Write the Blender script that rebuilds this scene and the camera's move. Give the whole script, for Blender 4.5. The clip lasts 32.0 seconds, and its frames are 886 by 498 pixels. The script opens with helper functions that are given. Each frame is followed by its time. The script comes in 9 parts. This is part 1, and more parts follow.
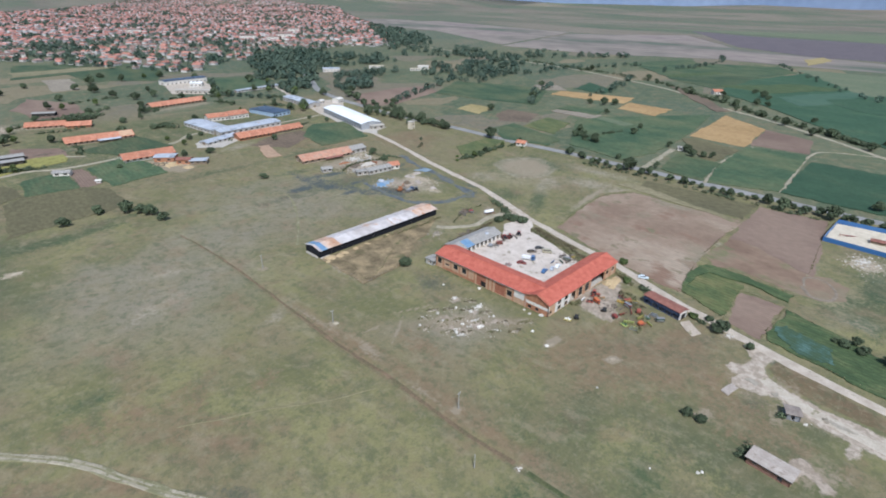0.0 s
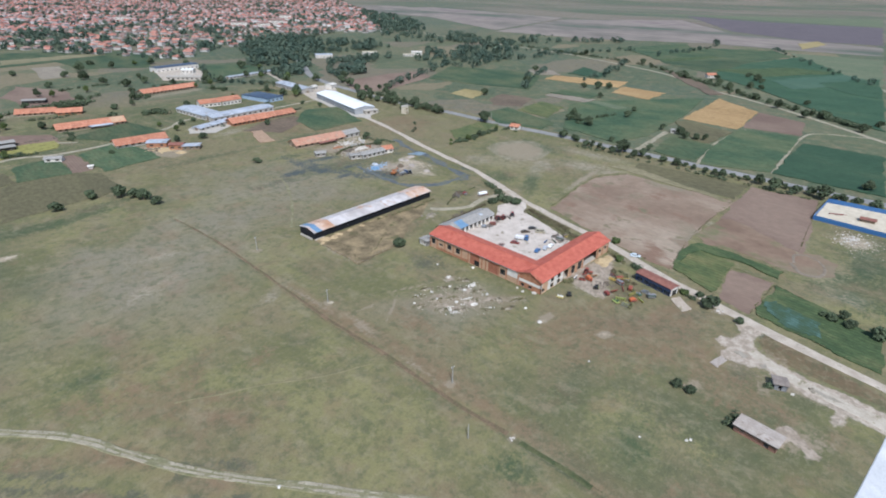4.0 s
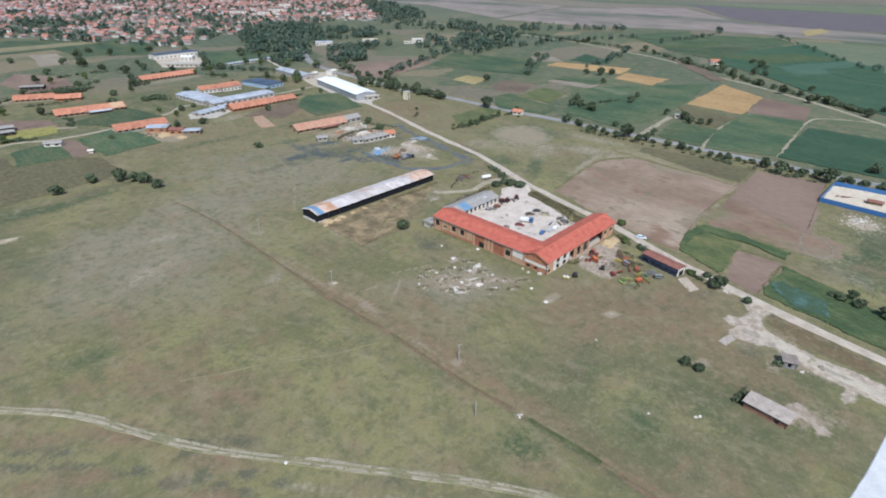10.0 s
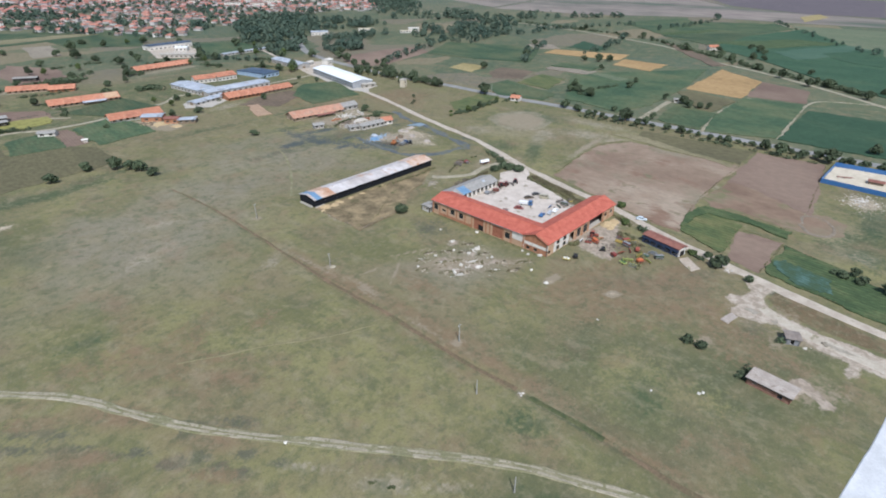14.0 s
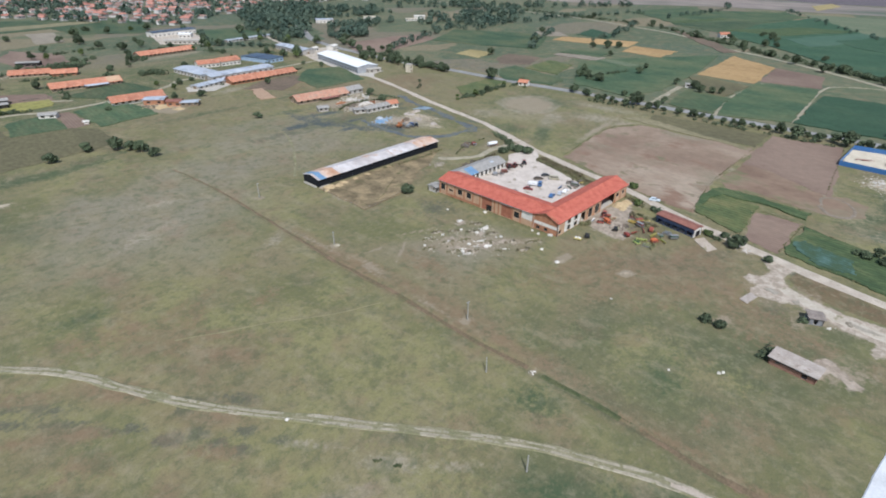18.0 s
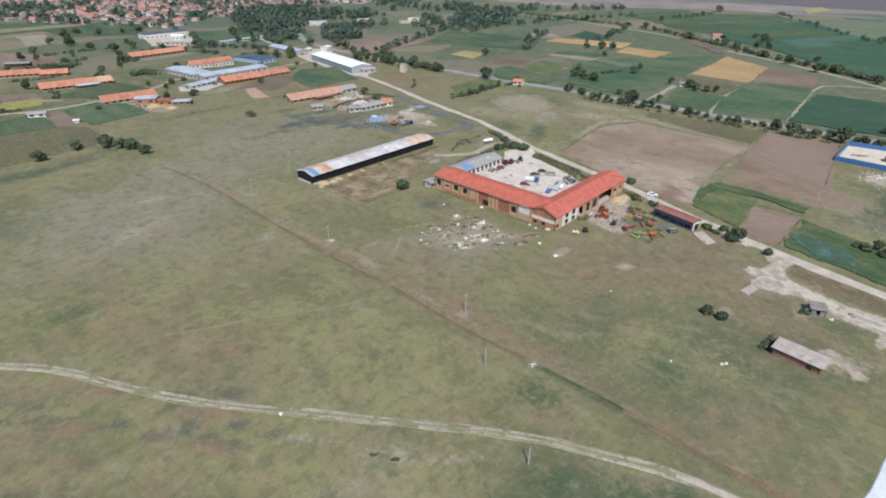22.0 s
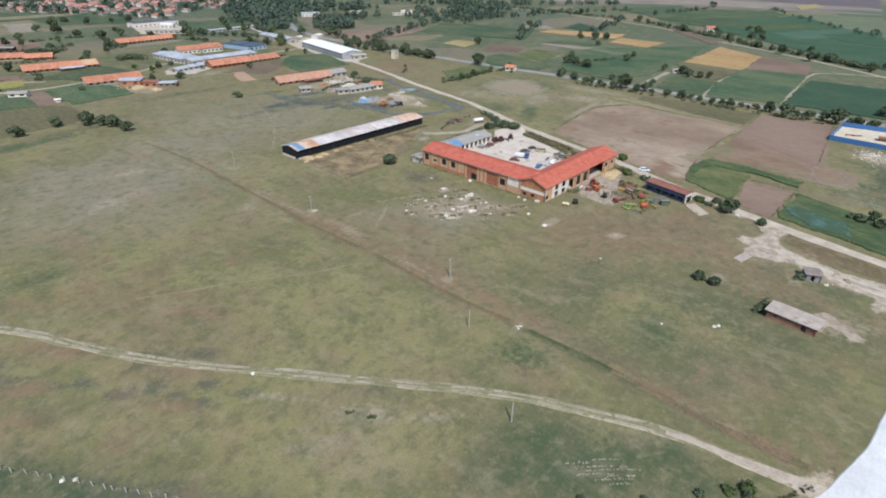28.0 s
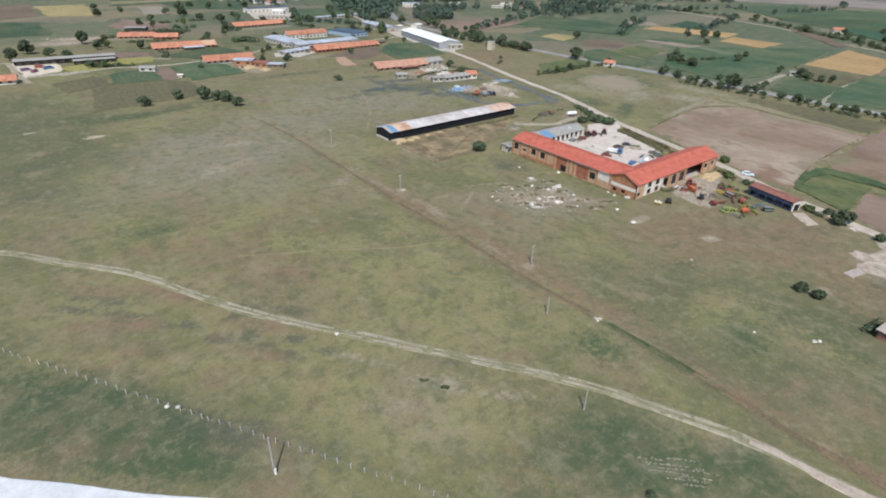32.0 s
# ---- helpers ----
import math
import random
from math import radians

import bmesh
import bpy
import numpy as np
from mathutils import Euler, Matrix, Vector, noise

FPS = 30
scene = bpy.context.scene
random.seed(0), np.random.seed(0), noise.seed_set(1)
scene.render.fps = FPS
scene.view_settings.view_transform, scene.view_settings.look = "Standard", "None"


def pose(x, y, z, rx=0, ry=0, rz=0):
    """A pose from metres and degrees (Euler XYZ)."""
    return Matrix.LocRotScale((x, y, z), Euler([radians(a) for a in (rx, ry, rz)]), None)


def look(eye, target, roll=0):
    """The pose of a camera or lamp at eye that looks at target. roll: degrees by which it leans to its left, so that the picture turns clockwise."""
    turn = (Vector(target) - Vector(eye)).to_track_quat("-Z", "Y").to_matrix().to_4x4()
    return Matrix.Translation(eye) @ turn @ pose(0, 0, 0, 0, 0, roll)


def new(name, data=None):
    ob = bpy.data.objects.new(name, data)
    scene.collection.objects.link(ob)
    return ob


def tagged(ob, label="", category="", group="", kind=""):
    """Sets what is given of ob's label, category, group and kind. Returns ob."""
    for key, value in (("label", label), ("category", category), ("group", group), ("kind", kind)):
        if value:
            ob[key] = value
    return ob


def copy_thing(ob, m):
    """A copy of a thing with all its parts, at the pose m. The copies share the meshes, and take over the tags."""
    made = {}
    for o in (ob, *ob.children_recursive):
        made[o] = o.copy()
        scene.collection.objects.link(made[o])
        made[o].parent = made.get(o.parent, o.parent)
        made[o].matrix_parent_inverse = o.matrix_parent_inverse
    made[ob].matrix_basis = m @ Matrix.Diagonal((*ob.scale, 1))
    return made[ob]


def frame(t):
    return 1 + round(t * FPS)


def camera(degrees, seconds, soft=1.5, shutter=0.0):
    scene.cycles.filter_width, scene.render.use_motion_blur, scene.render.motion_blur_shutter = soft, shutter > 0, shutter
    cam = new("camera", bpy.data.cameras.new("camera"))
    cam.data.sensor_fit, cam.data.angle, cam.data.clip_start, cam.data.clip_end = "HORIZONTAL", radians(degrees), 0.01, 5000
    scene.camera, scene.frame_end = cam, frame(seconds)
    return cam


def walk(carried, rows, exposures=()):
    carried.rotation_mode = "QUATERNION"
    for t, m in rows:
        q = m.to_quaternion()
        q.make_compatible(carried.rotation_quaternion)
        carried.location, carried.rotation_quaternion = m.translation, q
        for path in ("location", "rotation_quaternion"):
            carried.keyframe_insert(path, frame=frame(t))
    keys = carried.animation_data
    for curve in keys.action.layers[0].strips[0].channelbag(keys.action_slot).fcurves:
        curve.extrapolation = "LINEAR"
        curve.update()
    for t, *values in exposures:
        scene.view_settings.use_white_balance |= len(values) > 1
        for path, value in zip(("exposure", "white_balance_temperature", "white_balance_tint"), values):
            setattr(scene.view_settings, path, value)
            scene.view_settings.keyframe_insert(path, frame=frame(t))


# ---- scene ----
# camera and its flight
cam = camera(79.5, 32.0, soft=1.9)
PATH = [
    (0, (-147.22, -87.32, 106.88), (-82.188, -24.808, 63.711), 1.12),
    (0.5, (-147.53, -87.61, 106.47), (-82.522, -25.251, 63.056), 1.03),
    (1, (-147.82, -87.96, 106.07), (-82.729, -25.679, 62.653), 0.88),
    (1.5, (-148.08, -88.33, 105.73), (-83.025, -26.170, 62.102), 0.82),
    (2, (-148.31, -88.74, 105.44), (-83.338, -26.721, 61.482), 0.71),
    (2.5, (-148.48, -89.16, 105.18), (-83.479, -27.314, 61.012), 0.69),
    (3, (-148.59, -89.55, 104.90), (-83.466, -27.981, 60.536), 0.70),
    (3.5, (-148.64, -89.86, 104.57), (-83.600, -28.423, 59.894), 0.77),
    (5.5, (-148.68, -89.96, 102.96), (-83.866, -28.974, 57.350), 1.07),
    (6, (-148.76, -89.83, 102.65), (-84.041, -28.689, 57.113), 1.03),
    (6.5, (-148.81, -89.71, 102.31), (-84.054, -28.789, 56.545), 1.10),
    (7, (-148.87, -89.59, 101.96), (-84.200, -28.469, 56.336), 1.05),
    (7.5, (-148.98, -89.44, 101.59), (-84.285, -28.406, 55.886), 1.07),
    (8, (-149.16, -89.27, 101.19), (-84.631, -28.334, 55.124), 1.03),
    (8.5, (-149.39, -89.10, 100.78), (-84.889, -28.170, 54.655), 0.96),
    (9, (-149.62, -88.96, 100.37), (-85.115, -28.110, 54.151), 0.95),
    (9.5, (-149.83, -88.87, 99.99), (-85.405, -28.003, 53.684), 0.84),
    (10, (-150.00, -88.84, 99.63), (-85.568, -28.064, 53.213), 0.79),
    (10.5, (-150.14, -88.83, 99.27), (-85.879, -28.061, 52.616), 0.69),
    (11, (-150.25, -88.85, 98.91), (-86.036, -28.070, 52.193), 0.59),
    (11.5, (-150.33, -88.87, 98.55), (-86.223, -28.200, 51.549), 0.45),
    (12, (-150.37, -88.89, 98.19), (-86.237, -28.296, 51.129), 0.42),
    (12.5, (-150.36, -88.92, 97.74), (-85.868, -28.514, 50.919), 0.46),
    (13, (-150.29, -88.94, 97.12), (-85.941, -28.605, 50.013), 0.29),
    (13.5, (-150.21, -88.95, 96.31), (-86.168, -28.619, 48.773), 0.19),
    (14, (-150.13, -88.94, 95.39), (-85.992, -28.756, 47.806), 0.24),
    (14.5, (-150.03, -88.89, 94.45), (-85.858, -28.893, 46.669), 0.39),
    (16.5, (-149.19, -87.71, 90.88), (-85.293, -27.611, 42.859), 0.38),
    (17, (-149.09, -87.31, 89.84), (-85.537, -26.937, 41.724), 0.32),
    (17.5, (-149.06, -86.90, 88.85), (-85.828, -26.382, 40.489), 0.16),
    (18, (-149.03, -86.53, 87.93), (-85.841, -26.112, 39.388), 0.23),
    (18.5, (-148.96, -86.23, 87.10), (-85.845, -25.714, 38.571), 0.16),
    (19, (-148.84, -85.98, 86.39), (-85.366, -25.940, 37.736), 0.47),
    (19.5, (-148.70, -85.78, 85.84), (-85.138, -25.534, 37.562), 0.45),
    (20, (-148.61, -85.61, 85.46), (-84.777, -25.521, 37.349), 0.59),
    (20.5, (-148.60, -85.49, 85.16), (-84.836, -25.322, 37.049), 0.51),
    (21, (-148.66, -85.42, 84.81), (-84.854, -25.140, 36.908), 0.42),
    (21.5, (-148.78, -85.42, 84.29), (-84.664, -25.319, 36.585), 0.40),
    (22, (-148.93, -85.51, 83.56), (-84.726, -25.546, 35.793), 0.28),
    (22.5, (-149.10, -85.67, 82.68), (-84.758, -26.056, 34.656), 0.33),
    (23, (-149.24, -85.88, 81.76), (-85.059, -26.308, 33.473), 0.13),
    (23.5, (-149.28, -86.10, 80.87), (-85.339, -26.510, 32.287), -0.09),
    (24, (-149.13, -86.32, 80.03), (-84.980, -26.662, 31.809), -0.07),
    (24.5, (-148.79, -86.54, 79.25), (-84.777, -26.834, 30.902), -0.26),
    (25, (-148.35, -86.76, 78.51), (-84.046, -27.404, 30.117), -0.16),
    (25.5, (-147.91, -86.98, 77.77), (-83.430, -27.789, 29.425), -0.11),
    (27.5, (-146.84, -87.77, 73.83), (-81.694, -28.537, 26.430), 0.47),
    (28, (-147.19, -87.82, 72.72), (-82.297, -28.541, 25.011), 0.68),
    (28.5, (-147.74, -87.85, 71.72), (-83.345, -28.125, 23.905), 0.64),
    (29, (-148.34, -87.90, 70.94), (-84.386, -27.615, 23.233), 0.64),
    (29.5, (-148.89, -87.98, 70.44), (-84.574, -27.785, 23.121), 0.95),
    (30, (-149.35, -88.11, 70.21), (-85.172, -27.718, 22.941), 1.00),
    (30.5, (-149.69, -88.26, 70.18), (-86.558, -26.744, 22.949), 0.99),
    (31, (-149.94, -88.43, 70.25), (-89.528, -24.548, 22.614), 0.96),
    (31.5, (-150.15, -88.59, 70.38), (-92.262, -22.336, 22.853), 1.17),
    (32, (-150.29, -88.76, 70.51), (-96.260, -20.144, 21.800), 1.25),
]
walk(cam, [(t, look(eye, target, roll)) for t, eye, target, roll in PATH],
     exposures=[(0, .32, 5720, 10.0), (11, .32, 5800, 10.0), (22, .32, 5950, 10.0), (32, .31, 6080, 10.0)])

# daylight: high sun behind the camera, clear hazy sky
SUN_DIR = Vector((-0.60, -0.80, 0.0)).normalized()
SUN_ELEV = radians(53)
world = bpy.data.worlds.new("world")
scene.world = world
world.use_nodes = True
wn = world.node_tree.nodes
sky = wn.new("ShaderNodeTexSky")
sky.sky_type = 'NISHITA'
sky.sun_disc = False
sky.sun_elevation = SUN_ELEV
sky.sun_rotation = math.atan2(SUN_DIR.x, SUN_DIR.y)
sky.air_density, sky.dust_density = 1.3, 2.0
wn["Background"].inputs["Strength"].default_value = 0.10
world.node_tree.links.new(sky.outputs[0], wn["Background"].inputs["Color"])
sun = new("sun", bpy.data.lights.new("sun", 'SUN'))
sun.data.energy, sun.data.angle, sun.data.color = 3.2, radians(0.6), (1.0, 0.95, 0.87)
sun_at = Vector((SUN_DIR.x * math.cos(SUN_ELEV), SUN_DIR.y * math.cos(SUN_ELEV), math.sin(SUN_ELEV)))
sun.matrix_world = look(sun_at * 400, (0, 0, 0))


# ---- materials ----
def surface(name, colours, scale=1.0, detail=6.0, fine=0.0, fine_amount=0.25, bump=0.2, bump_dist=0.02, rough=0.85,
            metal=0.0, stretch=(1, 1, 1), turn=0.0, vary=0.0, local=False, spots=(), stripes=(), trans=0.0, spec=0.3, island=False):
    """Procedural surface: a colour ramp over noise at one scale, broken up by a finer one, with bump.
    spots: (scale, threshold, softness, colour); stripes: (axis, period, depth) for ribbed or coursed relief;
    vary: change of value from object to object."""
    m = bpy.data.materials.new(name)
    m.use_nodes = True
    nt = m.node_tree
    N, L = nt.nodes, nt.links
    bsdf = N["Principled BSDF"]
    bsdf.inputs["Roughness"].default_value = rough
    bsdf.inputs["Metallic"].default_value = metal
    bsdf.inputs["Specular IOR Level"].default_value = spec
    if local:
        src = N.new("ShaderNodeTexCoord").outputs["Object"]
    else:
        src = N.new("ShaderNodeNewGeometry").outputs["Position"]
    mp = N.new("ShaderNodeMapping")
    mp.inputs["Rotation"].default_value = (0, 0, turn)
    L.new(src, mp.inputs["Vector"])
    st = N.new("ShaderNodeMapping")
    st.inputs["Scale"].default_value = stretch
    L.new(mp.outputs[0], st.inputs["Vector"])

    def noise_at(s, det=detail, vec=None, rough_n=0.6):
        n = N.new("ShaderNodeTexNoise")
        n.inputs["Scale"].default_value = s
        n.inputs["Detail"].default_value = det
        n.inputs["Roughness"].default_value = rough_n
        L.new(vec or st.outputs[0], n.inputs["Vector"])
        return n.outputs["Fac"]

    big = noise_at(scale)
    ramp = N.new("ShaderNodeValToRGB")
    els = ramp.color_ramp.elements
    while len(els) < len(colours):
        els.new(0.5)
    for e, (p, c) in zip(els, colours):
        e.position, e.color = p, c
    if island:
        big = N.new("ShaderNodeNewGeometry").outputs["Random Per Island"]
    L.new(big, ramp.inputs["Fac"])
    col = ramp.outputs["Color"]
    fine_out = noise_at(fine or scale * 9, 4.0)
    mul = N.new("ShaderNodeMapRange")
    mul.inputs["From Min"].default_value, mul.inputs["From Max"].default_value = 0.25, 0.75
    mul.inputs["To Min"].default_value, mul.inputs["To Max"].default_value = 1 - fine_amount, 1 + fine_amount
    L.new(fine_out, mul.inputs["Value"])
    value = mul.outputs[0]
    if vary:
        info = N.new("ShaderNodeObjectInfo")
        vr = N.new("ShaderNodeMapRange")
        vr.inputs["To Min"].default_value, vr.inputs["To Max"].default_value = 1 - vary, 1 + vary
        L.new(info.outputs["Random"], vr.inputs["Value"])
        mm = N.new("ShaderNodeMath")
        mm.operation = 'MULTIPLY'
        L.new(value, mm.inputs[0])
        L.new(vr.outputs[0], mm.inputs[1])
        value = mm.outputs[0]
    for s, thr, soft, c in spots:
        mr = N.new("ShaderNodeMapRange")
        mr.inputs["From Min"].default_value, mr.inputs["From Max"].default_value = thr, thr + soft
        L.new(noise_at(s, 4.0), mr.inputs["Value"])
        mx = N.new("ShaderNodeMix")
        mx.data_type = 'RGBA'
        L.new(mr.outputs[0], mx.inputs["Factor"])
        L.new(col, mx.inputs["A"])
        mx.inputs["B"].default_value = c
        col = mx.outputs["Result"]
    height = fine_out
    for axis, period, depth in stripes:
        sep = N.new("ShaderNodeSeparateXYZ")
        L.new(mp.outputs[0], sep.inputs[0])
        ph = N.new("ShaderNodeMath")
        ph.operation = 'MULTIPLY'
        ph.inputs[1].default_value = 2 * math.pi / period
        L.new(sep.outputs[axis], ph.inputs[0])
        sn = N.new("ShaderNodeMath")
        sn.operation = 'SINE'
        L.new(ph.outputs[0], sn.inputs[0])
        sr = N.new("ShaderNodeMapRange")
        sr.inputs["From Min"].default_value = -1
        sr.inputs["To Min"].default_value, sr.inputs["To Max"].default_value = 1 - depth, 1 + depth
        L.new(sn.outputs[0], sr.inputs["Value"])
        mm = N.new("ShaderNodeMath")
        mm.operation = 'MULTIPLY'
        L.new(value, mm.inputs[0])
        L.new(sr.outputs[0], mm.inputs[1])
        value = mm.outputs[0]
        ad = N.new("ShaderNodeMath")
        ad.operation = 'ADD'
        L.new(height, ad.inputs[0])
        L.new(sn.outputs[0], ad.inputs[1])
        height = ad.outputs[0]
    out = N.new("ShaderNodeVectorMath")
    out.operation = 'SCALE'
    L.new(col, out.inputs[0])
    L.new(value, out.inputs["Scale"])
    L.new(out.outputs[0], bsdf.inputs["Base Color"])
    if bump:
        bp = N.new("ShaderNodeBump")
        bp.inputs["Strength"].default_value, bp.inputs["Distance"].default_value = bump, bump_dist
        L.new(height, bp.inputs["Height"])
        L.new(bp.outputs[0], bsdf.inputs["Normal"])
    return m


def two(a, b, mid=0.5, w=0.16):
    return [(mid - w, a), (mid + w, b)]


ROW = radians(4)
FIELD = dict(scale=0.04, fine=0.5, fine_amount=0.30, bump=0.5, bump_dist=0.12, rough=0.95, stretch=(1.0, 0.45, 1.0), turn=ROW)
CROP_MID = surface("crop_mid", [(.36, (.038, .072, .038, 1)), (.5, (.062, .092, .046, 1)), (.64, (.098, .110, .056, 1))], stripes=[(0, 3.1, .03)], vary=.18, **FIELD)
CROP_DARK = surface("crop_dark", [(.3, (.027, .066, .036, 1)), (.55, (.040, .082, .044, 1)), (.75, (.062, .096, .050, 1))], stripes=[(0, 2.4, .03)], vary=.1, **FIELD)
CROP_PALE = surface("crop_pale", two((.10, .13, .075, 1), (.14, .155, .095, 1)), **FIELD)
CROP_YELLOW = surface("crop_yellow", two((.20, .195, .055, 1), (.27, .25, .085, 1)), **FIELD)
CROP_GARDEN = surface("crop_garden", [(.32, (.060, .088, .036, 1)), (.5, (.098, .116, .046, 1)), (.68, (.15, .142, .062, 1))], stripes=[(0, 2.2, .05)], **dict(FIELD, scale=.12, fine=1.2))
CROP_HEDGE = surface("crop_hedge", [(.32, (.042, .070, .030, 1)), (.5, (.062, .092, .038, 1)), (.68, (.100, .118, .052, 1))], stripes=[(0, 1.8, .08)], **dict(FIELD, scale=.14, fine=1.2, fine_amount=.4))
CROP_TEAL = surface("crop_teal", two((.045, .095, .062, 1), (.070, .120, .078, 1)), **FIELD)
DRY_PINK_NEAR = surface("dry_dusty", two((.20, .172, .132, 1), (.27, .235, .18, 1)), **FIELD)
TILE_FADED = surface("roof_tile_faded", two((.37, .19, .125, 1), (.48, .28, .20, 1)), scale=.4, fine=4, fine_amount=.2, local=True, stripes=[(1, .36, .06), (0, .25, .04)], spots=[(.35, .56, .06, (.33, .24, .18, 1))])
STUBBLE = surface("stubble", two((.29, .19, .085, 1), (.38, .255, .12, 1)), stripes=[(0, 5.0, .04)], vary=.1, **FIELD)
STUBBLE_Y = surface("stubble_yellow", two((.25, .205, .09, 1), (.32, .26, .125, 1)), **FIELD)
SOIL = dict(FIELD, scale=.02, fine=.35, fine_amount=.14, stretch=(1, .7, 1))
SOIL_GREY = surface("soil_grey", [(.40, (.198, .140, .100, 1)), (.47, (.232, .170, .122, 1)), (.54, (.272, .208, .152, 1)), (.62, (.32, .256, .192, 1))], stripes=[(0, 1.9, .015)], spots=[(.035, .54, .10, (.225, .190, .132, 1)), (.05, .55, .08, (.205, .134, .094, 1)), (.12, .60, .08, (.165, .145, .088, 1))], **SOIL)
SOIL_PINK = surface("soil_pink", two((.158, .108, .083, 1), (.205, .148, .112, 1), .5, .09), stripes=[(0, 1.6, .015)], vary=.1, **SOIL)
SOIL_RED = surface("soil_red", [(.40, (.17, .115, .080, 1)), (.47, (.215, .15, .105, 1)), (.54, (.20, .165, .110, 1)), (.62, (.29, .235, .175, 1))], spots=[(.06, .55, .08, (.15, .145, .075, 1))], **SOIL)
SOIL_BROWN = surface("soil_brown", two((.11, .085, .06, 1), (.16, .12, .085, 1)), **FIELD)
# soil of a far field; its mauve lean is haze put into the colour
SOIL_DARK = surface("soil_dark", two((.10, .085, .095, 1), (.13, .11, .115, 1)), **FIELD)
SOIL_OLIVE = surface("soil_olive", two((.098, .090, .05, 1), (.132, .118, .062, 1)), **FIELD)
DRY_GRASS = surface("dry_grass", two((.165, .150, .082, 1), (.235, .205, .125, 1)), **FIELD)
# far dry grass, greyed towards lilac to carry the haze in its colour
DRY_HAZED = surface("dry_hazed", [(.36, (.095, .115, .085, 1)), (.46, (.17, .15, .128, 1)), (.56, (.235, .20, .172, 1)), (.68, (.19, .155, .145, 1))], **dict(FIELD, scale=.006, stretch=(1, .35, 1), fine=.05))

GRAVEL = surface("gravel", two((.35, .298, .238, 1), (.50, .438, .362, 1)), scale=0.25, fine=3, fine_amount=.15, bump=.4, bump_dist=.03,
                 spots=[(.5, .60, .06, (.30, .27, .21, 1))])
DUST = surface("dusty_track", two((.25, .225, .16, 1), (.36, .32, .24, 1)), scale=0.2, fine=2.2, fine_amount=.2, bump=.3, bump_dist=.03,
               spots=[(.7, .58, .06, (.20, .18, .10, 1))])
SAND = surface("sand", two((.46, .40, .30, 1), (.60, .54, .43, 1)), scale=0.3, fine=3, fine_amount=.15)
ASPHALT = surface("worn_asphalt", two((.20, .198, .192, 1), (.27, .265, .255, 1)), scale=0.1, fine=4, fine_amount=.1)
CONCRETE = surface("concrete", two((.36, .33, .29, 1), (.47, .44, .39, 1)), scale=0.4, fine=5, fine_amount=.14)
CONCRETE_ROAD = surface("pale_road", two((.50, .51, .52, 1), (.64, .65, .665, 1)), scale=0.15, fine=2, fine_amount=.1)
BRICK = surface("brick_wall", two((.30, .135, .075, 1), (.42, .21, .12, 1)), scale=0.6, fine=6, fine_amount=.25, local=True, stripes=[(2, .24, .06)], bump=.3)
BRICK_PALE = surface("brick_pale", two((.42, .27, .17, 1), (.52, .35, .23, 1)), scale=0.6, fine=6, fine_amount=.2, local=True, stripes=[(2, .24, .05)])
TILE_RED = surface("roof_tile_red", two((.37, .092, .062, 1), (.49, .145, .10, 1)), scale=0.5, fine=5, fine_amount=.2, local=True,
                   stripes=[(1, .36, .07), (0, .25, .05)], bump=.5, bump_dist=.03, spots=[(.9, .64, .05, (.30, .08, .05, 1))])
TILE_ORANGE = surface("roof_tile_orange", two((.39, .16, .095, 1), (.50, .235, .15, 1)), scale=0.4, fine=4, fine_amount=.2, local=True,
                      stripes=[(1, .36, .06), (0, .25, .04)], vary=.10, spots=[(.35, .60, .06, (.34, .21, .14, 1)), (.16, .58, .10, (.33, .135, .085, 1)), (.6, .64, .05, (.46, .34, .25, 1))])
TILE_BROWN = surface("roof_tile_brown", two((.20, .085, .065, 1), (.28, .13, .10, 1)), scale=0.5, fine=5, fine_amount=.2, local=True, stripes=[(1, .36, .06)])
SHEET_RUST = surface("sheet_rust", two((.36, .20, .12, 1), (.52, .36, .26, 1)), scale=0.6, fine=4, fine_amount=.2, local=True, rough=.75, vary=.15,
                     stripes=[(0, .2, .05)], spots=[(.8, .56, .06, (.50, .48, .46, 1))])
SHEET_BLUE = surface("sheet_blue", two((.12, .215, .35, 1), (.18, .29, .41, 1)), scale=0.7, fine=4, fine_amount=.12, local=True, rough=.5, vary=.1, stripes=[(0, .2, .05)])
SHEET_PALEBLUE = surface("sheet_pale_blue", two((.35, .38, .43, 1), (.45, .475, .52, 1)), scale=0.12, fine=2, fine_amount=.12, local=True, rough=.5, stripes=[(0, 1.0, .05)], spots=[(.12, .55, .05, (.46, .49, .53, 1)), (.16, .58, .05, (.24, .27, .31, 1)), (.3, .62, .05, (.33, .26, .20, 1))])
SHEET_WHITE = surface("sheet_white", two((.74, .76, .77, 1), (.82, .83, .84, 1)), scale=0.2, fine=2, fine_amount=.06, local=True, rough=.45, stripes=[(0, 1.0, .03)])
ASBESTOS = surface("fibre_cement", two((.24, .23, .215, 1), (.35, .335, .31, 1)), scale=0.8, fine=4, fine_amount=.18, local=True, stripes=[(0, .25, .05)])
PLASTER = surface("white_plaster", two((.58, .54, .49, 1), (.70, .67, .62, 1)), scale=0.5, fine=4, fine_amount=.1, local=True, spots=[(.5, .64, .06, (.45, .38, .30, 1))])
PLASTER_TAN = surface("tan_plaster", two((.34, .26, .19, 1), (.46, .37, .28, 1)), scale=0.5, fine=4, fine_amount=.1, local=True)
NAVY = surface("navy_paint", two((.035, .052, .105, 1), (.065, .09, .15, 1)), scale=1, local=True, rough=.5)
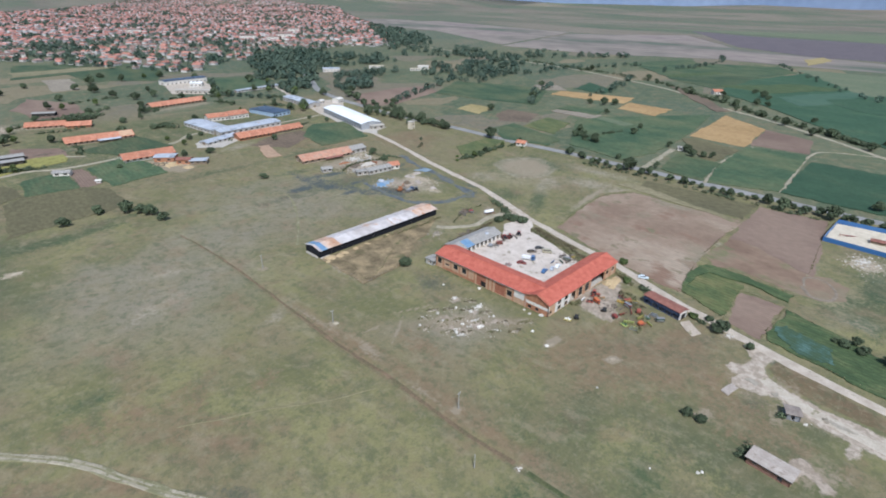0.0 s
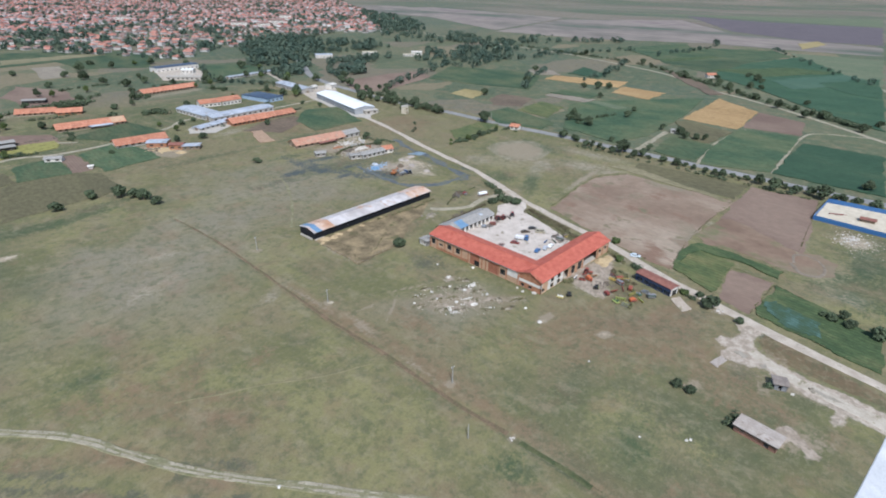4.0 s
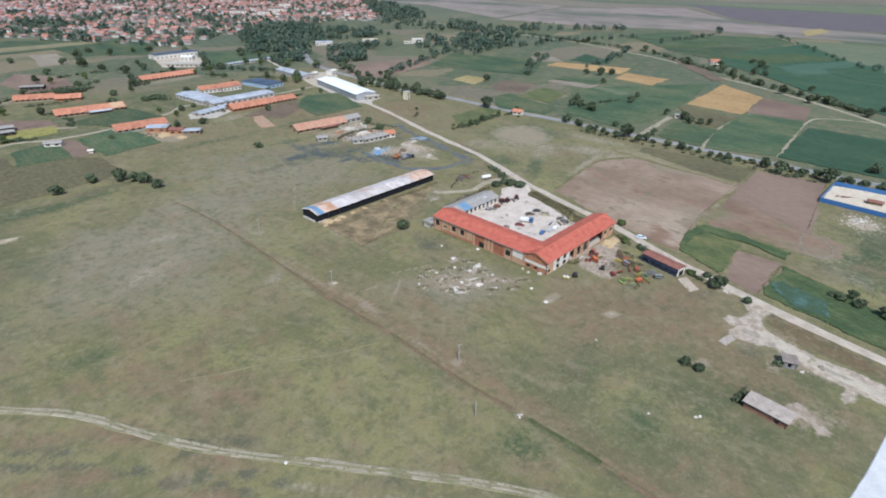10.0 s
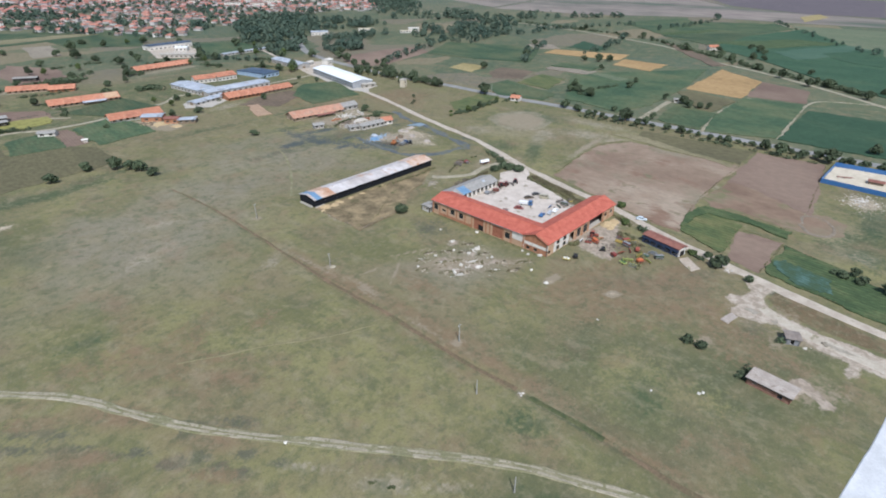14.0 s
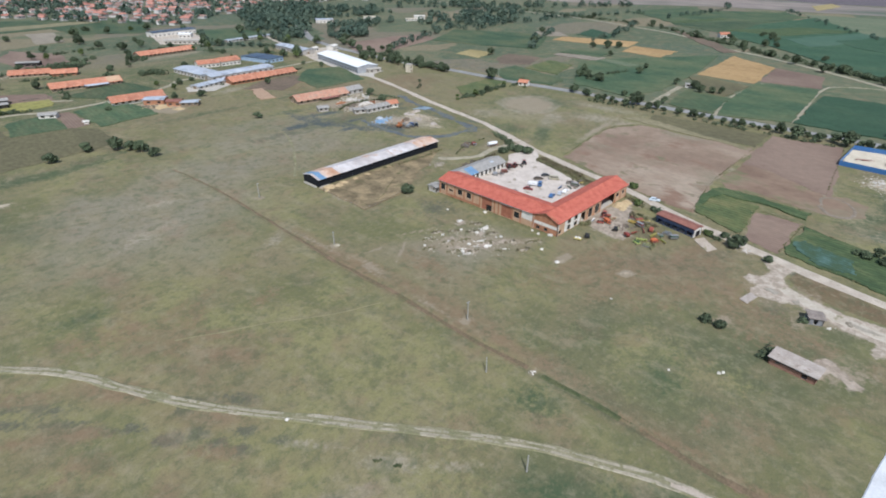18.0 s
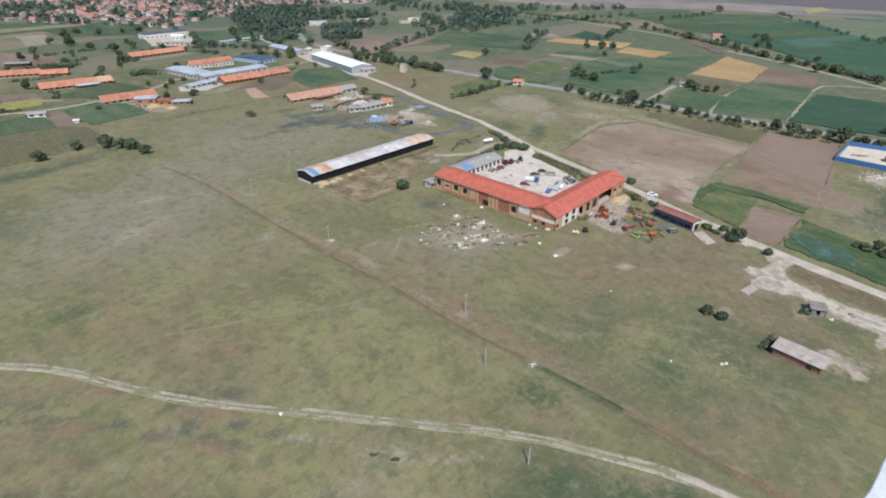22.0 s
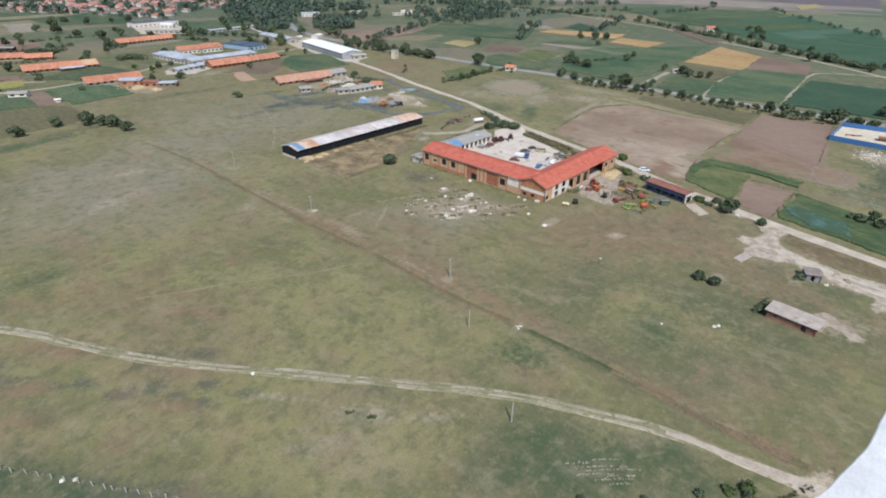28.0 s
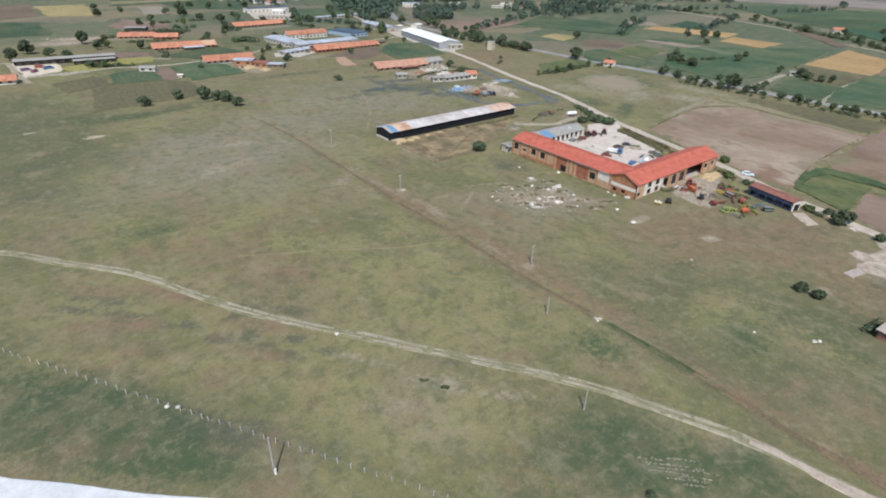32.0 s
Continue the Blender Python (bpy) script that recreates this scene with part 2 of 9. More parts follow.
# near-black: shade of interiors put into the colour; also dark frames and shed walls
DARK = surface("dark_interior", two((.012, .012, .013, 1), (.022, .021, .02, 1)), scale=1, local=True)
WOOD = surface("weathered_wood", two((.16, .12, .08, 1), (.26, .20, .14, 1)), scale=1.5, local=True, stretch=(1, 1, .1))
STEEL = surface("grey_steel", two((.28, .28, .28, 1), (.40, .40, .40, 1)), scale=1, local=True, metal=.5, rough=.5)
BARK = surface("bark", two((.10, .075, .05, 1), (.17, .13, .09, 1)), scale=2, local=True, stretch=(1, 1, .2))
LEAF = surface("leaves", two((.052, .074, .042, 1), (.088, .112, .060, 1)), scale=0.9, fine=6, fine_amount=.3, local=True, vary=.25, bump=0)
LEAF_LIGHT = surface("leaves_light", two((.060, .088, .028, 1), (.10, .13, .045, 1)), scale=0.9, fine=6, fine_amount=.3, local=True, vary=.2, bump=0)
# leaves of distant trees, with haze put in as a paler, bluer green
LEAF_HAZED = surface("leaves_far_hazed", two((.050, .080, .064, 1), (.100, .132, .096, 1)), scale=0.04, fine=.3, fine_amount=.3, bump=0, spec=.05)
WEEDS = surface("weeds", two((.115, .122, .058, 1), (.20, .18, .095, 1)), scale=0.4, fine=3, fine_amount=.3, bump=0)
STRAW = surface("straw", two((.36, .27, .15, 1), (.48, .37, .22, 1)), scale=1, fine=6, fine_amount=.25)
WATER = surface("pond_liner", two((.022, .035, .075, 1), (.035, .055, .10, 1)), scale=.05, rough=.35, bump=0, spec=.5)


def paint(name, c, rough=.4, metal=0.0):
    return surface(name, two(tuple(v * .9 for v in c[:3]) + (1,), tuple(c[:3]) + (1,)), scale=1.5, fine=8, fine_amount=.08, local=True, rough=rough, metal=metal, bump=0, spec=.5)


RED_P = paint("red_paint", (.29, .075, .05), .65)
ORANGE_P = paint("orange_paint", (.52, .14, .05), .55)
YELLOW_P = paint("yellow_paint", (.44, .36, .11))
LIME_P = paint("lime_paint", (.36, .41, .12))
GREEN_P = paint("green_paint", (.035, .10, .05))
BLUE_P = paint("blue_paint", (.06, .14, .30))
WHITE_P = paint("white_paint", (.80, .80, .80))
BLACK_P = paint("black_rubber", (.02, .02, .02), .8)
DARKRED_P = paint("dark_red_paint", (.22, .05, .04))
GLASS_D = paint("dark_glass", (.02, .025, .03), .1)
FENCE_BLUE = paint("blue_fence_paint", (.05, .15, .36))

SHEET_GREYWALL = surface("grey_sheet_wall", two((.28, .29, .31, 1), (.34, .355, .37, 1)), scale=.2, local=True, stripes=[(0, 1.0, .04)], rough=.6)
SHEET_BLUEWALL = surface("blue_sheet_wall", two((.28, .38, .52, 1), (.36, .46, .58, 1)), scale=.2, local=True, stripes=[(0, 1.0, .04)], rough=.6)
SAND_RED = surface("reddish_earth", two((.30, .20, .13, 1), (.40, .28, .19, 1)), scale=.3, fine=2)
WET = surface("muddy_water", [(.38, (.085, .098, .104, 1)), (.5, (.115, .125, .124, 1)), (.62, (.135, .135, .092, 1))], scale=.15, fine=.8, rough=.75, bump=.05, spec=.2)
WET_BLUE = surface("blue_water", two((.15, .20, .24, 1), (.22, .28, .33, 1)), scale=.2, rough=.3, bump=.03, spec=.5)
PADDOCK = surface("trampled_paddock", [(.38, (.125, .098, .056, 1)), (.5, (.195, .152, .088, 1)), (.62, (.28, .215, .122, 1))], scale=.16, detail=7, fine=1.5, fine_amount=.28, bump=.6, bump_dist=.12, rough=.95,
                  spots=[(.09, .60, .08, (.11, .105, .05, 1))])
DUST_PALE = surface("pale_dust", two((.30, .26, .225, 1), (.42, .37, .33, 1)), scale=.3, fine=2.5, fine_amount=.18, spots=[(.35, .58, .08, (.17, .16, .09, 1))])
WEEDS_BROWN = surface("weeds_brown", two((.085, .075, .042, 1), (.155, .13, .075, 1)), scale=.4, fine=3, fine_amount=.3, bump=0)
WEEDS_DARK = surface("weeds_dark", two((.052, .070, .032, 1), (.090, .098, .046, 1)), scale=.4, fine=3, fine_amount=.3, bump=0)
# blue of the air's haze is put into the hills' base colour
HILLS_HAZED = surface("far_hills", two((.16, .22, .34, 1), (.22, .28, .40, 1)), scale=.002, fine=.02, fine_amount=.1, bump=0)
NET = surface("crop_net", [(.40, (.048, .082, .044, 1)), (.52, (.050, .092, .062, 1)), (.64, (.078, .138, .116, 1))], scale=.22, fine=2, fine_amount=.25, stripes=[(0, 1.5, .12)], turn=radians(20))
DITCH = surface("ditch_earth", [(.38, (.118, .105, .055, 1)), (.5, (.138, .104, .062, 1)), (.6, (.180, .128, .080, 1))], scale=.14, fine=1.5, fine_amount=.3)
DITCH_GREEN = surface("ditch_growth", [(.4, (.062, .080, .034, 1)), (.6, (.105, .108, .050, 1))], scale=.2, fine=1.5, fine_amount=.3)
HOLE = surface("trampled_gravel", two((.26, .23, .18, 1), (.36, .325, .27, 1)), scale=.4, fine=2, fine_amount=.2)
VERGE = surface("trodden_verge", [(.36, (.150, .148, .072, 1)), (.5, (.205, .190, .112, 1)), (.64, (.265, .238, .155, 1))], scale=.22, detail=7, fine=1.8, fine_amount=.25)
REED = surface("dried_reeds", two((.30, .275, .20, 1), (.44, .41, .33, 1)), scale=.5, fine=3, fine_amount=.25, bump=0)
FAINT_LINE = surface("faint_line", two((.150, .138, .075, 1), (.205, .180, .100, 1)), scale=.3, fine=2, fine_amount=.25)
LOOP_DUST = surface("loop_dust", two((.165, .135, .10, 1), (.25, .21, .16, 1)), scale=.3, fine=2, fine_amount=.2)
SPUR_GRAVEL = surface("spur_gravel", [(.30, (.31, .265, .195, 1)), (.42, (.40, .35, .28, 1)), (.62, (.47, .42, .345, 1))], scale=.22, detail=8, fine=2.0, fine_amount=.16, bump=.4, bump_dist=.03,
                      spots=[(.32, .60, .05, (.24, .215, .135, 1))])

COURT = surface("courtyard_gravel", [(.34, (.43, .37, .315, 1)), (.5, (.51, .45, .39, 1)), (.66, (.57, .51, .45, 1))], scale=.16, detail=7, fine=2.5, fine_amount=.16, bump=.4, bump_dist=.03,
                spots=[(.22, .60, .07, (.27, .235, .18, 1)), (.6, .64, .05, (.20, .185, .13, 1))])
TRACK_SAND = surface("track_sand", two((.33, .275, .215, 1), (.46, .395, .325, 1)), scale=.3, fine=2.2, fine_amount=.2, bump=.3, bump_dist=.03, spots=[(.3, .60, .06, (.24, .21, .13, 1))])
RUT = surface("wheel_rut", two((.25, .222, .160, 1), (.365, .326, .248, 1)), scale=.2, fine=2.2, fine_amount=.2, bump=.3, bump_dist=.03,
              spots=[(.16, .52, .08, (.17, .165, .09, 1)), (.7, .56, .06, (.19, .175, .10, 1))])
PLASTER_DULL = surface("dull_plaster", two((.36, .34, .31, 1), (.50, .48, .45, 1)), scale=.4, fine=4, fine_amount=.15, local=True, spots=[(.5, .58, .08, (.30, .24, .18, 1))], vary=.15)
SLAB_GREY = surface("grey_slab", two((.19, .16, .14, 1), (.28, .24, .21, 1)), scale=.5, fine=4, fine_amount=.2, local=True)
SLAB_TAN = surface("tan_slab", two((.32, .275, .235, 1), (.43, .38, .335, 1)), scale=.5, fine=4, fine_amount=.18, local=True, spots=[(.6, .6, .06, (.25, .205, .17, 1))])
BRICK_DULL = surface("dull_brick", two((.22, .115, .085, 1), (.32, .18, .13, 1)), scale=.6, fine=6, fine_amount=.25, local=True, stripes=[(2, .24, .06)], bump=.3)
GREY_BLOCK = surface("grey_block", two((.16, .165, .175, 1), (.24, .24, .25, 1)), scale=.6, fine=4, fine_amount=.15, local=True)

# ---- building helpers ----
def part(name, bm, material, parent=None, label=""):
    me = bpy.data.meshes.new(name)
    bm.to_mesh(me)
    bm.free()
    for mt in (material if isinstance(material, (list, tuple)) else [material]):
        me.materials.append(mt)
    ob = new(name, me)
    if parent is not None:
        ob.parent = parent
    if label:
        ob["label"] = label
    return ob


def share(name, ob, parent, m):
    """A further piece on the same mesh."""
    o = new(name, ob.data)
    o.parent = parent
    o.matrix_basis = m
    return o


def thing(name, x, y, z=0.0, turn=0.0, label="", category="", group="", kind=""):
    e = new(name)
    e.empty_display_size = 0.5
    e.matrix_basis = pose(x, y, z, 0, 0, turn)
    return tagged(e, label, category, group, kind)


def box(bm, x0, x1, y0, y1, z0, z1, bevel=0.0, mat=0):
    vs = [bm.verts.new((x, y, z)) for z in (z0, z1) for y in (y0, y1) for x in (x0, x1)]
    fs = [bm.faces.new([vs[i] for i in f]) for f in ((0, 2, 3, 1), (4, 5, 7, 6), (0, 1, 5, 4), (2, 6, 7, 3), (0, 4, 6, 2), (1, 3, 7, 5))]
    for f in fs:
        f.material_index = mat
    if bevel:
        bmesh.ops.bevel(bm, geom=list({e for f in fs for e in f.edges}), offset=bevel, segments=1, affect='EDGES')
    return bm


def boxes(*args):
    bm = bmesh.new()
    for a in args:
        box(bm, *a)
    return bm


def prism(pts, y0, y1, axis='y'):
    """Extrude a polygon given in the (x, z) plane along y, or in the (y, z) plane along x."""
    bm = bmesh.new()
    mk = (lambda a, b, c: (a, c, b)) if axis == 'y' else (lambda a, b, c: (c, a, b))
    A = [bm.verts.new(mk(a, b, y0)) for a, b in pts]
    B = [bm.verts.new(mk(a, b, y1)) for a, b in pts]
    bm.faces.new(A)
    bm.faces.new(list(reversed(B)))
    n = len(pts)
    for i in range(n):
        bm.faces.new((A[i], B[i], B[(i + 1) % n], A[(i + 1) % n]))
    bmesh.ops.recalc_face_normals(bm, faces=bm.faces)
    return bm


def tube(bm, a, b, r0, r1=None, n=8):
    a, b = Vector(a), Vector(b)
    r1 = r0 if r1 is None else r1
    q = (b - a).to_track_quat('Z', 'Y').to_matrix()
    A, B = [], []
    for i in range(n):
        d = q @ Vector((math.cos(2 * math.pi * i / n), math.sin(2 * math.pi * i / n), 0))
        A.append(bm.verts.new(a + d * r0))
        B.append(bm.verts.new(b + d * r1))
    for i in range(n):
        bm.faces.new((A[i], A[(i + 1) % n], B[(i + 1) % n], B[i]))
    bm.faces.new(list(reversed(A)))
    bm.faces.new(B)
    return bm


def cyl(a, b, r0, r1=None, n=10):
    return tube(bmesh.new(), a, b, r0, r1, n)


# ---- ground ----
EYE = Vector((-148, -88))


def ground_z(x, y):
    r = math.hypot(x - EYE.x, y - EYE.y)
    if r < 2600:
        return 0.0
    s = (r - 2600) / 2300
    return 95 * s * s * (0.75 + 0.5 * noise.noise(Vector((x / 900, y / 900, 3.1))))


DITCH_LINE = ([-95, -60, -30, 0, 45, 75, 120, 150, 180], [-62.2, -62.3, -63.4, -63.9, -64.7, -64.3, -63.6, -65.0, -67.2])


def ditch_x(y):
    return np.interp(y, *DITCH_LINE) + .3 * np.sin(np.asarray(y) * .11)


WEAR = "ghodrykTLRWMDBPSGI"


def ground_material():
    m = bpy.data.materials.new("meadow")
    m.use_nodes = True
    N, L = m.node_tree.nodes, m.node_tree.links
    bsdf = N["Principled BSDF"]
    bsdf.inputs["Roughness"].default_value = 0.95
    bsdf.inputs["Specular IOR Level"].default_value = 0.15
    pos = N.new("ShaderNodeNewGeometry").outputs["Position"]

    def nz(s, det=5.0, rough=.6, stretch=None):
        n = N.new("ShaderNodeTexNoise")
        n.inputs["Scale"].default_value, n.inputs["Detail"].default_value, n.inputs["Roughness"].default_value = s, det, rough
        v = pos
        if stretch:
            mp = N.new("ShaderNodeMapping")
            mp.inputs["Rotation"].default_value, mp.inputs["Scale"].default_value = (0, 0, stretch[0]), (stretch[1], stretch[2], 1)
            L.new(pos, mp.inputs["Vector"])
            v = mp.outputs[0]
        L.new(v, n.inputs["Vector"])
        return n.outputs["Fac"]

    def rng(v, a, b, c=0.0, d=1.0):
        r = N.new("ShaderNodeMapRange")
        r.interpolation_type = 'SMOOTHSTEP'
        for k, x in zip(("From Min", "From Max", "To Min", "To Max"), (a, b, c, d)):
            r.inputs[k].default_value = x
        L.new(v, r.inputs["Value"])
        return r.outputs[0]

    def mix(f, a, b):
        x = N.new("ShaderNodeMix")
        x.data_type = 'RGBA'
        L.new(f, x.inputs["Factor"])
        for k, v in (("A", a), ("B", b)):
            if isinstance(v, tuple):
                x.inputs[k].default_value = v
            else:
                L.new(v, x.inputs[k])
        return x.outputs["Result"]

    def op(kind, a, b):
        x = N.new("ShaderNodeMath")
        x.operation = kind
        for i, v in enumerate((a, b)):
            if isinstance(v, (int, float)):
                x.inputs[i].default_value = v
            else:
                L.new(v, x.inputs[i])
        return x.outputs[0]

    warp = nz(.045, 4)
    n1, n2 = nz(.14, 5), nz(.7, 5, .7)
    chan = []
    for k in range((len(WEAR) + 3) // 4):
        at = N.new("ShaderNodeAttribute")
        at.attribute_name = "wear_%d" % k
        sc3 = N.new("ShaderNodeSeparateColor")
        L.new(at.outputs["Color"], sc3.inputs[0])
        chan += [sc3.outputs[0], sc3.outputs[1], sc3.outputs[2], at.outputs["Alpha"]]

    green, green2 = (.140, .138, .065, 1), (.188, .171, .086, 1)
    olive, dry, red, grey, dark = (.194, .162, .096, 1), (.272, .236, .154, 1), (.212, .144, .097, 1), (.230, .205, .158, 1), (.088, .100, .055, 1)
    col = mix(rng(nz(.028), .36, .64), green, green2)
    col = mix(rng(nz(.055, 6), .50, .68), col, olive)
    col = mix(op('MULTIPLY', rng(nz(.032, 4, .5, (radians(40), 1, .55)), .50, .60), .55), col, (.222, .206, .096, 1))
    col = mix(op('MULTIPLY', rng(nz(.040, 4, .5, (radians(35), 1, .5)), .54, .64), .50), col, (.165, .132, .082, 1))
    shades = {"g": green, "h": green2, "o": olive, "d": dry, "r": red, "y": grey, "k": dark, "G": (.43, .378, .305, 1), "S": (.45, .39, .29, 1), "B": (.26, .218, .155, 1),
              "P": (.37, .312, .248, 1), "T": (.090, .094, .070, 1), "L": (.222, .206, .096, 1), "R": (.195, .140, .085, 1), "W": (.300, .262, .195, 1), "M": (.068, .084, .084, 1), "I": (.140, .100, .060, 1), "D": (.055, .084, .043, 1)}
    edge = op('ADD', op('MULTIPLY', op('SUBTRACT', n1, .5), .8), op('MULTIPLY', op('SUBTRACT', n2, .5), 1.3))
    slow = op('MULTIPLY', op('SUBTRACT', warp, .5), .9)
    late = []
    patchy = rng(nz(.38, 6, .7), .42, .60)
    shades["G"] = mix(patchy, (.31, .258, .205, 1), (.47, .405, .335, 1))
    shades["P"] = mix(patchy, (.27, .222, .172, 1), (.40, .335, .272, 1))
    shades["S"] = mix(patchy, (.33, .275, .200, 1), (.47, .405, .310, 1))
    for k, c in enumerate(WEAR):
        if c in "MGSBP":
            late.append((k, c))
        elif c.islower():
            col = mix(rng(op('ADD', chan[k], slow), .22, .80, 0.0, .75), col, shades[c])
        else:
            col = mix(rng(op('ADD', chan[k], edge), .36, .76, 0.0, .86), col, shades[c])
    # patchwork of far plots beyond the asphalt road and the farmyards, haze put into their bluish greens
    vor = N.new("ShaderNodeTexVoronoi")
    vor.distance = 'MANHATTAN'
    vor.inputs["Scale"].default_value = .0085
    vmap = N.new("ShaderNodeMapping")
    vmap.inputs["Rotation"].default_value, vmap.inputs["Scale"].default_value = (0, 0, radians(12)), (.8, 1.5, .0)
    L.new(pos, vmap.inputs["Vector"])
    L.new(vmap.outputs[0], vor.inputs["Vector"])
    plot = N.new("ShaderNodeValToRGB")
    plot.color_ramp.interpolation = 'CONSTANT'
    cells = [(0, (.056, .094, .062, 1)), (.22, (.080, .112, .070, 1)), (.40, (.112, .128, .082, 1)), (.55, (.054, .096, .070, 1)), (.70, (.160, .142, .115, 1)), (.82, (.092, .118, .078, 1)), (.93, (.21, .175, .12, 1))]
    while len(plot.color_ramp.elements) < len(cells):
        plot.color_ramp.elements.new(.5)
    for e, (a, c) in zip(plot.color_ramp.elements, cells):
        e.position, e.color = a, c
    sepc = N.new("ShaderNodeSeparateColor")
    L.new(vor.outputs["Color"], sepc.inputs[0])
    L.new(sepc.outputs[0], plot.inputs["Fac"])
    sp = N.new("ShaderNodeSeparateXYZ")
    L.new(pos, sp.inputs[0])
    beyond = op('MAXIMUM', rng(sp.outputs["X"], 204, 214), rng(sp.outputs["Y"], 400, 520))
    col = mix(op('MULTIPLY', beyond, .85), col, plot.outputs["Color"])
    # distant plain: haze painted as greyish and bluish tones, blended in by distance
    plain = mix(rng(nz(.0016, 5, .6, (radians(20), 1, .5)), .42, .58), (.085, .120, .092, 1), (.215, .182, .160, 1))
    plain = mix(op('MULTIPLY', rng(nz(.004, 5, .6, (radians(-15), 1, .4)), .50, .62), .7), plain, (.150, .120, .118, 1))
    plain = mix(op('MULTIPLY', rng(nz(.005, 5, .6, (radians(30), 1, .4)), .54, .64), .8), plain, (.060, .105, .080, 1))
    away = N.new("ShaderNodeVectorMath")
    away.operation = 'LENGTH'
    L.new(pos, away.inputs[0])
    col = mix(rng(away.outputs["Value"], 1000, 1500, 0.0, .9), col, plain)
    col = mix(op('MULTIPLY', rng(nz(.085, 4, .6), .48, .62), .45), col, olive)
    col = mix(op('MULTIPLY', rng(nz(.07, 4, .6), .54, .66), .38), col, red)
    col = mix(op('MULTIPLY', rng(nz(.16, 6, .65, (radians(35), 1, .5)), .52, .68), .42), col, dry)
    col = mix(op('MULTIPLY', rng(nz(.13, 6, .65, (radians(-20), 1, .6)), .52, .68), .45), col, dark)
    col = mix(op('MULTIPLY', rng(nz(.26, 6, .72), .48, .64), .50), col, dark)
    col = mix(op('MULTIPLY', rng(nz(.34, 4, .6), .52, .64), .26), col, dark)
    col = mix(op('MULTIPLY', rng(nz(.30, 4, .6), .54, .66), .24), col, dry)
    col = mix(op('MULTIPLY', rng(nz(.5, 6, .75), .51, .66), .34), col, dry)
    col = mix(op('MULTIPLY', rng(nz(1.1, 5, .75), .51, .65), .34), col, dark)
    for k, c in late:
        col = mix(rng(op('ADD', chan[k], edge), .37, .74, 0.0, .92), col, shades[c])
    fine = nz(3.0, 4, .7)
    sc = N.new("ShaderNodeVectorMath")
    sc.operation = 'SCALE'
    L.new(col, sc.inputs[0])
    L.new(rng(fine, .25, .75, .87, 1.13), sc.inputs["Scale"])
    L.new(sc.outputs[0], bsdf.inputs["Base Color"])
    bp = N.new("ShaderNodeBump")
    bp.inputs["Strength"].default_value, bp.inputs["Distance"].default_value = .6, .15
    L.new(op('ADD', fine, op('MULTIPLY', nz(.6, 4), 2.0)), bp.inputs["Height"])
    L.new(bp.outputs[0], bsdf.inputs["Normal"])
    return m


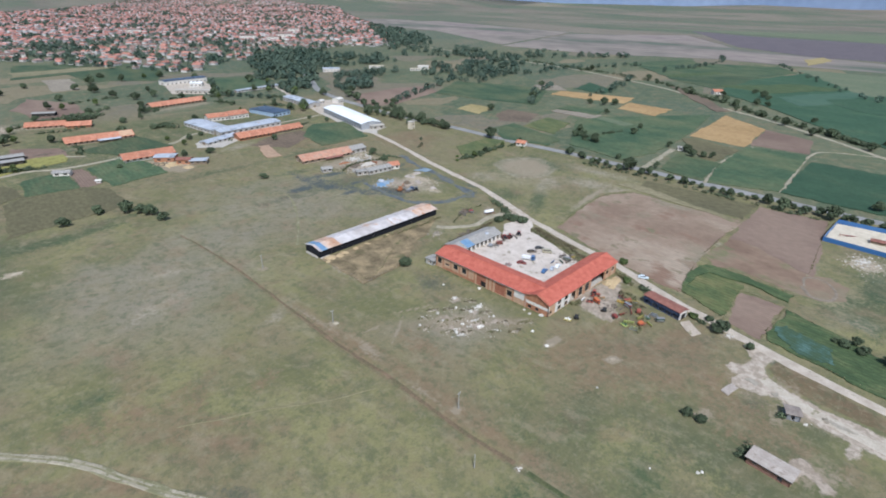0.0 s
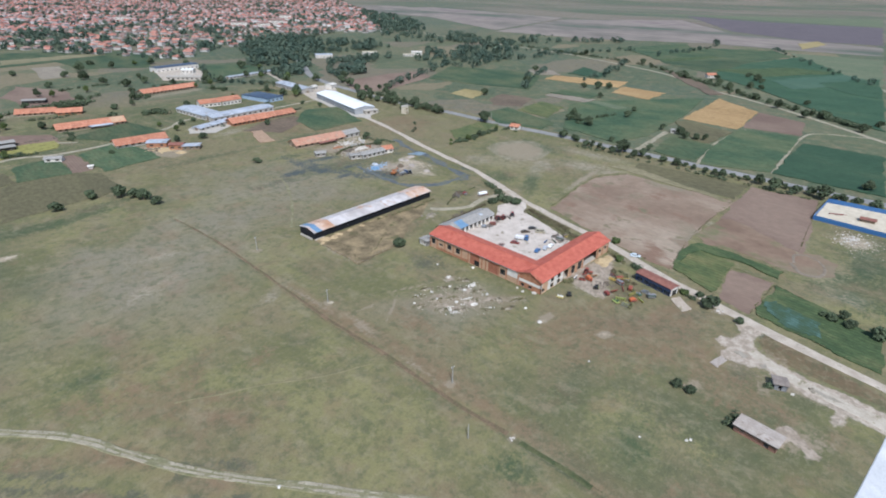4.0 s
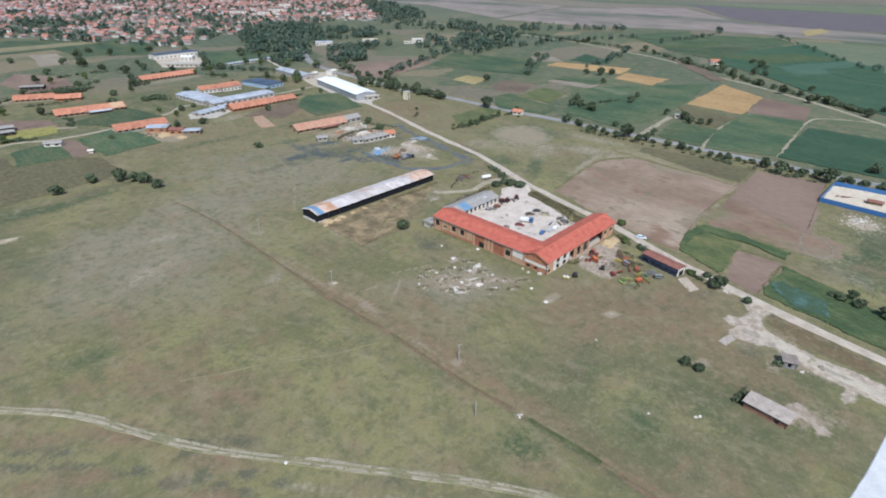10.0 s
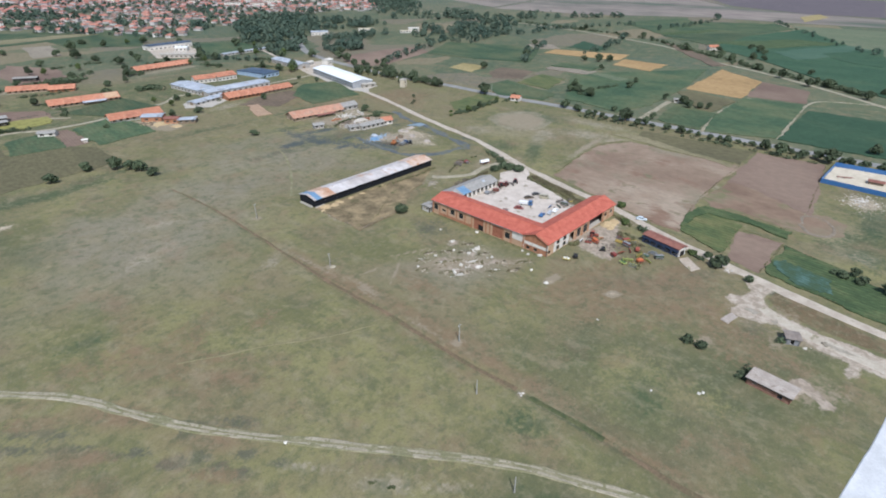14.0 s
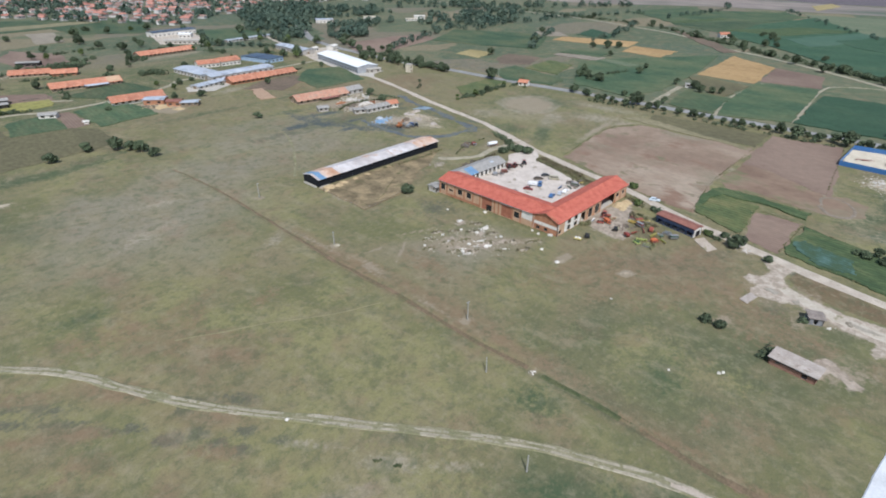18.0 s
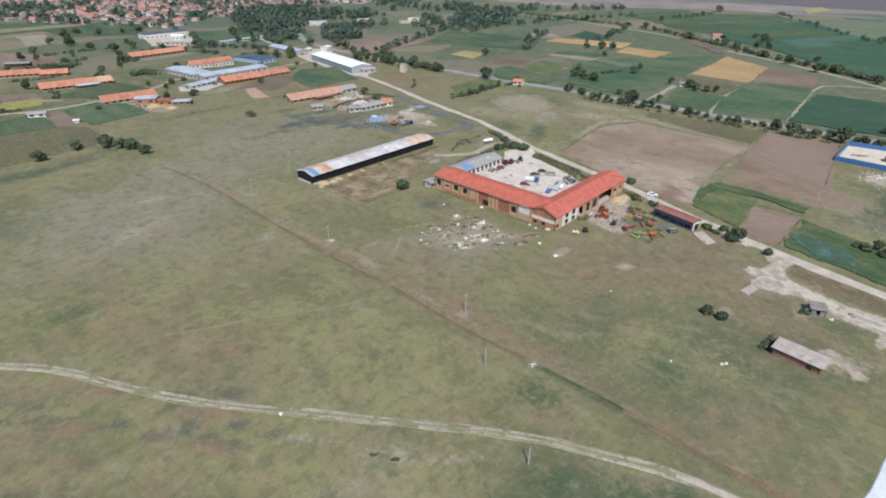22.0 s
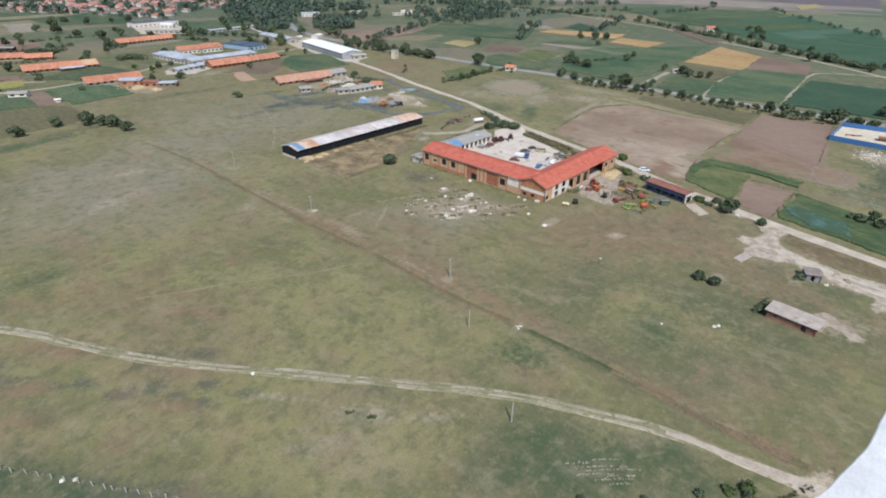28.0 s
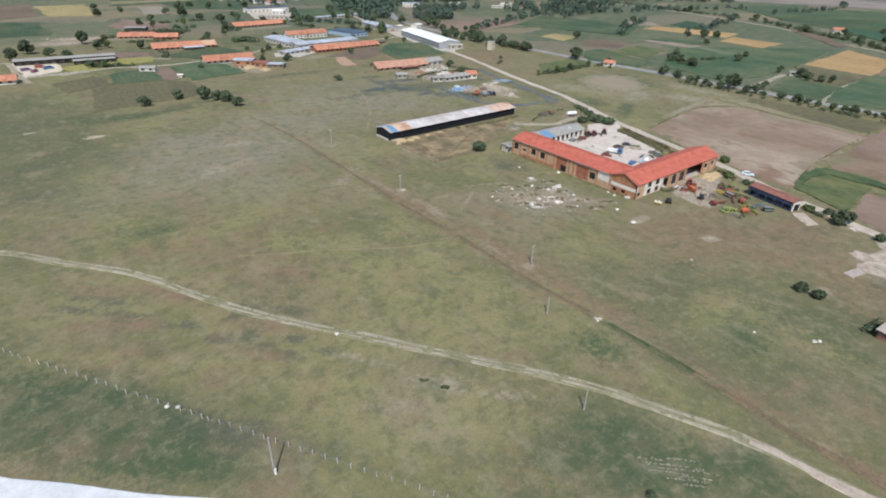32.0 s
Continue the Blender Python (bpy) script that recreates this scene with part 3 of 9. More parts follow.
GROUND_PATCHES = [
    # lush, rusty and damp spots of the near meadow
    ((-157, 5, 10, 6, -45, 1), "D"), ((-153, -10, 14, 8, -45, 1), "D"), ((-160, -3, 12, 8, -45, 1), "D"), ((-147, -18, 14, 5, -50, 1), "D"), ((-170, 8, 12, 9, -45, 1), "D"), ((-98, -55, 7, 6, -50, .7), "D"), ((-75, -75, 5, 7, -30, .9), "D"), ((-79, -70, 6, 5, -50, .7), "D"), ((-87, -56, 10, 5, -50, .5), "D"), ((-43, -57, 10, 7, 0, .6), "D"), ((-70, -41, 6, 8, 0, .5), "D"), ((-110, -60, 14, 5, -50, .6), "D"), ((-101, -12, 18, 10, -40, .9), "L"), ((-88, -22, 14, 10, -40, .8), "L"), ((2, -36, 26, 7, -15, .4), "T"), ((26, -44, 14, 5, -40, .4), "T"), ((4, -68, 12, 5, 0, .6), "T"), ((30, -70, 5, 10, -15, .7), "T"), ((-100, 203, 28, 5, 10, 1), "D"), ((-85, 206, 14, 5, 5, 1), "D"), ((-118, 198, 14, 5, 14, 1), "D"), ((-131, 66, 8, 5, 0, .5), "D"), ((-35, -35, 14, 8, 20, .5), "D"),
    ((-150, 42, 8, 2.4, -42, 1), "R"), ((-145, 22, 9, 2.2, -45, 1), "R"), ((-154, 28, 6, 2, -42, .9), "R"), ((-138, -5, 3.4, 1.8, -45, .9), "R"), ((-125, 41, 7, 2.6, -45, .8), "R"), ((-62, -58, 1.8, 8, 0, 1), "R"), ((-62, -70, 2.0, 9, 0, 1), "R"), ((-62, -85, 2.2, 8, 0, 1), "R"), ((-52, -71, 4, 2.4, 0, .7), "R"), ((-110, 34, 10, 3, -45, .7), "R"), ((-60, 30, 2.4, 24, 0, .8), "R"), ((-59, -12, 2.4, 20, 0, .8), "R"),
    ((-132, 7, 3.4, 2.2, -40, 1), "T"), ((-128, 5, 2.6, 2, -40, 1), "T"), ((-126.5, -1, 2.6, 1.8, -40, 1), "T"), ((-120, -2, 3, 1.6, -40, 1), "T"), ((-123.6, -6, 2.6, 2, -40, 1), "T"), ((-116, -9.5, 3, 1.5, -40, 1), "T"), ((-137, 16, 3.4, 1.6, -40, 1), "T"), ((-127, 12.6, 2.6, 1.4, -40, .9), "T"), ((-155, 36, 6, 1.6, -42, .9), "T"), ((-147, 27.5, 8, 1.6, -42, .9), "T"), ((-141, 19, 6, 1.2, -42, .8), "T"),
    ((-116.5, -28.6, 5, 1.6, -45, .8), "W"), ((-112, -31, 4, 1.4, -45, .8), "W"), ((-89, -64, 3, 1.6, -50, .9), "W"), ((-85, -67, 5, 3, -42, .3), "W"),
    ((-130, 55, 16, 7, -45, .7), "L"), ((-90, 9, 20, 9, -40, .7), "L"), ((-123, -15, 16, 5, -45, .7), "L"), ((-135, -1, 14, 4, -45, .7), "L"), ((-148, 11, 12, 3, -42, .8), "L"), ((-105, 40, 22, 8, -40, .5), "L"), ((-78, -10, 12, 12, 0, .5), "L"),
    ((47, -6, 5, 5, 0, .6), "P"), ((16, -68, 10, 8, -30, .6), "B"), ((10, -84, 5, 12, 12, .6), "B"), ((4, -76, 5, 3, 0, .5), "B"),
    ((-13, -88, 8, 4.5, -50, .8), "B"), ((-25, 20, 15, 8, -40, .7), "B"), ((-13, 8, 9, 4, -40, .4), "B"), ((-30, 18, 5, 2.4, -45, .5), "P"), ((-21, 15, 5, 2.4, -45, .4), "P"), ((-14, 32, 3, 1.8, -30, .4), "P"), ((-50, 38.8, 5, .9, -5, .8), "B"), ((-44, 33, 12, .7, 35, .7), "B"), ((-30, 38, 10, .8, -20, .7), "B"), ((-62, 60, 1.6, 16, 4, .3), "B"), ((-59, 30, 2.4, 12, -8, .3), "B"), ((-61, 2, 1.6, 10, 0, .2), "B"), ((-6, -18, 30, 9, -15, .7), "R"), ((-20, -30, 20, 6, 0, .6), "R"), ((20, -38, 24, 5, -15, .7), "R"), ((-45, 20, 9, 14, 0, .5), "R"), ((-12, 48, 9, 10, 0, .5), "T"), ((150, -95, 40, 14, 0, .7), "T"), ((115, -85, 20, 8, 0, .7), "T"), ((110, -46, 6, 15, -25, .8), "B"), ((98, -42, 4, 15, -10, .6), "B"),
    ((98, -65, 9, 6, -20, .85), "W"), ((113, -26, 4, 13, -10, .9), "W"), ((128, 57, 26, 2.6, 8, .9), "W"), ((130, 57.5, 24, 1.6, 6, .9), "B"), ((152, 50, 10, 1.6, -25, .9), "B"), ((150, 52, 12, 2.6, -30, .9), "W"), ((108, -45, 9, 19, -25, 1), "B"), ((97, -45, 6, 19, -10, 1), "R"), ((85, 60, 10, 7, 20, .8), "L"), ((100, 75, 24, 5, 30, .8), "D"), ((118, 85, 20, 5, 30, .7), "W"), ((95, 95, 10, 14, -20, .7), "D"), ((150, 70, 12, 20, 10, .7), "W"), ((165, 110, 14, 20, 0, .6), "D"), ((175, 80, 8, 30, 0, .6), "W"), ((108, -48, 5, 15, -30, .95), "W"), ((95, -40, 5, 16, -10, .9), "R"), ((112, -44, 7, 14, -20, .8), "R"), ((118, -58, 14, 4, 0, .7), "W"), ((135, 90, 16, 7, 50, .7), "W"), ((112, 128, 9, 12, 0, .7), "W"), ((140, -76, 10, 9, 0, .7), "S"), ((128, -82, 12, 6, 20, .5), "W"),
    ((27, 176, 8, 6, 0, .6), "M"), ((44, 172, 14, 3, 8, .5), "M"), ((78, 180, 15, 3.5, 10, .9), "M"), ((12, 184, 11, 4, 0, .9), "M"), ((47, 146, 7, 15, 20, .8), "M"), ((88, 168, 3, 14, 15, .9), "M"), ((88, 132, 3, 20, 14, .9), "M"), ((78, 108, 8, 3, 20, .7), "M"), ((40, 196, 14, 4, -10, .7), "M"), ((30, 160, 8, 3, 10, .6), "M"),
    ((77, 150, 6, 11, 20, .7), "S"), ((68, 130, 3.5, 8, 10, .7), "S"), ((80, 160, 7, 3.5, 0, .7), "S"), ((66, 145, 13, 18, 15, .95), "W"), ((64, 150, 10, 12, 15, .6), "P"), ((55, 158, 8, 7, 0, .6), "P"), ((70, 190, 14, 6, -10, .6), "B"), ((60, 205, 18, 8, 0, .6), "W"), ((75, 212, 10, 6, 0, .5), "B"), ((86, 236, 8, 6, 0, .6), "W"), ((-20, 290, 16, 9, -30, .7), "S"), ((-35, 300, 20, 8, -20, .7), "W"), ((30, 300, 18, 7, 20, .6), "W"), ((60, 358, 40, 10, 0, .6), "W"), ((100, 330, 12, 8, 0, .5), "B"), ((-60, 372, 26, 7, -5, .5), "W"), ((-90, 480, 40, 16, -20, .7), "B"), ((-110, 460, 30, 12, 0, .6), "P"), ((50, 470, 40, 8, 8, .5), "W"), ((92, 258, 22, 12, 0, .9), "R"), ((110, 280, 18, 14, 0, .6), "R"), ((60, 250, 24, 8, 0, .7), "D"), ((-10, 250, 40, 6, 0, .5), "D"), ((30, 215, 20, 5, 0, .6), "D"), ((70, 272, 26, 8, 20, .7), "R"),
    ((-140, -18, 22, 5, -50, .8), "T"), ((-160, 4, 14, 5, -50, .8), "T"), ((-131.9, 172, 4.2, 3.0, 0, 1), "S"),  ((-153.6, 192.4, 3, 1.4, 0, .8), "S"), ((-11, -60.5, 4, 2.2, 0, .7), "B"), ((-63.6, -34.7, 2.2, 1.4, 0, .5), "B"),
    ((-104, -30, 8, 2.5, -50, .6), "W"), ((-112, -16, 8, 1.4, -52, .5), "W"), ((-96, -40, 7, 1.5, -45, .5), "W"), ((-70, 70, 12, 4, 30, .4), "W"), ((-100, 105, 16, 5, 20, .5), "W"), ((-85, 130, 14, 5, -10, .5), "W"), ((36, -52, 4, 2, -60, .7), "G"), ((72, 72, 8, 7, 0, .7), "G"), ((66, 84, 12, 4, 20, .5), "B"), ((-33, 82, 2, 16, 0, .5), "B"),
    ((-117, 8, 7, 2.4, -50, .75), "T"), ((-124, 14, 5, 2, -50, .75), "T"), ((-109, -3, 4, 2, -50, .8), "T"), ((-104, -9, 3, 1.4, -50, .8), "T"), ((-150, 38, 9, 2.4, -50, .7), "T"), ((-99, -26, 4, 2, -60, .6), "T"), ((-142, 20, 8, 2, -50, .6), "T"),
    ((-80, 5, 22, 9, 60, .55), "L"), ((-95, 28, 15, 8, -30, .55), "L"), ((-108, 60, 14, 8, 20, .5), "L"), ((-75, 30, 12, 7, 40, .5), "L"), ((-72, -28, 12, 6, -60, .5), "L"), ((-120, -18, 16, 4, -55, .5), "L"), ((-40, -10, 16, 9, 20, .4), "L"), ((-88, -38, 12, 5, -50, .4), "L"),
    ((-134, 28, 10, 3, -52, .7), "R"), ((-146, 12, 9, 4, -50, .6), "R"), ((-128, -2, 8, 3, -50, .55), "R"), ((-112, 24, 8, 3, -50, .5), "R"), ((-61.5, -76, 2.2, 17, 0, .9), "R"), ((-58, 20, 3, 26, 0, .6), "R"), ((-57, -8, 4, 16, 0, .5), "R"), ((-92, 40, 9, 4, 20, .4), "R"),
]
# worn, dry and lush places of the meadow: centre, half-axes, turn, strength
GROUND_BLOBS = [
    ((-95, 120, 45, 38, 20, .85), "y"), ((-50, 150, 50, 30, 0, .6), "y"), ((-5, 170, 60, 50, 0, .6), "y"),
    ((-130, 150, 25, 25, 0, .5), "g"), ((-100, 75, 30, 12, 30, .6), "h"), ((-105, 40, 25, 14, -40, .6), "g"),
    ((-85, 20, 22, 10, 60, .6), "g"), ((-90, -5, 16, 12, 0, .5), "g"), ((-75, 60, 18, 10, 40, .5), "o"),
    ((-112, 25, 14, 5, -50, .6), "r"), ((-122, 5, 16, 5, -55, .55), "r"), ((-135, 30, 14, 5, -50, .6), "r"),
    ((-30, 20, 22, 14, -10, .75), "y"), ((0, -32, 40, 14, -18, .75), "o"), ((10, -40, 25, 10, -10, .5), "r"),
    ((-40, -40, 30, 20, 10, .6), "g"), ((-30, -65, 22, 12, 0, .5), "g"), ((-45, -75, 16, 10, 0, .5), "o"),
    ((-52, 5, 9, 40, 0, .5), "o"), ((-60, -20, 5, 60, 0, .45), "r"), ((-63, 60, 4, 60, 0, .35), "r"),
    ((-100, -25, 20, 8, -50, .5), "o"), ((-110, -35, 12, 7, -50, .7), "d"), ((-88, -62, 5, 4, 0, .8), "d"), ((-120, -45, 16, 8, -60, .6), "g"),
    ((-150, -5, 14, 6, -55, .75), "k"), ((-168, 12, 12, 8, -50, .8), "k"), ((-145, -22, 16, 4, -50, .6), "k"),
    ((10, 92, 26, 10, 5, .75), "o"), ((0, 80, 18, 8, 5, .6), "r"), ((24, 88, 16, 7, 0, .5), "d"),
    ((110, 90, 32, 30, 20, .6), "h"), ((125, 110, 18, 18, 0, .8), "d"), ((105, 60, 20, 14, 20, .6), "g"), ((140, 80, 20, 20, 0, .6), "o"),
    ((120, 210, 35, 60, 0, .6), "o"), ((150, 240, 20, 20, 0, .5), "r"), ((55, 235, 30, 25, 0, .5), "o"), ((100, 150, 15, 25, 0, .4), "g"),
    ((-20, 260, 60, 30, 0, .6), "o"), ((60, 400, 60, 60, 0, .5), "g"), ((-40, 430, 60, 40, 0, .6), "g"), ((0, 470, 60, 40, 0, .5), "o"),
    ((40, -50, 14, 6, -70, .5), "o"), ((26, -85, 4, 14, -15, .6), "r"), ((120, -85, 40, 20, 0, .7), "g"), ((95, -75, 20, 10, 0, .6), "d"),
    ((35, 175, 24, 10, -10, .6), "k"), ((60, 165, 18, 6, -10, .6), "k"), ((-60, -110, 40, 20, 0, .5), "g"),
    ((350, 330, 160, 120, 0, .7), "g"), ((250, 150, 60, 200, 0, .6), "g"), ((600, 500, 300, 200, 30, .7), "g"), ((300, 800, 300, 200, 0, .6), "k"),
    ((100, 650, 160, 200, 0, .7), "g"), ((1000, 700, 260, 300, 0, .6), "o"), ((2000, 1500, 1200, 1500, 0, .7), "y"),
]
# worn areas with an outline of their own: corners, kind, width of the soft edge, strength
SPUR = [(33.4, -61.8), (31.5, -67), (26, -66), (22.2, -67.1), (19.2, -70.3), (17.8, -76.4), (16.5, -84.7), (16.6, -92.9), (14, -112), (3, -116), (6.8, -98), (7.2, -91.0), (7.8, -86.1), (10.0, -80.8), (10.9, -76.4), (12.7, -72.5), (10.7, -69.5), (9.9, -66.8),
        (9.7, -63.8), (9.5, -61.6), (12, -60.4), (16.5, -62), (16.1, -58.9), (18.4, -56.7), (20.8, -57.2), (22, -61), (27.2, -62)]
ISLE = [(26.6, -67), (31.4, -68.4), (33.0, -74.6), (29.6, -82.5), (25.6, -91.0), (22, -104), (18.0, -104), (18.6, -92.7), (18.6, -84.5), (20.0, -76.2), (21.6, -70.6)]
SHED_DUST = [(-12, -82.4), (-8.2, -85.1), (-10.7, -87.9), (-12.8, -89.9), (-14, -92.3), (-15.3, -93.8), (-18.3, -90.9), (-15.9, -89.3), (-14.3, -87.3), (-15.0, -85.8), (-19.1, -84.9), (-17, -83.6)]
GROUND_AREAS = [
    (SPUR, "G", 2.6, 1.0), (ISLE, "I", 2.4, 1.2), (SHED_DUST, "P", 2.0, 1.0), ([(5.7, -92.4), (8.7, -93.9), (4.5, -95.5), (1.5, -94.7), (-1.0, -92.9), (2, -92)], "G", 1.6, .9),
    ([(-130, 79), (-112, 62), (-100, 40), (-96, 26), (-112, 24), (-128, 48), (-146, 74), (-142, 96)], "L", 30.0, .66),
    ([(-98, 14), (-78, 20), (-70, 4), (-70, -18), (-84, -30), (-102, -12), (-114, 4)], "L", 30.0, .64),
    ([(-100, -20), (-86, -34), (-92, -58), (-112, -52), (-130, -26), (-122, -14)], "L", 24.0, .62),
    ([(-150, 62), (-136, 46), (-122, 30), (-112, 34), (-96, 58), (-84, 46), (-90, 62), (-118, 54), (-132, 64)], "R", 10.0, .62),
    ([(-6, -4), (30, -46), (12, -60), (-6, -58), (-30, -26), (-16, -6)], "R", 34.0, .80),
    ([(-6, -4), (30, -46), (12, -60), (-6, -58), (-30, -26), (-16, -6)], "o", 40.0, .95),
    ([(-45, -20), (-30, -60), (-12, -90), (-58, -92), (-58, -40)], "g", 30.0, .8),
    ([(-47, -4), (-36, -30), (-60, -52), (-64, -40), (-50, -12)], "D", 22.0, .55),
    ([(-64.8, -35), (-62, -35), (-60.8, -57), (-64, -57)], "D", 3.4, .80), ([(-64.0, -58), (-61.4, -58), (-60.8, -92), (-63.8, -92)], "I", 3.0, .66), ([(-66, -33), (-62, -33), (-61.5, 60), (-66, 60)], "R", 5.0, .66),
    ([(-60.5, 53), (-57, 53), (-56.6, 49.6), (-60.4, 49.4)], "B", 2.0, .9), ([(-61, -8), (-56.8, -8.4), (-57, -11.5), (-61, -11)], "B", 2.4, .8), ([(-58.4, 109), (-53.4, 108), (-54, 104.6), (-58, 105)], "B", 2.4, .8),
    ([(-182, 46), (-152, 0), (-143, -13), (-147, -26), (-166, -8), (-190, 14)], "D", 15.0, .82), ([(86, -64), (112, -74), (150, -64), (154, -110), (84, -112), (66, -98), (72, -66)], "D", 26.0, .68), ([(76, -72), (88, -78), (84, -92), (73, -88)], "W", 10.0, .9), ([(-104, -50), (-84, -48), (-73, -70), (-72, -88), (-84, -84), (-100, -66)], "D", 20.0, .70), ([(-104, -50), (-84, -48), (-73, -70), (-72, -88), (-84, -84), (-100, -66)], "k", 24.0, .80),
    ([(-190, 110), (-150, 100), (-128, 130), (-122, 200), (-130, 262), (-180, 290), (-200, 200)], "k", 44.0, .80), ([(-172, 196), (-146, 200), (-138, 216), (-160, 214)], "T", 14.0, .62), ([(-178, 132), (-150, 138), (-136, 150), (-160, 148)], "T", 12.0, .62), ([(-176, 106), (-154, 108), (-140, 118), (-160, 116)], "T", 10.0, .62),
    ([(-45, -25), (0, -55), (22, -95), (-40, -95), (-60, -62)], "k", 44.0, .72),
    ([(-17.5, -9.3), (-14, -12.2), (-8, -11.4), (-7.2, -9), (-12, -8.2)], "B", 2.4, 1.0), ([(-16.5, -9.8), (-14, -11.4), (-11, -10.6), (-13, -9.2)], "S", 2.4, .78), ([(-8.6, -27.0), (-3.6, -28.0), (-3.4, -32.2), (-8.6, -31.0)], "B", 2.0, 1.0), ([(-7.2, -28.2), (-4.8, -28.8), (-4.7, -30.9), (-7.2, -30.2)], "S", 2.0, .9),
    ([(-17.9, 33.5), (-13.5, 33.8), (-14, 30.6), (-18, 30.4)], "P", 3.0, .85), ([(-18.8, 22.4), (-15, 22.8), (-14.6, 20), (-18.4, 19.4)], "P", 3.0, .85), ([(-26, 16), (-21.5, 16.4), (-20.8, 12.6), (-25.4, 12)], "P", 3.0, .85),
    ([(-13.6, 21), (-10.8, 21), (-11, 18.2), (-13.8, 18.4)], "S", 3.0, .7), ([(-29, 27.6), (-25.4, 27.8), (-25.6, 24.6), (-29, 24.4)], "P", 3.0, .75), ([(-17, 13), (-14, 13.2), (-13.6, 10), (-17, 10.4)], "P", 3.0, .7),
    ([(-1.5, -13), (17, -30), (20, -54), (6, -56), (-1.6, -37), (-12, -21)], "T", 14.0, .72), ([(16, -34), (24, -58), (10, -72), (-8, -98), (-20, -66), (-2, -46)], "R", 26.0, .70), ([(-36, -33), (-25, -48), (-28, -74), (-36, -79), (-58, -54)], "L", 24.0, .72),
    ([(64, -72), (80, -90), (84, -100), (66, -96), (61, -84)], "L", 9.0, .95),
    ([(-126, 330), (-100, 420), (-40, 440), (60, 470), (130, 440), (140, 330), (60, 300), (10, 330), (-30, 262), (-110, 260)], "D", 60.0, .60),
    ([(-40, 306), (-8, 300), (-4, 280), (-26, 262), (-40, 284)], "B", 12.0, .95), ([(-24, 296), (-8, 290), (-14, 276), (-28, 280)], "P", 9.0, .72), ([(42, 300), (98, 306), (104, 292), (70, 276), (44, 284)], "R", 14.0, .95), ([(44, 222), (88, 222), (92, 186), (56, 184)], "B", 14.0, .80),
    ([(50, 214), (86, 210), (88, 190), (60, 188)], "P", 12.0, .62), ([(-64, 380), (-18, 376), (-16, 366), (-62, 366)], "R", 9.0, .9), ([(-80, 460), (-40, 440), (-20, 430), (-30, 424), (-84, 448)], "R", 9.0, .8), ([(30, 480), (92, 492), (92, 478), (32, 470)], "B", 9.0, .8),
    ([(100, 300), (134, 310), (120, 262), (92, 258)], "D", 16.0, .75), ([(112, 262), (160, 250), (170, 222), (130, 190), (112, 214)], "R", 22.0, .66), ([(118, 164), (190, 160), (198, 120), (180, 90), (120, 90), (104, 120)], "D", 50.0, .50),
    ([(-150, 470), (-90, 500), (-60, 470), (-110, 440)], "B", 24.0, .72), ([(0, 500), (60, 560), (110, 540), (60, 500)], "D", 26.0, .72), ([(-50, 540), (30, 600), (20, 660), (-60, 620)], "D", 40.0, .66),
    ([(-110, 165), (-86, 140), (-84, 104), (-104, 100), (-124, 130)], "y", 30.0, .95),
    ([(24, 226), (30, 205), (36, 180), (34, 152), (18, 178), (17, 203)], "M", 10.0, .60), ([(30, 150), (44, 140), (40, 168), (33, 172)], "M", 7.0, .62),
    ([(33.5, -57.5), (36.5, -57.5), (35, -68), (29, -66.5), (25, -64)], "G", 2.0, 1.0),
    ([(-69.5, -91.5), (-66.2, -88.5), (-64.5, -91.5), (-60, -94.5), (-66, -97)], "S", 2.5, .9),
    ([(-140.1, 212), (-107.0, 203), (-78, 214), (-79.0, 199.0), (-111.3, 190), (-134.2, 198)], "D", 9.0, .8),
    ([(18, 2), (36, .2), (45, -2.6), (41, -8), (33, -12), (25, -14), (19, -19), (13, -17), (14, -6)], "P", 5.0, .85), ([(33, -12), (36, -18), (30, -30), (18, -32), (11, -24), (16, -19), (25, -14)], "I", 8.0, .60),
    ([(137.4, 140), (152, 143), (168, 137), (175, 126), (168.5, 104), (150, 99), (137, 98), (124.7, 108.3), (129, 126)], "W", 5.0, 1.0), ([(137, 136), (150, 140), (166, 134), (171, 124), (165, 107), (150, 102), (137, 101), (128, 110), (132, 126)], "B", 11.0, .68),
    ([(-30, 178), (20, 192), (60, 185), (96, 176), (96, 160), (60, 166), (20, 168), (-20, 170)], "T", 16.0, .6),
]
MEADOW = ground_material()


def area_depth(poly, X, Y):
    """How far each place lies inside an outline; negative outside."""
    d, odd = np.full(X.shape, 1e9), np.zeros(X.shape, bool)
    for (ax, ay), (bx, by) in zip(poly, poly[1:] + poly[:1]):
        ex, ey = bx - ax, by - ay
        t = np.clip(((X - ax) * ex + (Y - ay) * ey) / (ex * ex + ey * ey), 0, 1)
        d = np.minimum(d, np.hypot(X - ax - t * ex, Y - ay - t * ey))
        if ay != by:
            odd ^= ((ay > Y) != (by > Y)) & (X < ex * (Y - ay) / ey + ax)
    return np.where(odd, d, -d)


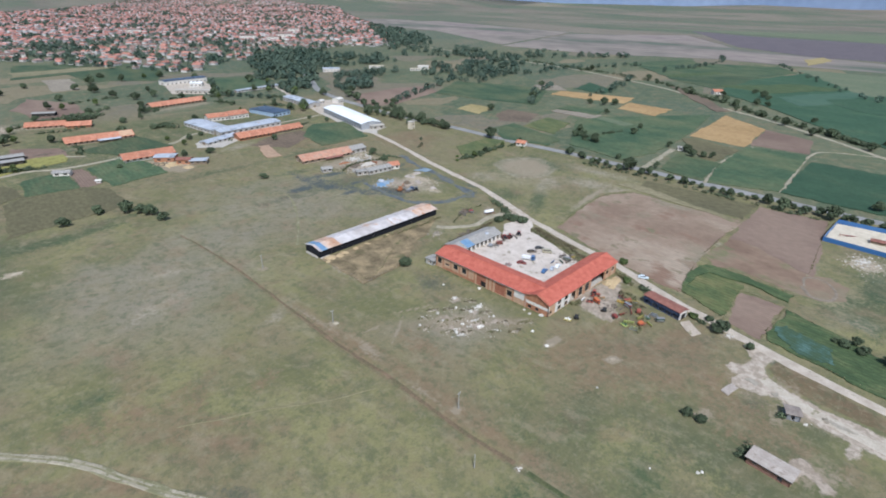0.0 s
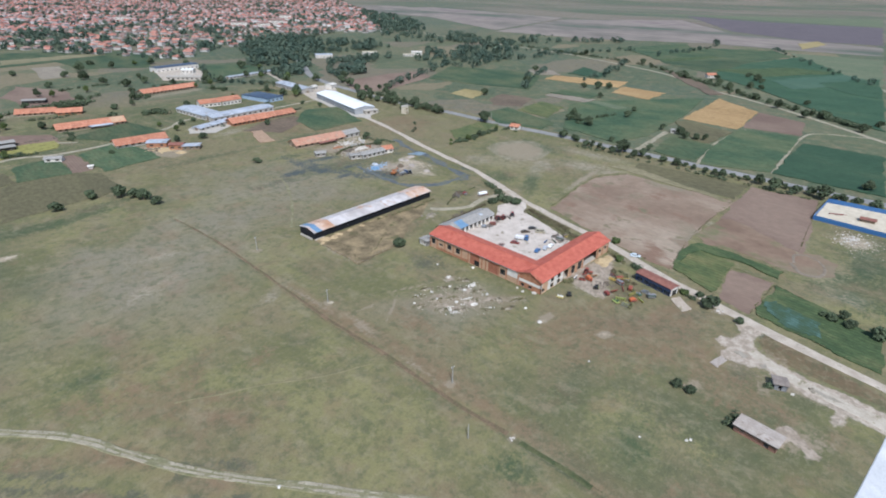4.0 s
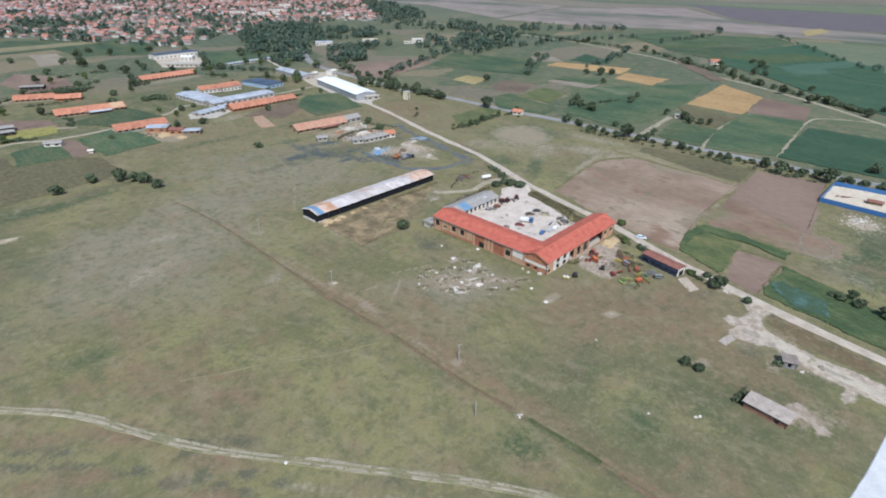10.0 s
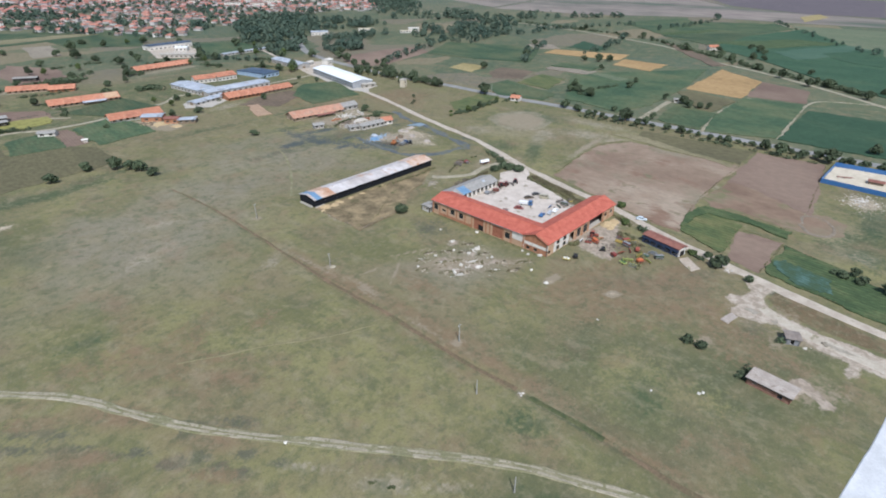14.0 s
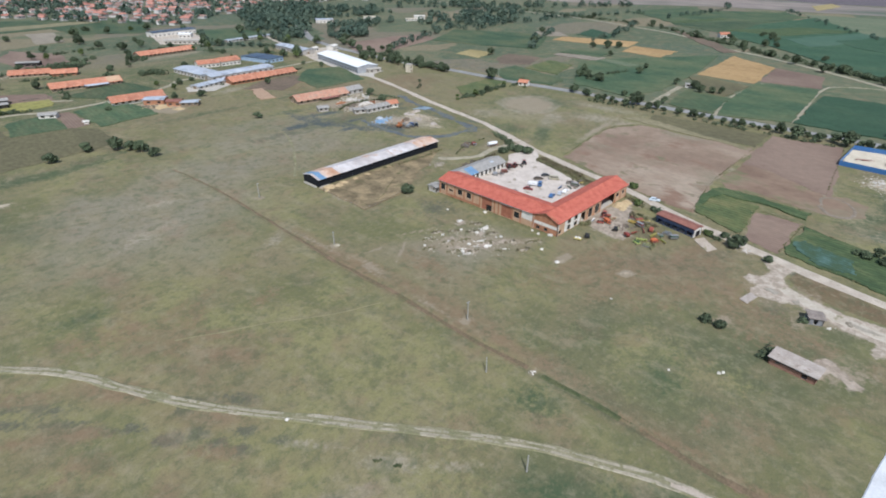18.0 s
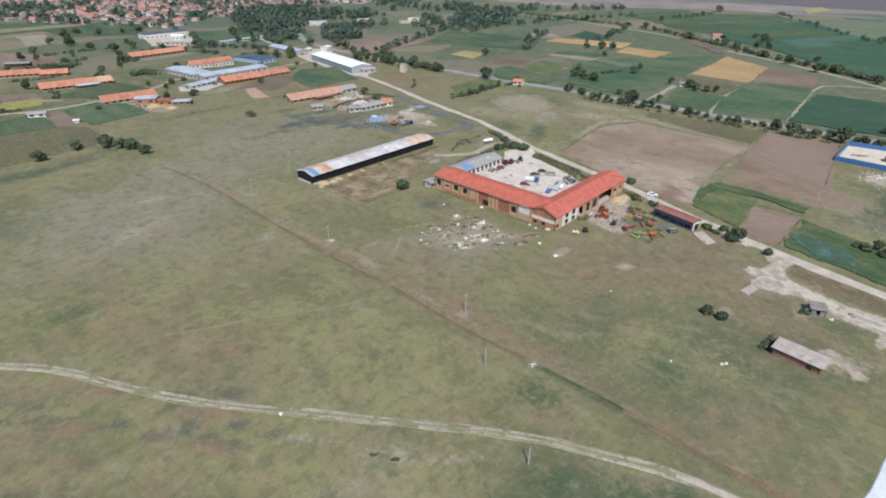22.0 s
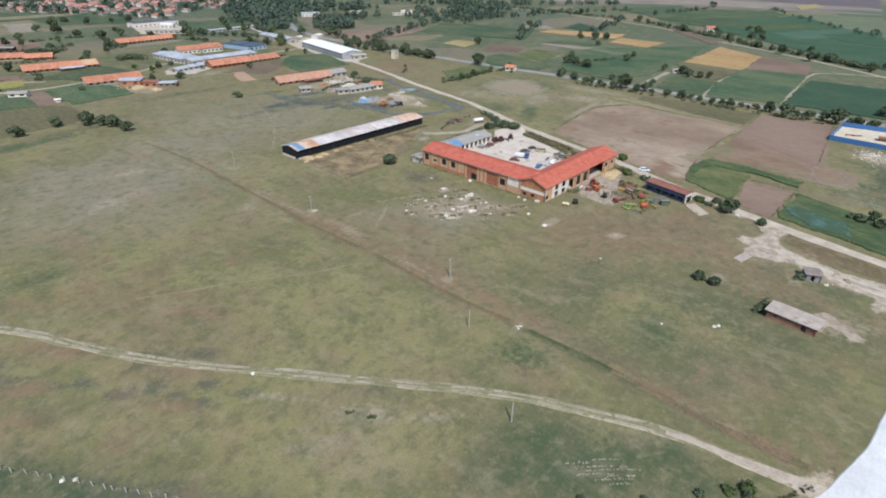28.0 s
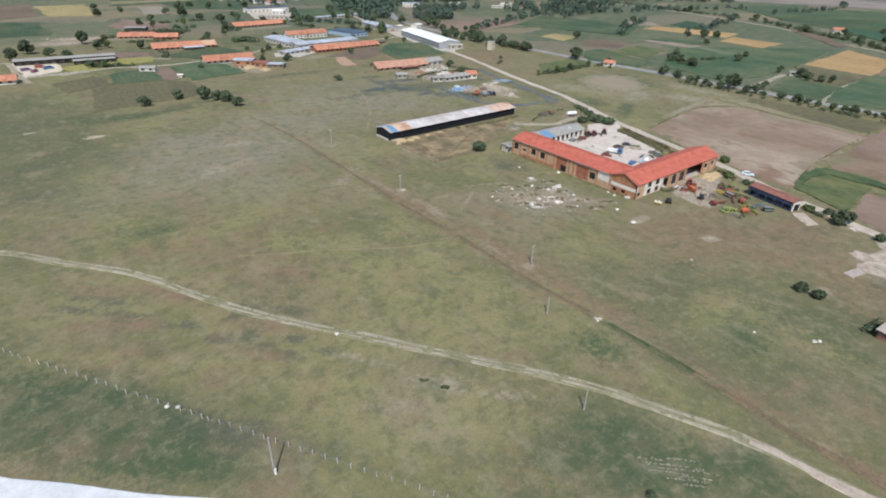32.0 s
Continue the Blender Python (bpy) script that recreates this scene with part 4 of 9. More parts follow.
def make_ground():
    def lines(lo, hi, step, mid):
        far = [-4900, -4000, -3200, -2500, -1900, -1400, -1000, -700, -500, -350, -250]
        near = [lo + step * i for i in range(int((hi - lo) / step) + 1)]
        return np.array(sorted(set([v for v in far + [-v for v in far] + mid if v < lo - 5 or v > hi + 5] + near)), float)
    xs = lines(-186.0, 84.0, 1.25, [86.5 + 2.5 * i for i in range(48)] + list(range(210, 420, 12)) + list(range(-248, -190, 12)))
    ys = lines(-112.0, 200.0, 1.25, list(range(204, 700, 4)) + list(range(-240, -115, 15)) + list(range(750, 4500, 300)))
    xs = np.array(sorted(set(xs[(xs < -69.5) | (xs > -59)]) | set(np.arange(-69.2, -59.2, .35).round(2))))
    X, Y = np.meshgrid(xs, ys)
    R = np.hypot(X - EYE.x, Y - EYE.y)
    k = np.minimum(1, 4850 / np.maximum(R, 1))
    X, Y = EYE.x + (X - EYE.x) * k, EYE.y + (Y - EYE.y) * k
    Z = np.zeros_like(X)
    for j, i in zip(*np.nonzero(R > 2600)):
        Z[j, i] = ground_z(X[j, i], Y[j, i])
    near = (Y > -94) & (Y < 172)
    dx = ditch_x(Y)
    Z -= np.where(near, np.maximum(0, 1 - np.abs(X - dx) / 1.5), 0) * (.30 + .10 * np.sin(Y * .31))
    n = len(xs)
    idx = np.arange(len(xs) * len(ys)).reshape(len(ys), n)
    faces = np.stack([idx[:-1, :-1], idx[:-1, 1:], idx[1:, 1:], idx[1:, :-1]], -1).reshape(-1, 4)
    me = bpy.data.meshes.new("ground")
    me.from_pydata(np.stack([X, Y, Z], -1).reshape(-1, 3).tolist(), [], faces.tolist())
    # how strongly each kind of wear shows at each place
    fields = np.zeros((len(WEAR) + (-len(WEAR)) % 4, X.size))
    for (cx, cy, rx, ry, turn, s), c in GROUND_BLOBS + GROUND_PATCHES:
        t = radians(turn)
        u, v = (X - cx) * math.cos(t) + (Y - cy) * math.sin(t), (Y - cy) * math.cos(t) - (X - cx) * math.sin(t)
        d = np.hypot(u / rx, v / ry).ravel()
        q = WEAR.index(c)
        fields[q] = np.maximum(fields[q], np.clip(1 - d * .5, 0, 1) * (.55 + .45 * s))
    for poly, c, soft, strength in GROUND_AREAS:
        q = WEAR.index(c)
        fields[q] = np.maximum(fields[q], strength * np.clip(.56 + area_depth(poly, X, Y) / soft, 0, 1).ravel())
    for q in range(len(fields) // 4):
        at = me.color_attributes.new("wear_%d" % q, 'FLOAT_COLOR', 'POINT')
        at.data.foreach_set("color", fields[4 * q:4 * q + 4].T.astype(np.float32).ravel())
    me.materials.append(MEADOW)
    me.polygons.foreach_set("use_smooth", np.ones(len(me.polygons), bool))
    return tagged(new("ground", me), "grazed dry meadow plain with worn patches and a ditch", "ground", kind="structure")


make_ground()
LAYER = [0.0]


def far_hills():
    """Hills closing the plain all round; distance haze is put into their blue colour."""
    bm = bmesh.new()
    prev = None
    for i in range(181):
        a = 2 * math.pi * i / 180
        x, y = EYE.x + 4780 * math.cos(a), EYE.y + 4780 * math.sin(a)
        h = 150 + 55 * noise.noise(Vector((math.cos(a) * 5, math.sin(a) * 5, 0))) + 18 * noise.noise(Vector((math.cos(a) * 22, math.sin(a) * 22, 4)))
        row = [bm.verts.new((x, y, -5)), bm.verts.new((x + 30 * math.cos(a), y + 30 * math.sin(a), h))]
        if prev:
            bm.faces.new((prev[0], row[0], row[1], prev[1]))
        prev = row
    return tagged(part("backdrop_hills", bm, HILLS_HAZED), "horizon hills with haze put into their blue colour", "hills", kind="structure")


far_hills()


def outline(pts, step=5.0, rough=.5, seed=0.0):
    out = []
    n = len(pts)
    for i in range(n):
        a, b = Vector(pts[i]), Vector(pts[(i + 1) % n])
        k = max(1, int((b - a).length / step))
        for j in range(k):
            p = a.lerp(b, j / k)
            q = Vector((p.x * .11 + seed, p.y * .11, 1.7))
            r = q * 7
            out.append((p.x + rough * (2 * noise.noise(q) + .8 * noise.noise(r)), p.y + rough * (2 * noise.noise(q + Vector((31, 7, 0))) + .8 * noise.noise(r + Vector((5, 3, 9))))))
    return out


def sheet_on_ground(name, pts, mat, top, label, category, rough=.5, step=5.0, kind="structure"):
    """A patch with a little thickness, lying on the ground."""
    LAYER[0] += .0015
    zt = top + LAYER[0]
    ring = outline(pts, step, rough, LAYER[0] * 900)
    bm = bmesh.new()
    T = [bm.verts.new((x, y, zt + ground_z(x, y))) for x, y in ring]
    B = [bm.verts.new((x * 1, y * 1, -.05)) for x, y in ring]
    bm.faces.new(T)
    for i in range(len(T)):
        j = (i + 1) % len(T)
        bm.faces.new((T[i], B[i], B[j], T[j]))
    bmesh.ops.recalc_face_normals(bm, faces=bm.faces)
    return tagged(part(name, bm, mat), label, category, kind=kind)


FIELD_LABELS = {
    "ploughed_field": "bare ploughed field of dry brown soil", "garden_field": "green garden plot beside the dirt road",
    "hedge_strip": "dense dark green strip of tall plants", "vegetable_field": "dark green vegetable field beside the dirt road",
    "dry_strip": "strip of dry yellowish grass between fields", "crop_field": "green crop field with faint rows",
    "stubble_field": "harvested field of golden stubble", "fallow_field": "fallow field with thin brown growth",
    "grass_strip": "strip of lush green grass", "sports_field": "levelled green sports field", "dry_field": "pale field of dry grass"}


def field(name, mat, h, pts):
    big = max(abs(v) for p in pts for v in p) > 600
    sheet_on_ground(name, pts, mat, h, FIELD_LABELS[name], "field", rough=2.5 if big else 1.0, step=15 if big else 1.6)


def smooth_line(pts, step):
    """Catmull-Rom through the points."""
    P = [Vector(p) for p in pts]
    P = [P[0] * 2 - P[1]] + P + [P[-1] * 2 - P[-2]]
    out = []
    for i in range(1, len(P) - 2):
        k = max(2, int((P[i + 1] - P[i]).length / step))
        for j in range(k):
            t = j / k
            out.append(.5 * (2 * P[i] + (P[i + 1] - P[i - 1]) * t + (2 * P[i - 1] - 5 * P[i] + 4 * P[i + 1] - P[i + 2]) * t * t
                             + (3 * P[i] - P[i - 1] - 3 * P[i + 1] + P[i + 2]) * t ** 3))
    return out + [P[-2]]


def ribbon(name, pts, width, mat, top, label, category="road", step=1.6, wobble=.25, offset=0.0, kind="structure"):
    LAYER[0] += .0015
    if max(abs(v) for p in pts for v in p) > 250:
        step = max(step, 6.0)
    line = smooth_line(pts, step)
    bm = bmesh.new()
    prev = None
    for i, p in enumerate(line):
        d = (line[min(i + 1, len(line) - 1)] - line[max(i - 1, 0)]).normalized()
        nrm = Vector((-d.y, d.x))
        w = width[0] + (width[1] - width[0]) * i / (len(line) - 1) if isinstance(width, tuple) else width
        q = Vector((p.x * .09, p.y * .09, LAYER[0] * 700))
        jag = wobble * .7 * noise.noise(Vector((p.x * .8, p.y * .8, 3.3)))
        a = p + nrm * (offset + w / 2 + wobble * 2 * noise.noise(q) + jag)
        b = p + nrm * (offset - w / 2 + wobble * 2 * noise.noise(q + Vector((9, 40, 0))))
        z = top + LAYER[0] + ground_z(p.x, p.y)
        row = [bm.verts.new((a.x + nrm.x * .25, a.y + nrm.y * .25, min(-.05, z - .12))), bm.verts.new((a.x, a.y, z)),
               bm.verts.new((b.x, b.y, z)), bm.verts.new((b.x - nrm.x * .25, b.y - nrm.y * .25, min(-.05, z - .12)))]
        if prev:
            for k in range(3):
                bm.faces.new((prev[k], row[k], row[k + 1], prev[k + 1]))
        prev = row
    bmesh.ops.recalc_face_normals(bm, faces=bm.faces)
    return tagged(part(name, bm, mat), label, category, kind=kind)


# ---- fields ----
field("ploughed_field", SOIL_GREY, 0.06, [(75.2, 45.8), (134.4, 53.3), (154.0, 43.3), (153.8, -18.6), (96.4, -20.1), (54.0, -26.7), (59.1, -0.4)])
field("ploughed_field", SOIL_PINK, 0.06, [(152.9, -20.0), (185.1, -19.3), (188.1, -51.6), (119, -61), (109, -60.5), (117, -46), (124, -34), (126, -21)])
field("fallow_field", SOIL_RED, 0.065, [(126, -21.5), (124, -34), (117, -46), (109, -60.2), (98, -60), (88.5, -60.5), (90.5, -42), (89.5, -27), (97, -21.5)])
field("fallow_field", SOIL_RED, 0.055, [(88, -60.4), (98, -59), (110, -60), (114, -66), (108, -75), (94, -76), (86.5, -69)])
field("garden_field", CROP_GARDEN, 0.25, [(56.3, -25.9), (65.1, -25.1), (81.2, -27.5), (78, -43.5), (66.8, -43.8), (47.3, -45.1)])
field("hedge_strip", CROP_HEDGE, 0.55, [(60, -24.6), (74, -22.4), (83.5, -22.4), (86.5, -26), (87.6, -42), (84, -60.2), (77.5, -60), (81.2, -44), (80, -28.5), (72, -26.2), (60, -25.8)])
field("ploughed_field", SOIL_PINK, 0.07, [(72.2, -43.9), (72.4, -60.2), (41.6, -59.3), (45.0, -47.7)])
field("vegetable_field", CROP_HEDGE, 0.35, [(43.0, -61.7), (70.3, -61.1), (66.9, -69.4), (56.8, -96.8), (34.6, -99.7)])
field("crop_field", CROP_DARK, 0.5, [(316.1, -15.9), (316.3, -64.3), (221.2, -76.3), (221.6, -20.7)])
field("crop_field", CROP_MID, 0.4, [(326.2, 31.5), (333.2, -10.2), (223.0, -19.0), (207.4, 19.3), (256.8, 29.0)])
field("stubble_field", STUBBLE, 0.12, [(329.9, 78.5), (448.1, 88.8), (408.4, 40.5), (324.8, 32.8)])
field("ploughed_field", SOIL_PINK, 0.07, [(409.2, 39.8), (392.9, -0.9), (339.8, -9.5), (336.5, 32.1)])
field("crop_field", CROP_MID, 0.4, [(214.6, 52.8), (268.8, 62.8), (261.1, 28.9), (208.4, 23.3)])
field("crop_field", CROP_MID, 0.4, [(306.8, 177.5), (333.6, 175.0), (439.5, 100.3), (323.0, 79.1), (253.3, 74.7), (214.4, 82.5), (226.3, 132.9)])
field("stubble_field", STUBBLE, 0.12, [(397.6, 181.9), (440.1, 189.9), (436.8, 139.2), (389.0, 137.2)])
field("stubble_field", STUBBLE, 0.12, [(417.1, 280.3), (449.7, 286.3), (473.6, 200.4), (429.3, 189.8)])
field("stubble_field", STUBBLE_Y, 0.12, [(265.6, 292.9), (296.2, 300.6), (297.3, 269.4), (262.0, 260.6)])
field("ploughed_field", SOIL_BROWN, 0.07, [(274.7, 249.4), (303.1, 256.0), (307.7, 220.3), (268.1, 205.2), (252.2, 226.1)])
field("crop_field", CROP_GARDEN, 0.3, [(252.1, 199.8), (299.9, 204.9), (293.8, 175.6), (246.5, 162.5)])
field("crop_field", CROP_MID, 0.35, [(316.2, 376.7), (406.0, 423.7), (451.4, 308.6), (347.2, 251.9), (322.6, 319.8)])
field("crop_field", CROP_MID, 0.3, [(223.7, 212.7), (254.1, 211.0), (234.3, 146.1), (209.7, 143.1), (200.9, 181.7)])
field("ploughed_field", SOIL_PINK, 0.06, [(228.5, 425.2), (303.1, 432.9), (342.8, 423.8), (324.7, 380.5), (232.2, 351.6), (195.6, 362.3)])
field("crop_field", CROP_DARK, 0.5, [(603.6, 156.5), (769.3, 154.9), (922.7, 123.0), (638.4, -23.8), (402.8, -53.4), (456.4, 3.7), (543.0, 82.1)])
field("crop_field", CROP_MID, 0.4, [(730.7, 294.5), (929.5, 268.8), (987.5, 180.2), (914.8, 129.3), (783.3, 159.0), (624.0, 163.9), (660.9, 228.5)])
field("crop_field", CROP_PALE, 0.3, [(971.5, 151.2), (976.2, 18.6), (661.7, -20.9), (832.4, 87.8)])
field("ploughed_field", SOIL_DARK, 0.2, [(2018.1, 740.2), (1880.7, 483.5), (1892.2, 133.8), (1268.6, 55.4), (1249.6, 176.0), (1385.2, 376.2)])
field("dry_field", DRY_HAZED, 0.1, [(906.3, 746.0), (1420.7, 887.9), (1726.5, 639.9), (1312.3, 352.8), (1214.4, 48.6), (1042.7, 27.0), (1024.4, 173.1), (1028.1, 314.7), (921.7, 504.5)])
field("crop_field", CROP_PALE, 0.2, [(1880.0, 1152.0), (2436.2, 202.1), (1921.3, 137.4), (2018.1, 740.2)])
field("stubble_field", STUBBLE_Y, 0.5, [(1170.7, 181.0), (1262.6, 166.4), (1192.6, 138.6), (1055.9, 148.6)])
field("crop_field", CROP_YELLOW, 0.3, [(-127.7, 343.7), (-95.2, 362.0), (-70.0, 360), (-72.8, 338.5), (-100, 333), (-122.2, 325.2)])
field("crop_field", CROP_MID, 0.3, [(-104.4, 309.7), (-80.5, 314.4), (-82.0, 272.4), (-107.7, 275.0)])
field("ploughed_field", SOIL_PINK, 0.06, [(-78.0, 317.1), (-69.6, 312.7), (-70.3, 273.0), (-81.1, 271.5)])
field("crop_field", CROP_MID, 0.3, [(-67.7, 312.6), (-42.2, 324.3), (-32.6, 292.4), (-32.9, 269.8), (-66.2, 263.2), (-69.2, 284.3)])
field("fallow_field", SOIL_OLIVE, 0.1, [(-119.4, 268), (-106, 280), (-80.6, 274.0), (-70, 262), (-68.8, 226), (-81.5, 221.9), (-126.3, 214.7)])
field("crop_field", CROP_MID, 0.3, [(-61.3, 360.3), (-14.9, 383.0), (-5.0, 334.9), (-40.9, 327.1)])
field("dry_field", DRY_PINK_NEAR, 0.06, [(-0.4, 758.1), (26.9, 748.5), (16.9, 656.5), (-11.6, 654.5)])
field("fallow_field", SOIL_PINK, 0.06, [(-65.9, 563.9), (-41.4, 623.2), (-14.9, 566.0), (-15.3, 508.5), (-54.3, 492.5)])
field("sports_field", CROP_MID, 0.05, [(158.5, 647.3), (213.4, 616.2), (199.7, 543.1), (126.5, 542.8)])
field("crop_field", CROP_MID, 0.3, [(-0.4, 942.8), (170.7, 855.3), (109.5, 667.6), (39.4, 712.8), (35.3, 796.3), (-28.3, 781.1)])
field("dry_strip", DRY_GRASS, 0.3, [(-16.1, 852.1), (110.0, 865.3), (107.6, 832.2), (-24.5, 803.6)])
field("fallow_field", SOIL_PINK, 0.06, [(-105.6, 334.5), (-100.9, 361.5), (-94.4, 399.2), (-67.9, 379.2), (-67.2, 353.4)])
field("ploughed_field", SOIL_BROWN, 0.06, [(37.2, 296.3), (65.4, 312.8), (93.1, 315.3), (96.0, 298.5), (55.3, 270.5)])
field("crop_field", CROP_MID, 0.2, [(112.5, 327.9), (141.7, 317.8), (122.5, 260.9), (77.6, 259.2), (83.7, 296.1)])
field("fallow_field", SOIL_OLIVE, 0.08, [(162.3, 47.5), (183.7, 46.5), (186.0, -17.6), (156.5, -17.7)])
field("crop_field", CROP_GARDEN, 0.2, [(154.2, 189.1), (190.5, 191.2), (196.5, 175.3), (129.8, 160.9)])
field("dry_field", DRY_HAZED, 0.1, [(1210.3, 1923.6), (1713.4, 2009.4), (1497.8, 936.6), (931.8, 766.4), (1165.3, 1230.0)])

field("crop_field", CROP_MID, .45, [(681, 251), (788, 189), (782, 129), (640, 166)])
field("crop_field", CROP_HEDGE, .6, [(656, 172), (765, 95), (754, 39), (638, 102)])
field("crop_field", CROP_MID, .45, [(809, 384), (970, 331), (905, 282), (714, 270)])
field("crop_field", CROP_HEDGE, .6, [(710, 264), (817, 229), (800, 212), (685, 248)])
field("crop_field", CROP_TEAL, .6, [(620, 86), (744, 30), (702, -11), (567, 49)])
field("crop_field", CROP_DARK, .65, [(639, 42), (732, -7), (640, -22), (576, -27), (580, 3)])
field("crop_field", CROP_PALE, .46, [(333, 172), (320, 133), (335, 133), (343, 169)])
field("dry_strip", DRY_PINK_NEAR, .45, [(327, 219), (342, 221), (349, 173), (326, 172)])
field("crop_field", CROP_DARK, .45, [(476, 283), (542, 300), (503, 245), (470, 240)])
field("crop_field", CROP_MID, .45, [(347, 224), (374, 226), (376, 184), (345, 178)])
field("dry_strip", DRY_PINK_NEAR, .3, [(464, 337), (481, 313), (457, 282), (435, 307)])
field("ploughed_field", SOIL_BROWN, .3, [(601, 213), (592, 190), (476, 94), (462, 104)])
field("fallow_field", SOIL_OLIVE, .42, [(312, 79), (326, 74), (310, 32), (263, 33), (263, 44)])
field("fallow_field", SOIL_OLIVE, .1, [(-135.4, 293.3), (-112.2, 306.8), (-107.6, 277.5), (-131.4, 265.9)])
field("stubble_field", STUBBLE_Y, .2, [(-107.8, 812.5), (-51.8, 823.1), (-60, 671.0), (-107.9, 679.4)])
field("ploughed_field", SOIL_BROWN, .15, [(-160.1, 828.6), (-112.5, 850.0), (-113.5, 683.9), (-160.3, 663.5)])
field("crop_field", CROP_MID, .3, [(-165.4, 630.8), (-117.1, 624.8), (-116.8, 519.4), (-165.0, 515.9)])
field("dry_strip", DRY_GRASS, .09, [(160.9, 58.6), (171.7, 51.9), (162, 13.5), (152.5, -17.0), (149.7, -14.6), (156, 14.2)])
GAP_TREES = [(204, 121, .8), (197.5, 104, .8), (195, 84, .8), (209, 71, .9), (217, 86, .7), (195.5, 48, .7), (196, 24, .7), (194, 5, .6), (196, -5, .7), (197, -33, .8), (196, -46, .9), (197, -58, .9), (478, 17, 1.2), (426, -6, 1.3), (401, -42, 1.2), (585, 87, 1.4), (597, 96, 1.5), (624, 113, 1.4), (577, 136, 1.5), (268, 149, 1.2), (262, 131, 1.2), (258, 140, 1.3)]
# ---- roads and tracks ----
MAIN = [(12, -165), (28, -99), (36, -62), (40.5, -47), (44.5, -32), (53.3, -9), (58, 4), (62.5, 22), (70, 49), (76, 68), (93, 112), (107, 168), (132, 259), (146, 358), (166, 430), (200, 552)]
ribbon("dirt_road", MAIN, 3.7, GRAVEL, .03, "pale gravel road running past the farm", wobble=.5)
ribbon("asphalt_road", [(209, -160), (207, -75), (206, -30), (204.5, 36), (202.5, 122), (199, 173), (200, 238), (196, 307), (201, 369), (206, 417), (222, 480), (262, 560), (330, 700)], 7.5, ASPHALT, .04,
       "worn grey asphalt country road between trees", wobble=.1)
ribbon("railway_track_bed", [(300, -130), (369.7, -54), (426, 10), (469, 70), (497, 117), (568, 195), (612, 289), (660, 415), (684, 553), (715, 727), (760, 950)], 4.2, DUST, .05,
       "pale gravel line road beside a row of trees", wobble=.4)
ribbon("gravel_spur", [(19.5, -67.5), (15.6, -74), (13.0, -81), (12, -90), (10.5, -100), (8, -114)], (2.6, 5.6), SPUR_GRAVEL, .012, "ragged pale gravel spur leaving the dirt road", "road", wobble=.7, step=.9)
for hole in ([(14.5, -63.0), (16.2, -64.5), (15.8, -67.6), (13.3, -66.5)], [(13.2, -71.2), (15.5, -72.9), (13.4, -74.0), (12.4, -72.6)], [(13.6, -85.2), (12.8, -90), (12.0, -94), (11, -90), (12.2, -86)]):
    sheet_on_ground("bare_patch", hole, HOLE, .022, "dull trampled patch in the gravel spur", "ground patch", rough=.6, step=.7)
TRACK = [(-205, 122), (-180, 90), (-164, 73), (-154.0, 60.4), (-148.3, 53.7), (-142.4, 46.6), (-138.0, 39.4), (-134.8, 32.4), (-130.9, 24.7), (-126.3, 16.3), (-120.8, 7.4), (-114.2, -1.8), (-109.3, -8.3), (-103.7, -16.1), (-98.2, -23.8), (-93.9, -29.8), (-86.3, -40.1), (-80.7, -49.3), (-76.3, -58.6), (-72.4, -67.2), (-70.8, -71.7), (-69.5, -75.9), (-68.7, -80.1), (-68.1, -84.2), (-67.4, -88.0), (-66.5, -93), (-65, -98)]
ribbon("track_verge", TRACK, 2.2, VERGE, .006, "thin trodden grass along the wheel ruts", "track", step=.9, wobble=.35)
ribbon("wheel_track", TRACK, .60, RUT, .014, "dusty wheel rut across the meadow", "track", step=.9, wobble=.2, offset=.66)
ribbon("wheel_track", TRACK, .60, RUT, .014, "dusty wheel rut across the meadow", "track", step=.9, wobble=.2, offset=-.66)
ribbon("track_dust", TRACK[20:], (.8, 3.2), TRACK_SAND, .018, "bare pinkish dust where the ruts meet the road", "track", step=.8, wobble=.35)
ribbon("pale_road", [(-186.4, 3.6), (-171.0, -10.4), (-151.5, -28.9), (-131, -47.1), (-105, -68.4), (-83, -88.5), (-71, -96.8), (-60, -100), (-50, -102.2), (-35, -103.9), (-10, -106.5), (40, -111)], 7.5, CONCRETE_ROAD, .03,
       "broad pale concrete road at the meadow's edge", wobble=.14)
ribbon("farm_lane", [(-130, 318), (-100, 330), (-78, 322), (-41, 326), (0, 343), (22, 360), (60, 345), (100, 352), (146, 358)], 3.2, DUST, .03, "dusty lane through the farmyards", wobble=.4)
ribbon("farm_lane", [(-110, 352), (-80, 357), (-60, 345)], 2.5, DUST, .028, "dusty lane through the farmyards", wobble=.4)
ribbon("footpath", [(1, 188), (-1, 176), (-6.2, 161.9), (-20.5, 135.8), (-32.5, 117)], .5, VERGE, .01, "narrow trodden path over the meadow", "path", wobble=.4)
ribbon("footpath", [(-118, 39), (-107.1, 33.0), (-96.5, 27.9), (-85.3, 20.7), (-70.0, 13.8)], .32, FAINT_LINE, .008, "barely worn path through the grass", "path", wobble=.3)
ribbon("yard_track", [(72, 75), (60, 78), (48, 76), (38, 80), (30, 88)], 3.0, DUST, .025, "dusty track behind the courtyard building", wobble=.6)
ribbon("field_track", [(206, 20), (262, 30), (330, 28)], 1.6, RUT, .02, "dusty track between crop fields", wobble=.08)
ribbon("field_track", [(222, -20), (333, -11), (360, -20), (372, -50)], 1.8, RUT, .021, "dusty track between crop fields", wobble=.08)
ribbon("field_track", [(206, 62), (240, 66), (275, 70)], 4, RUT, .02, "dusty track between crop fields", wobble=.5)
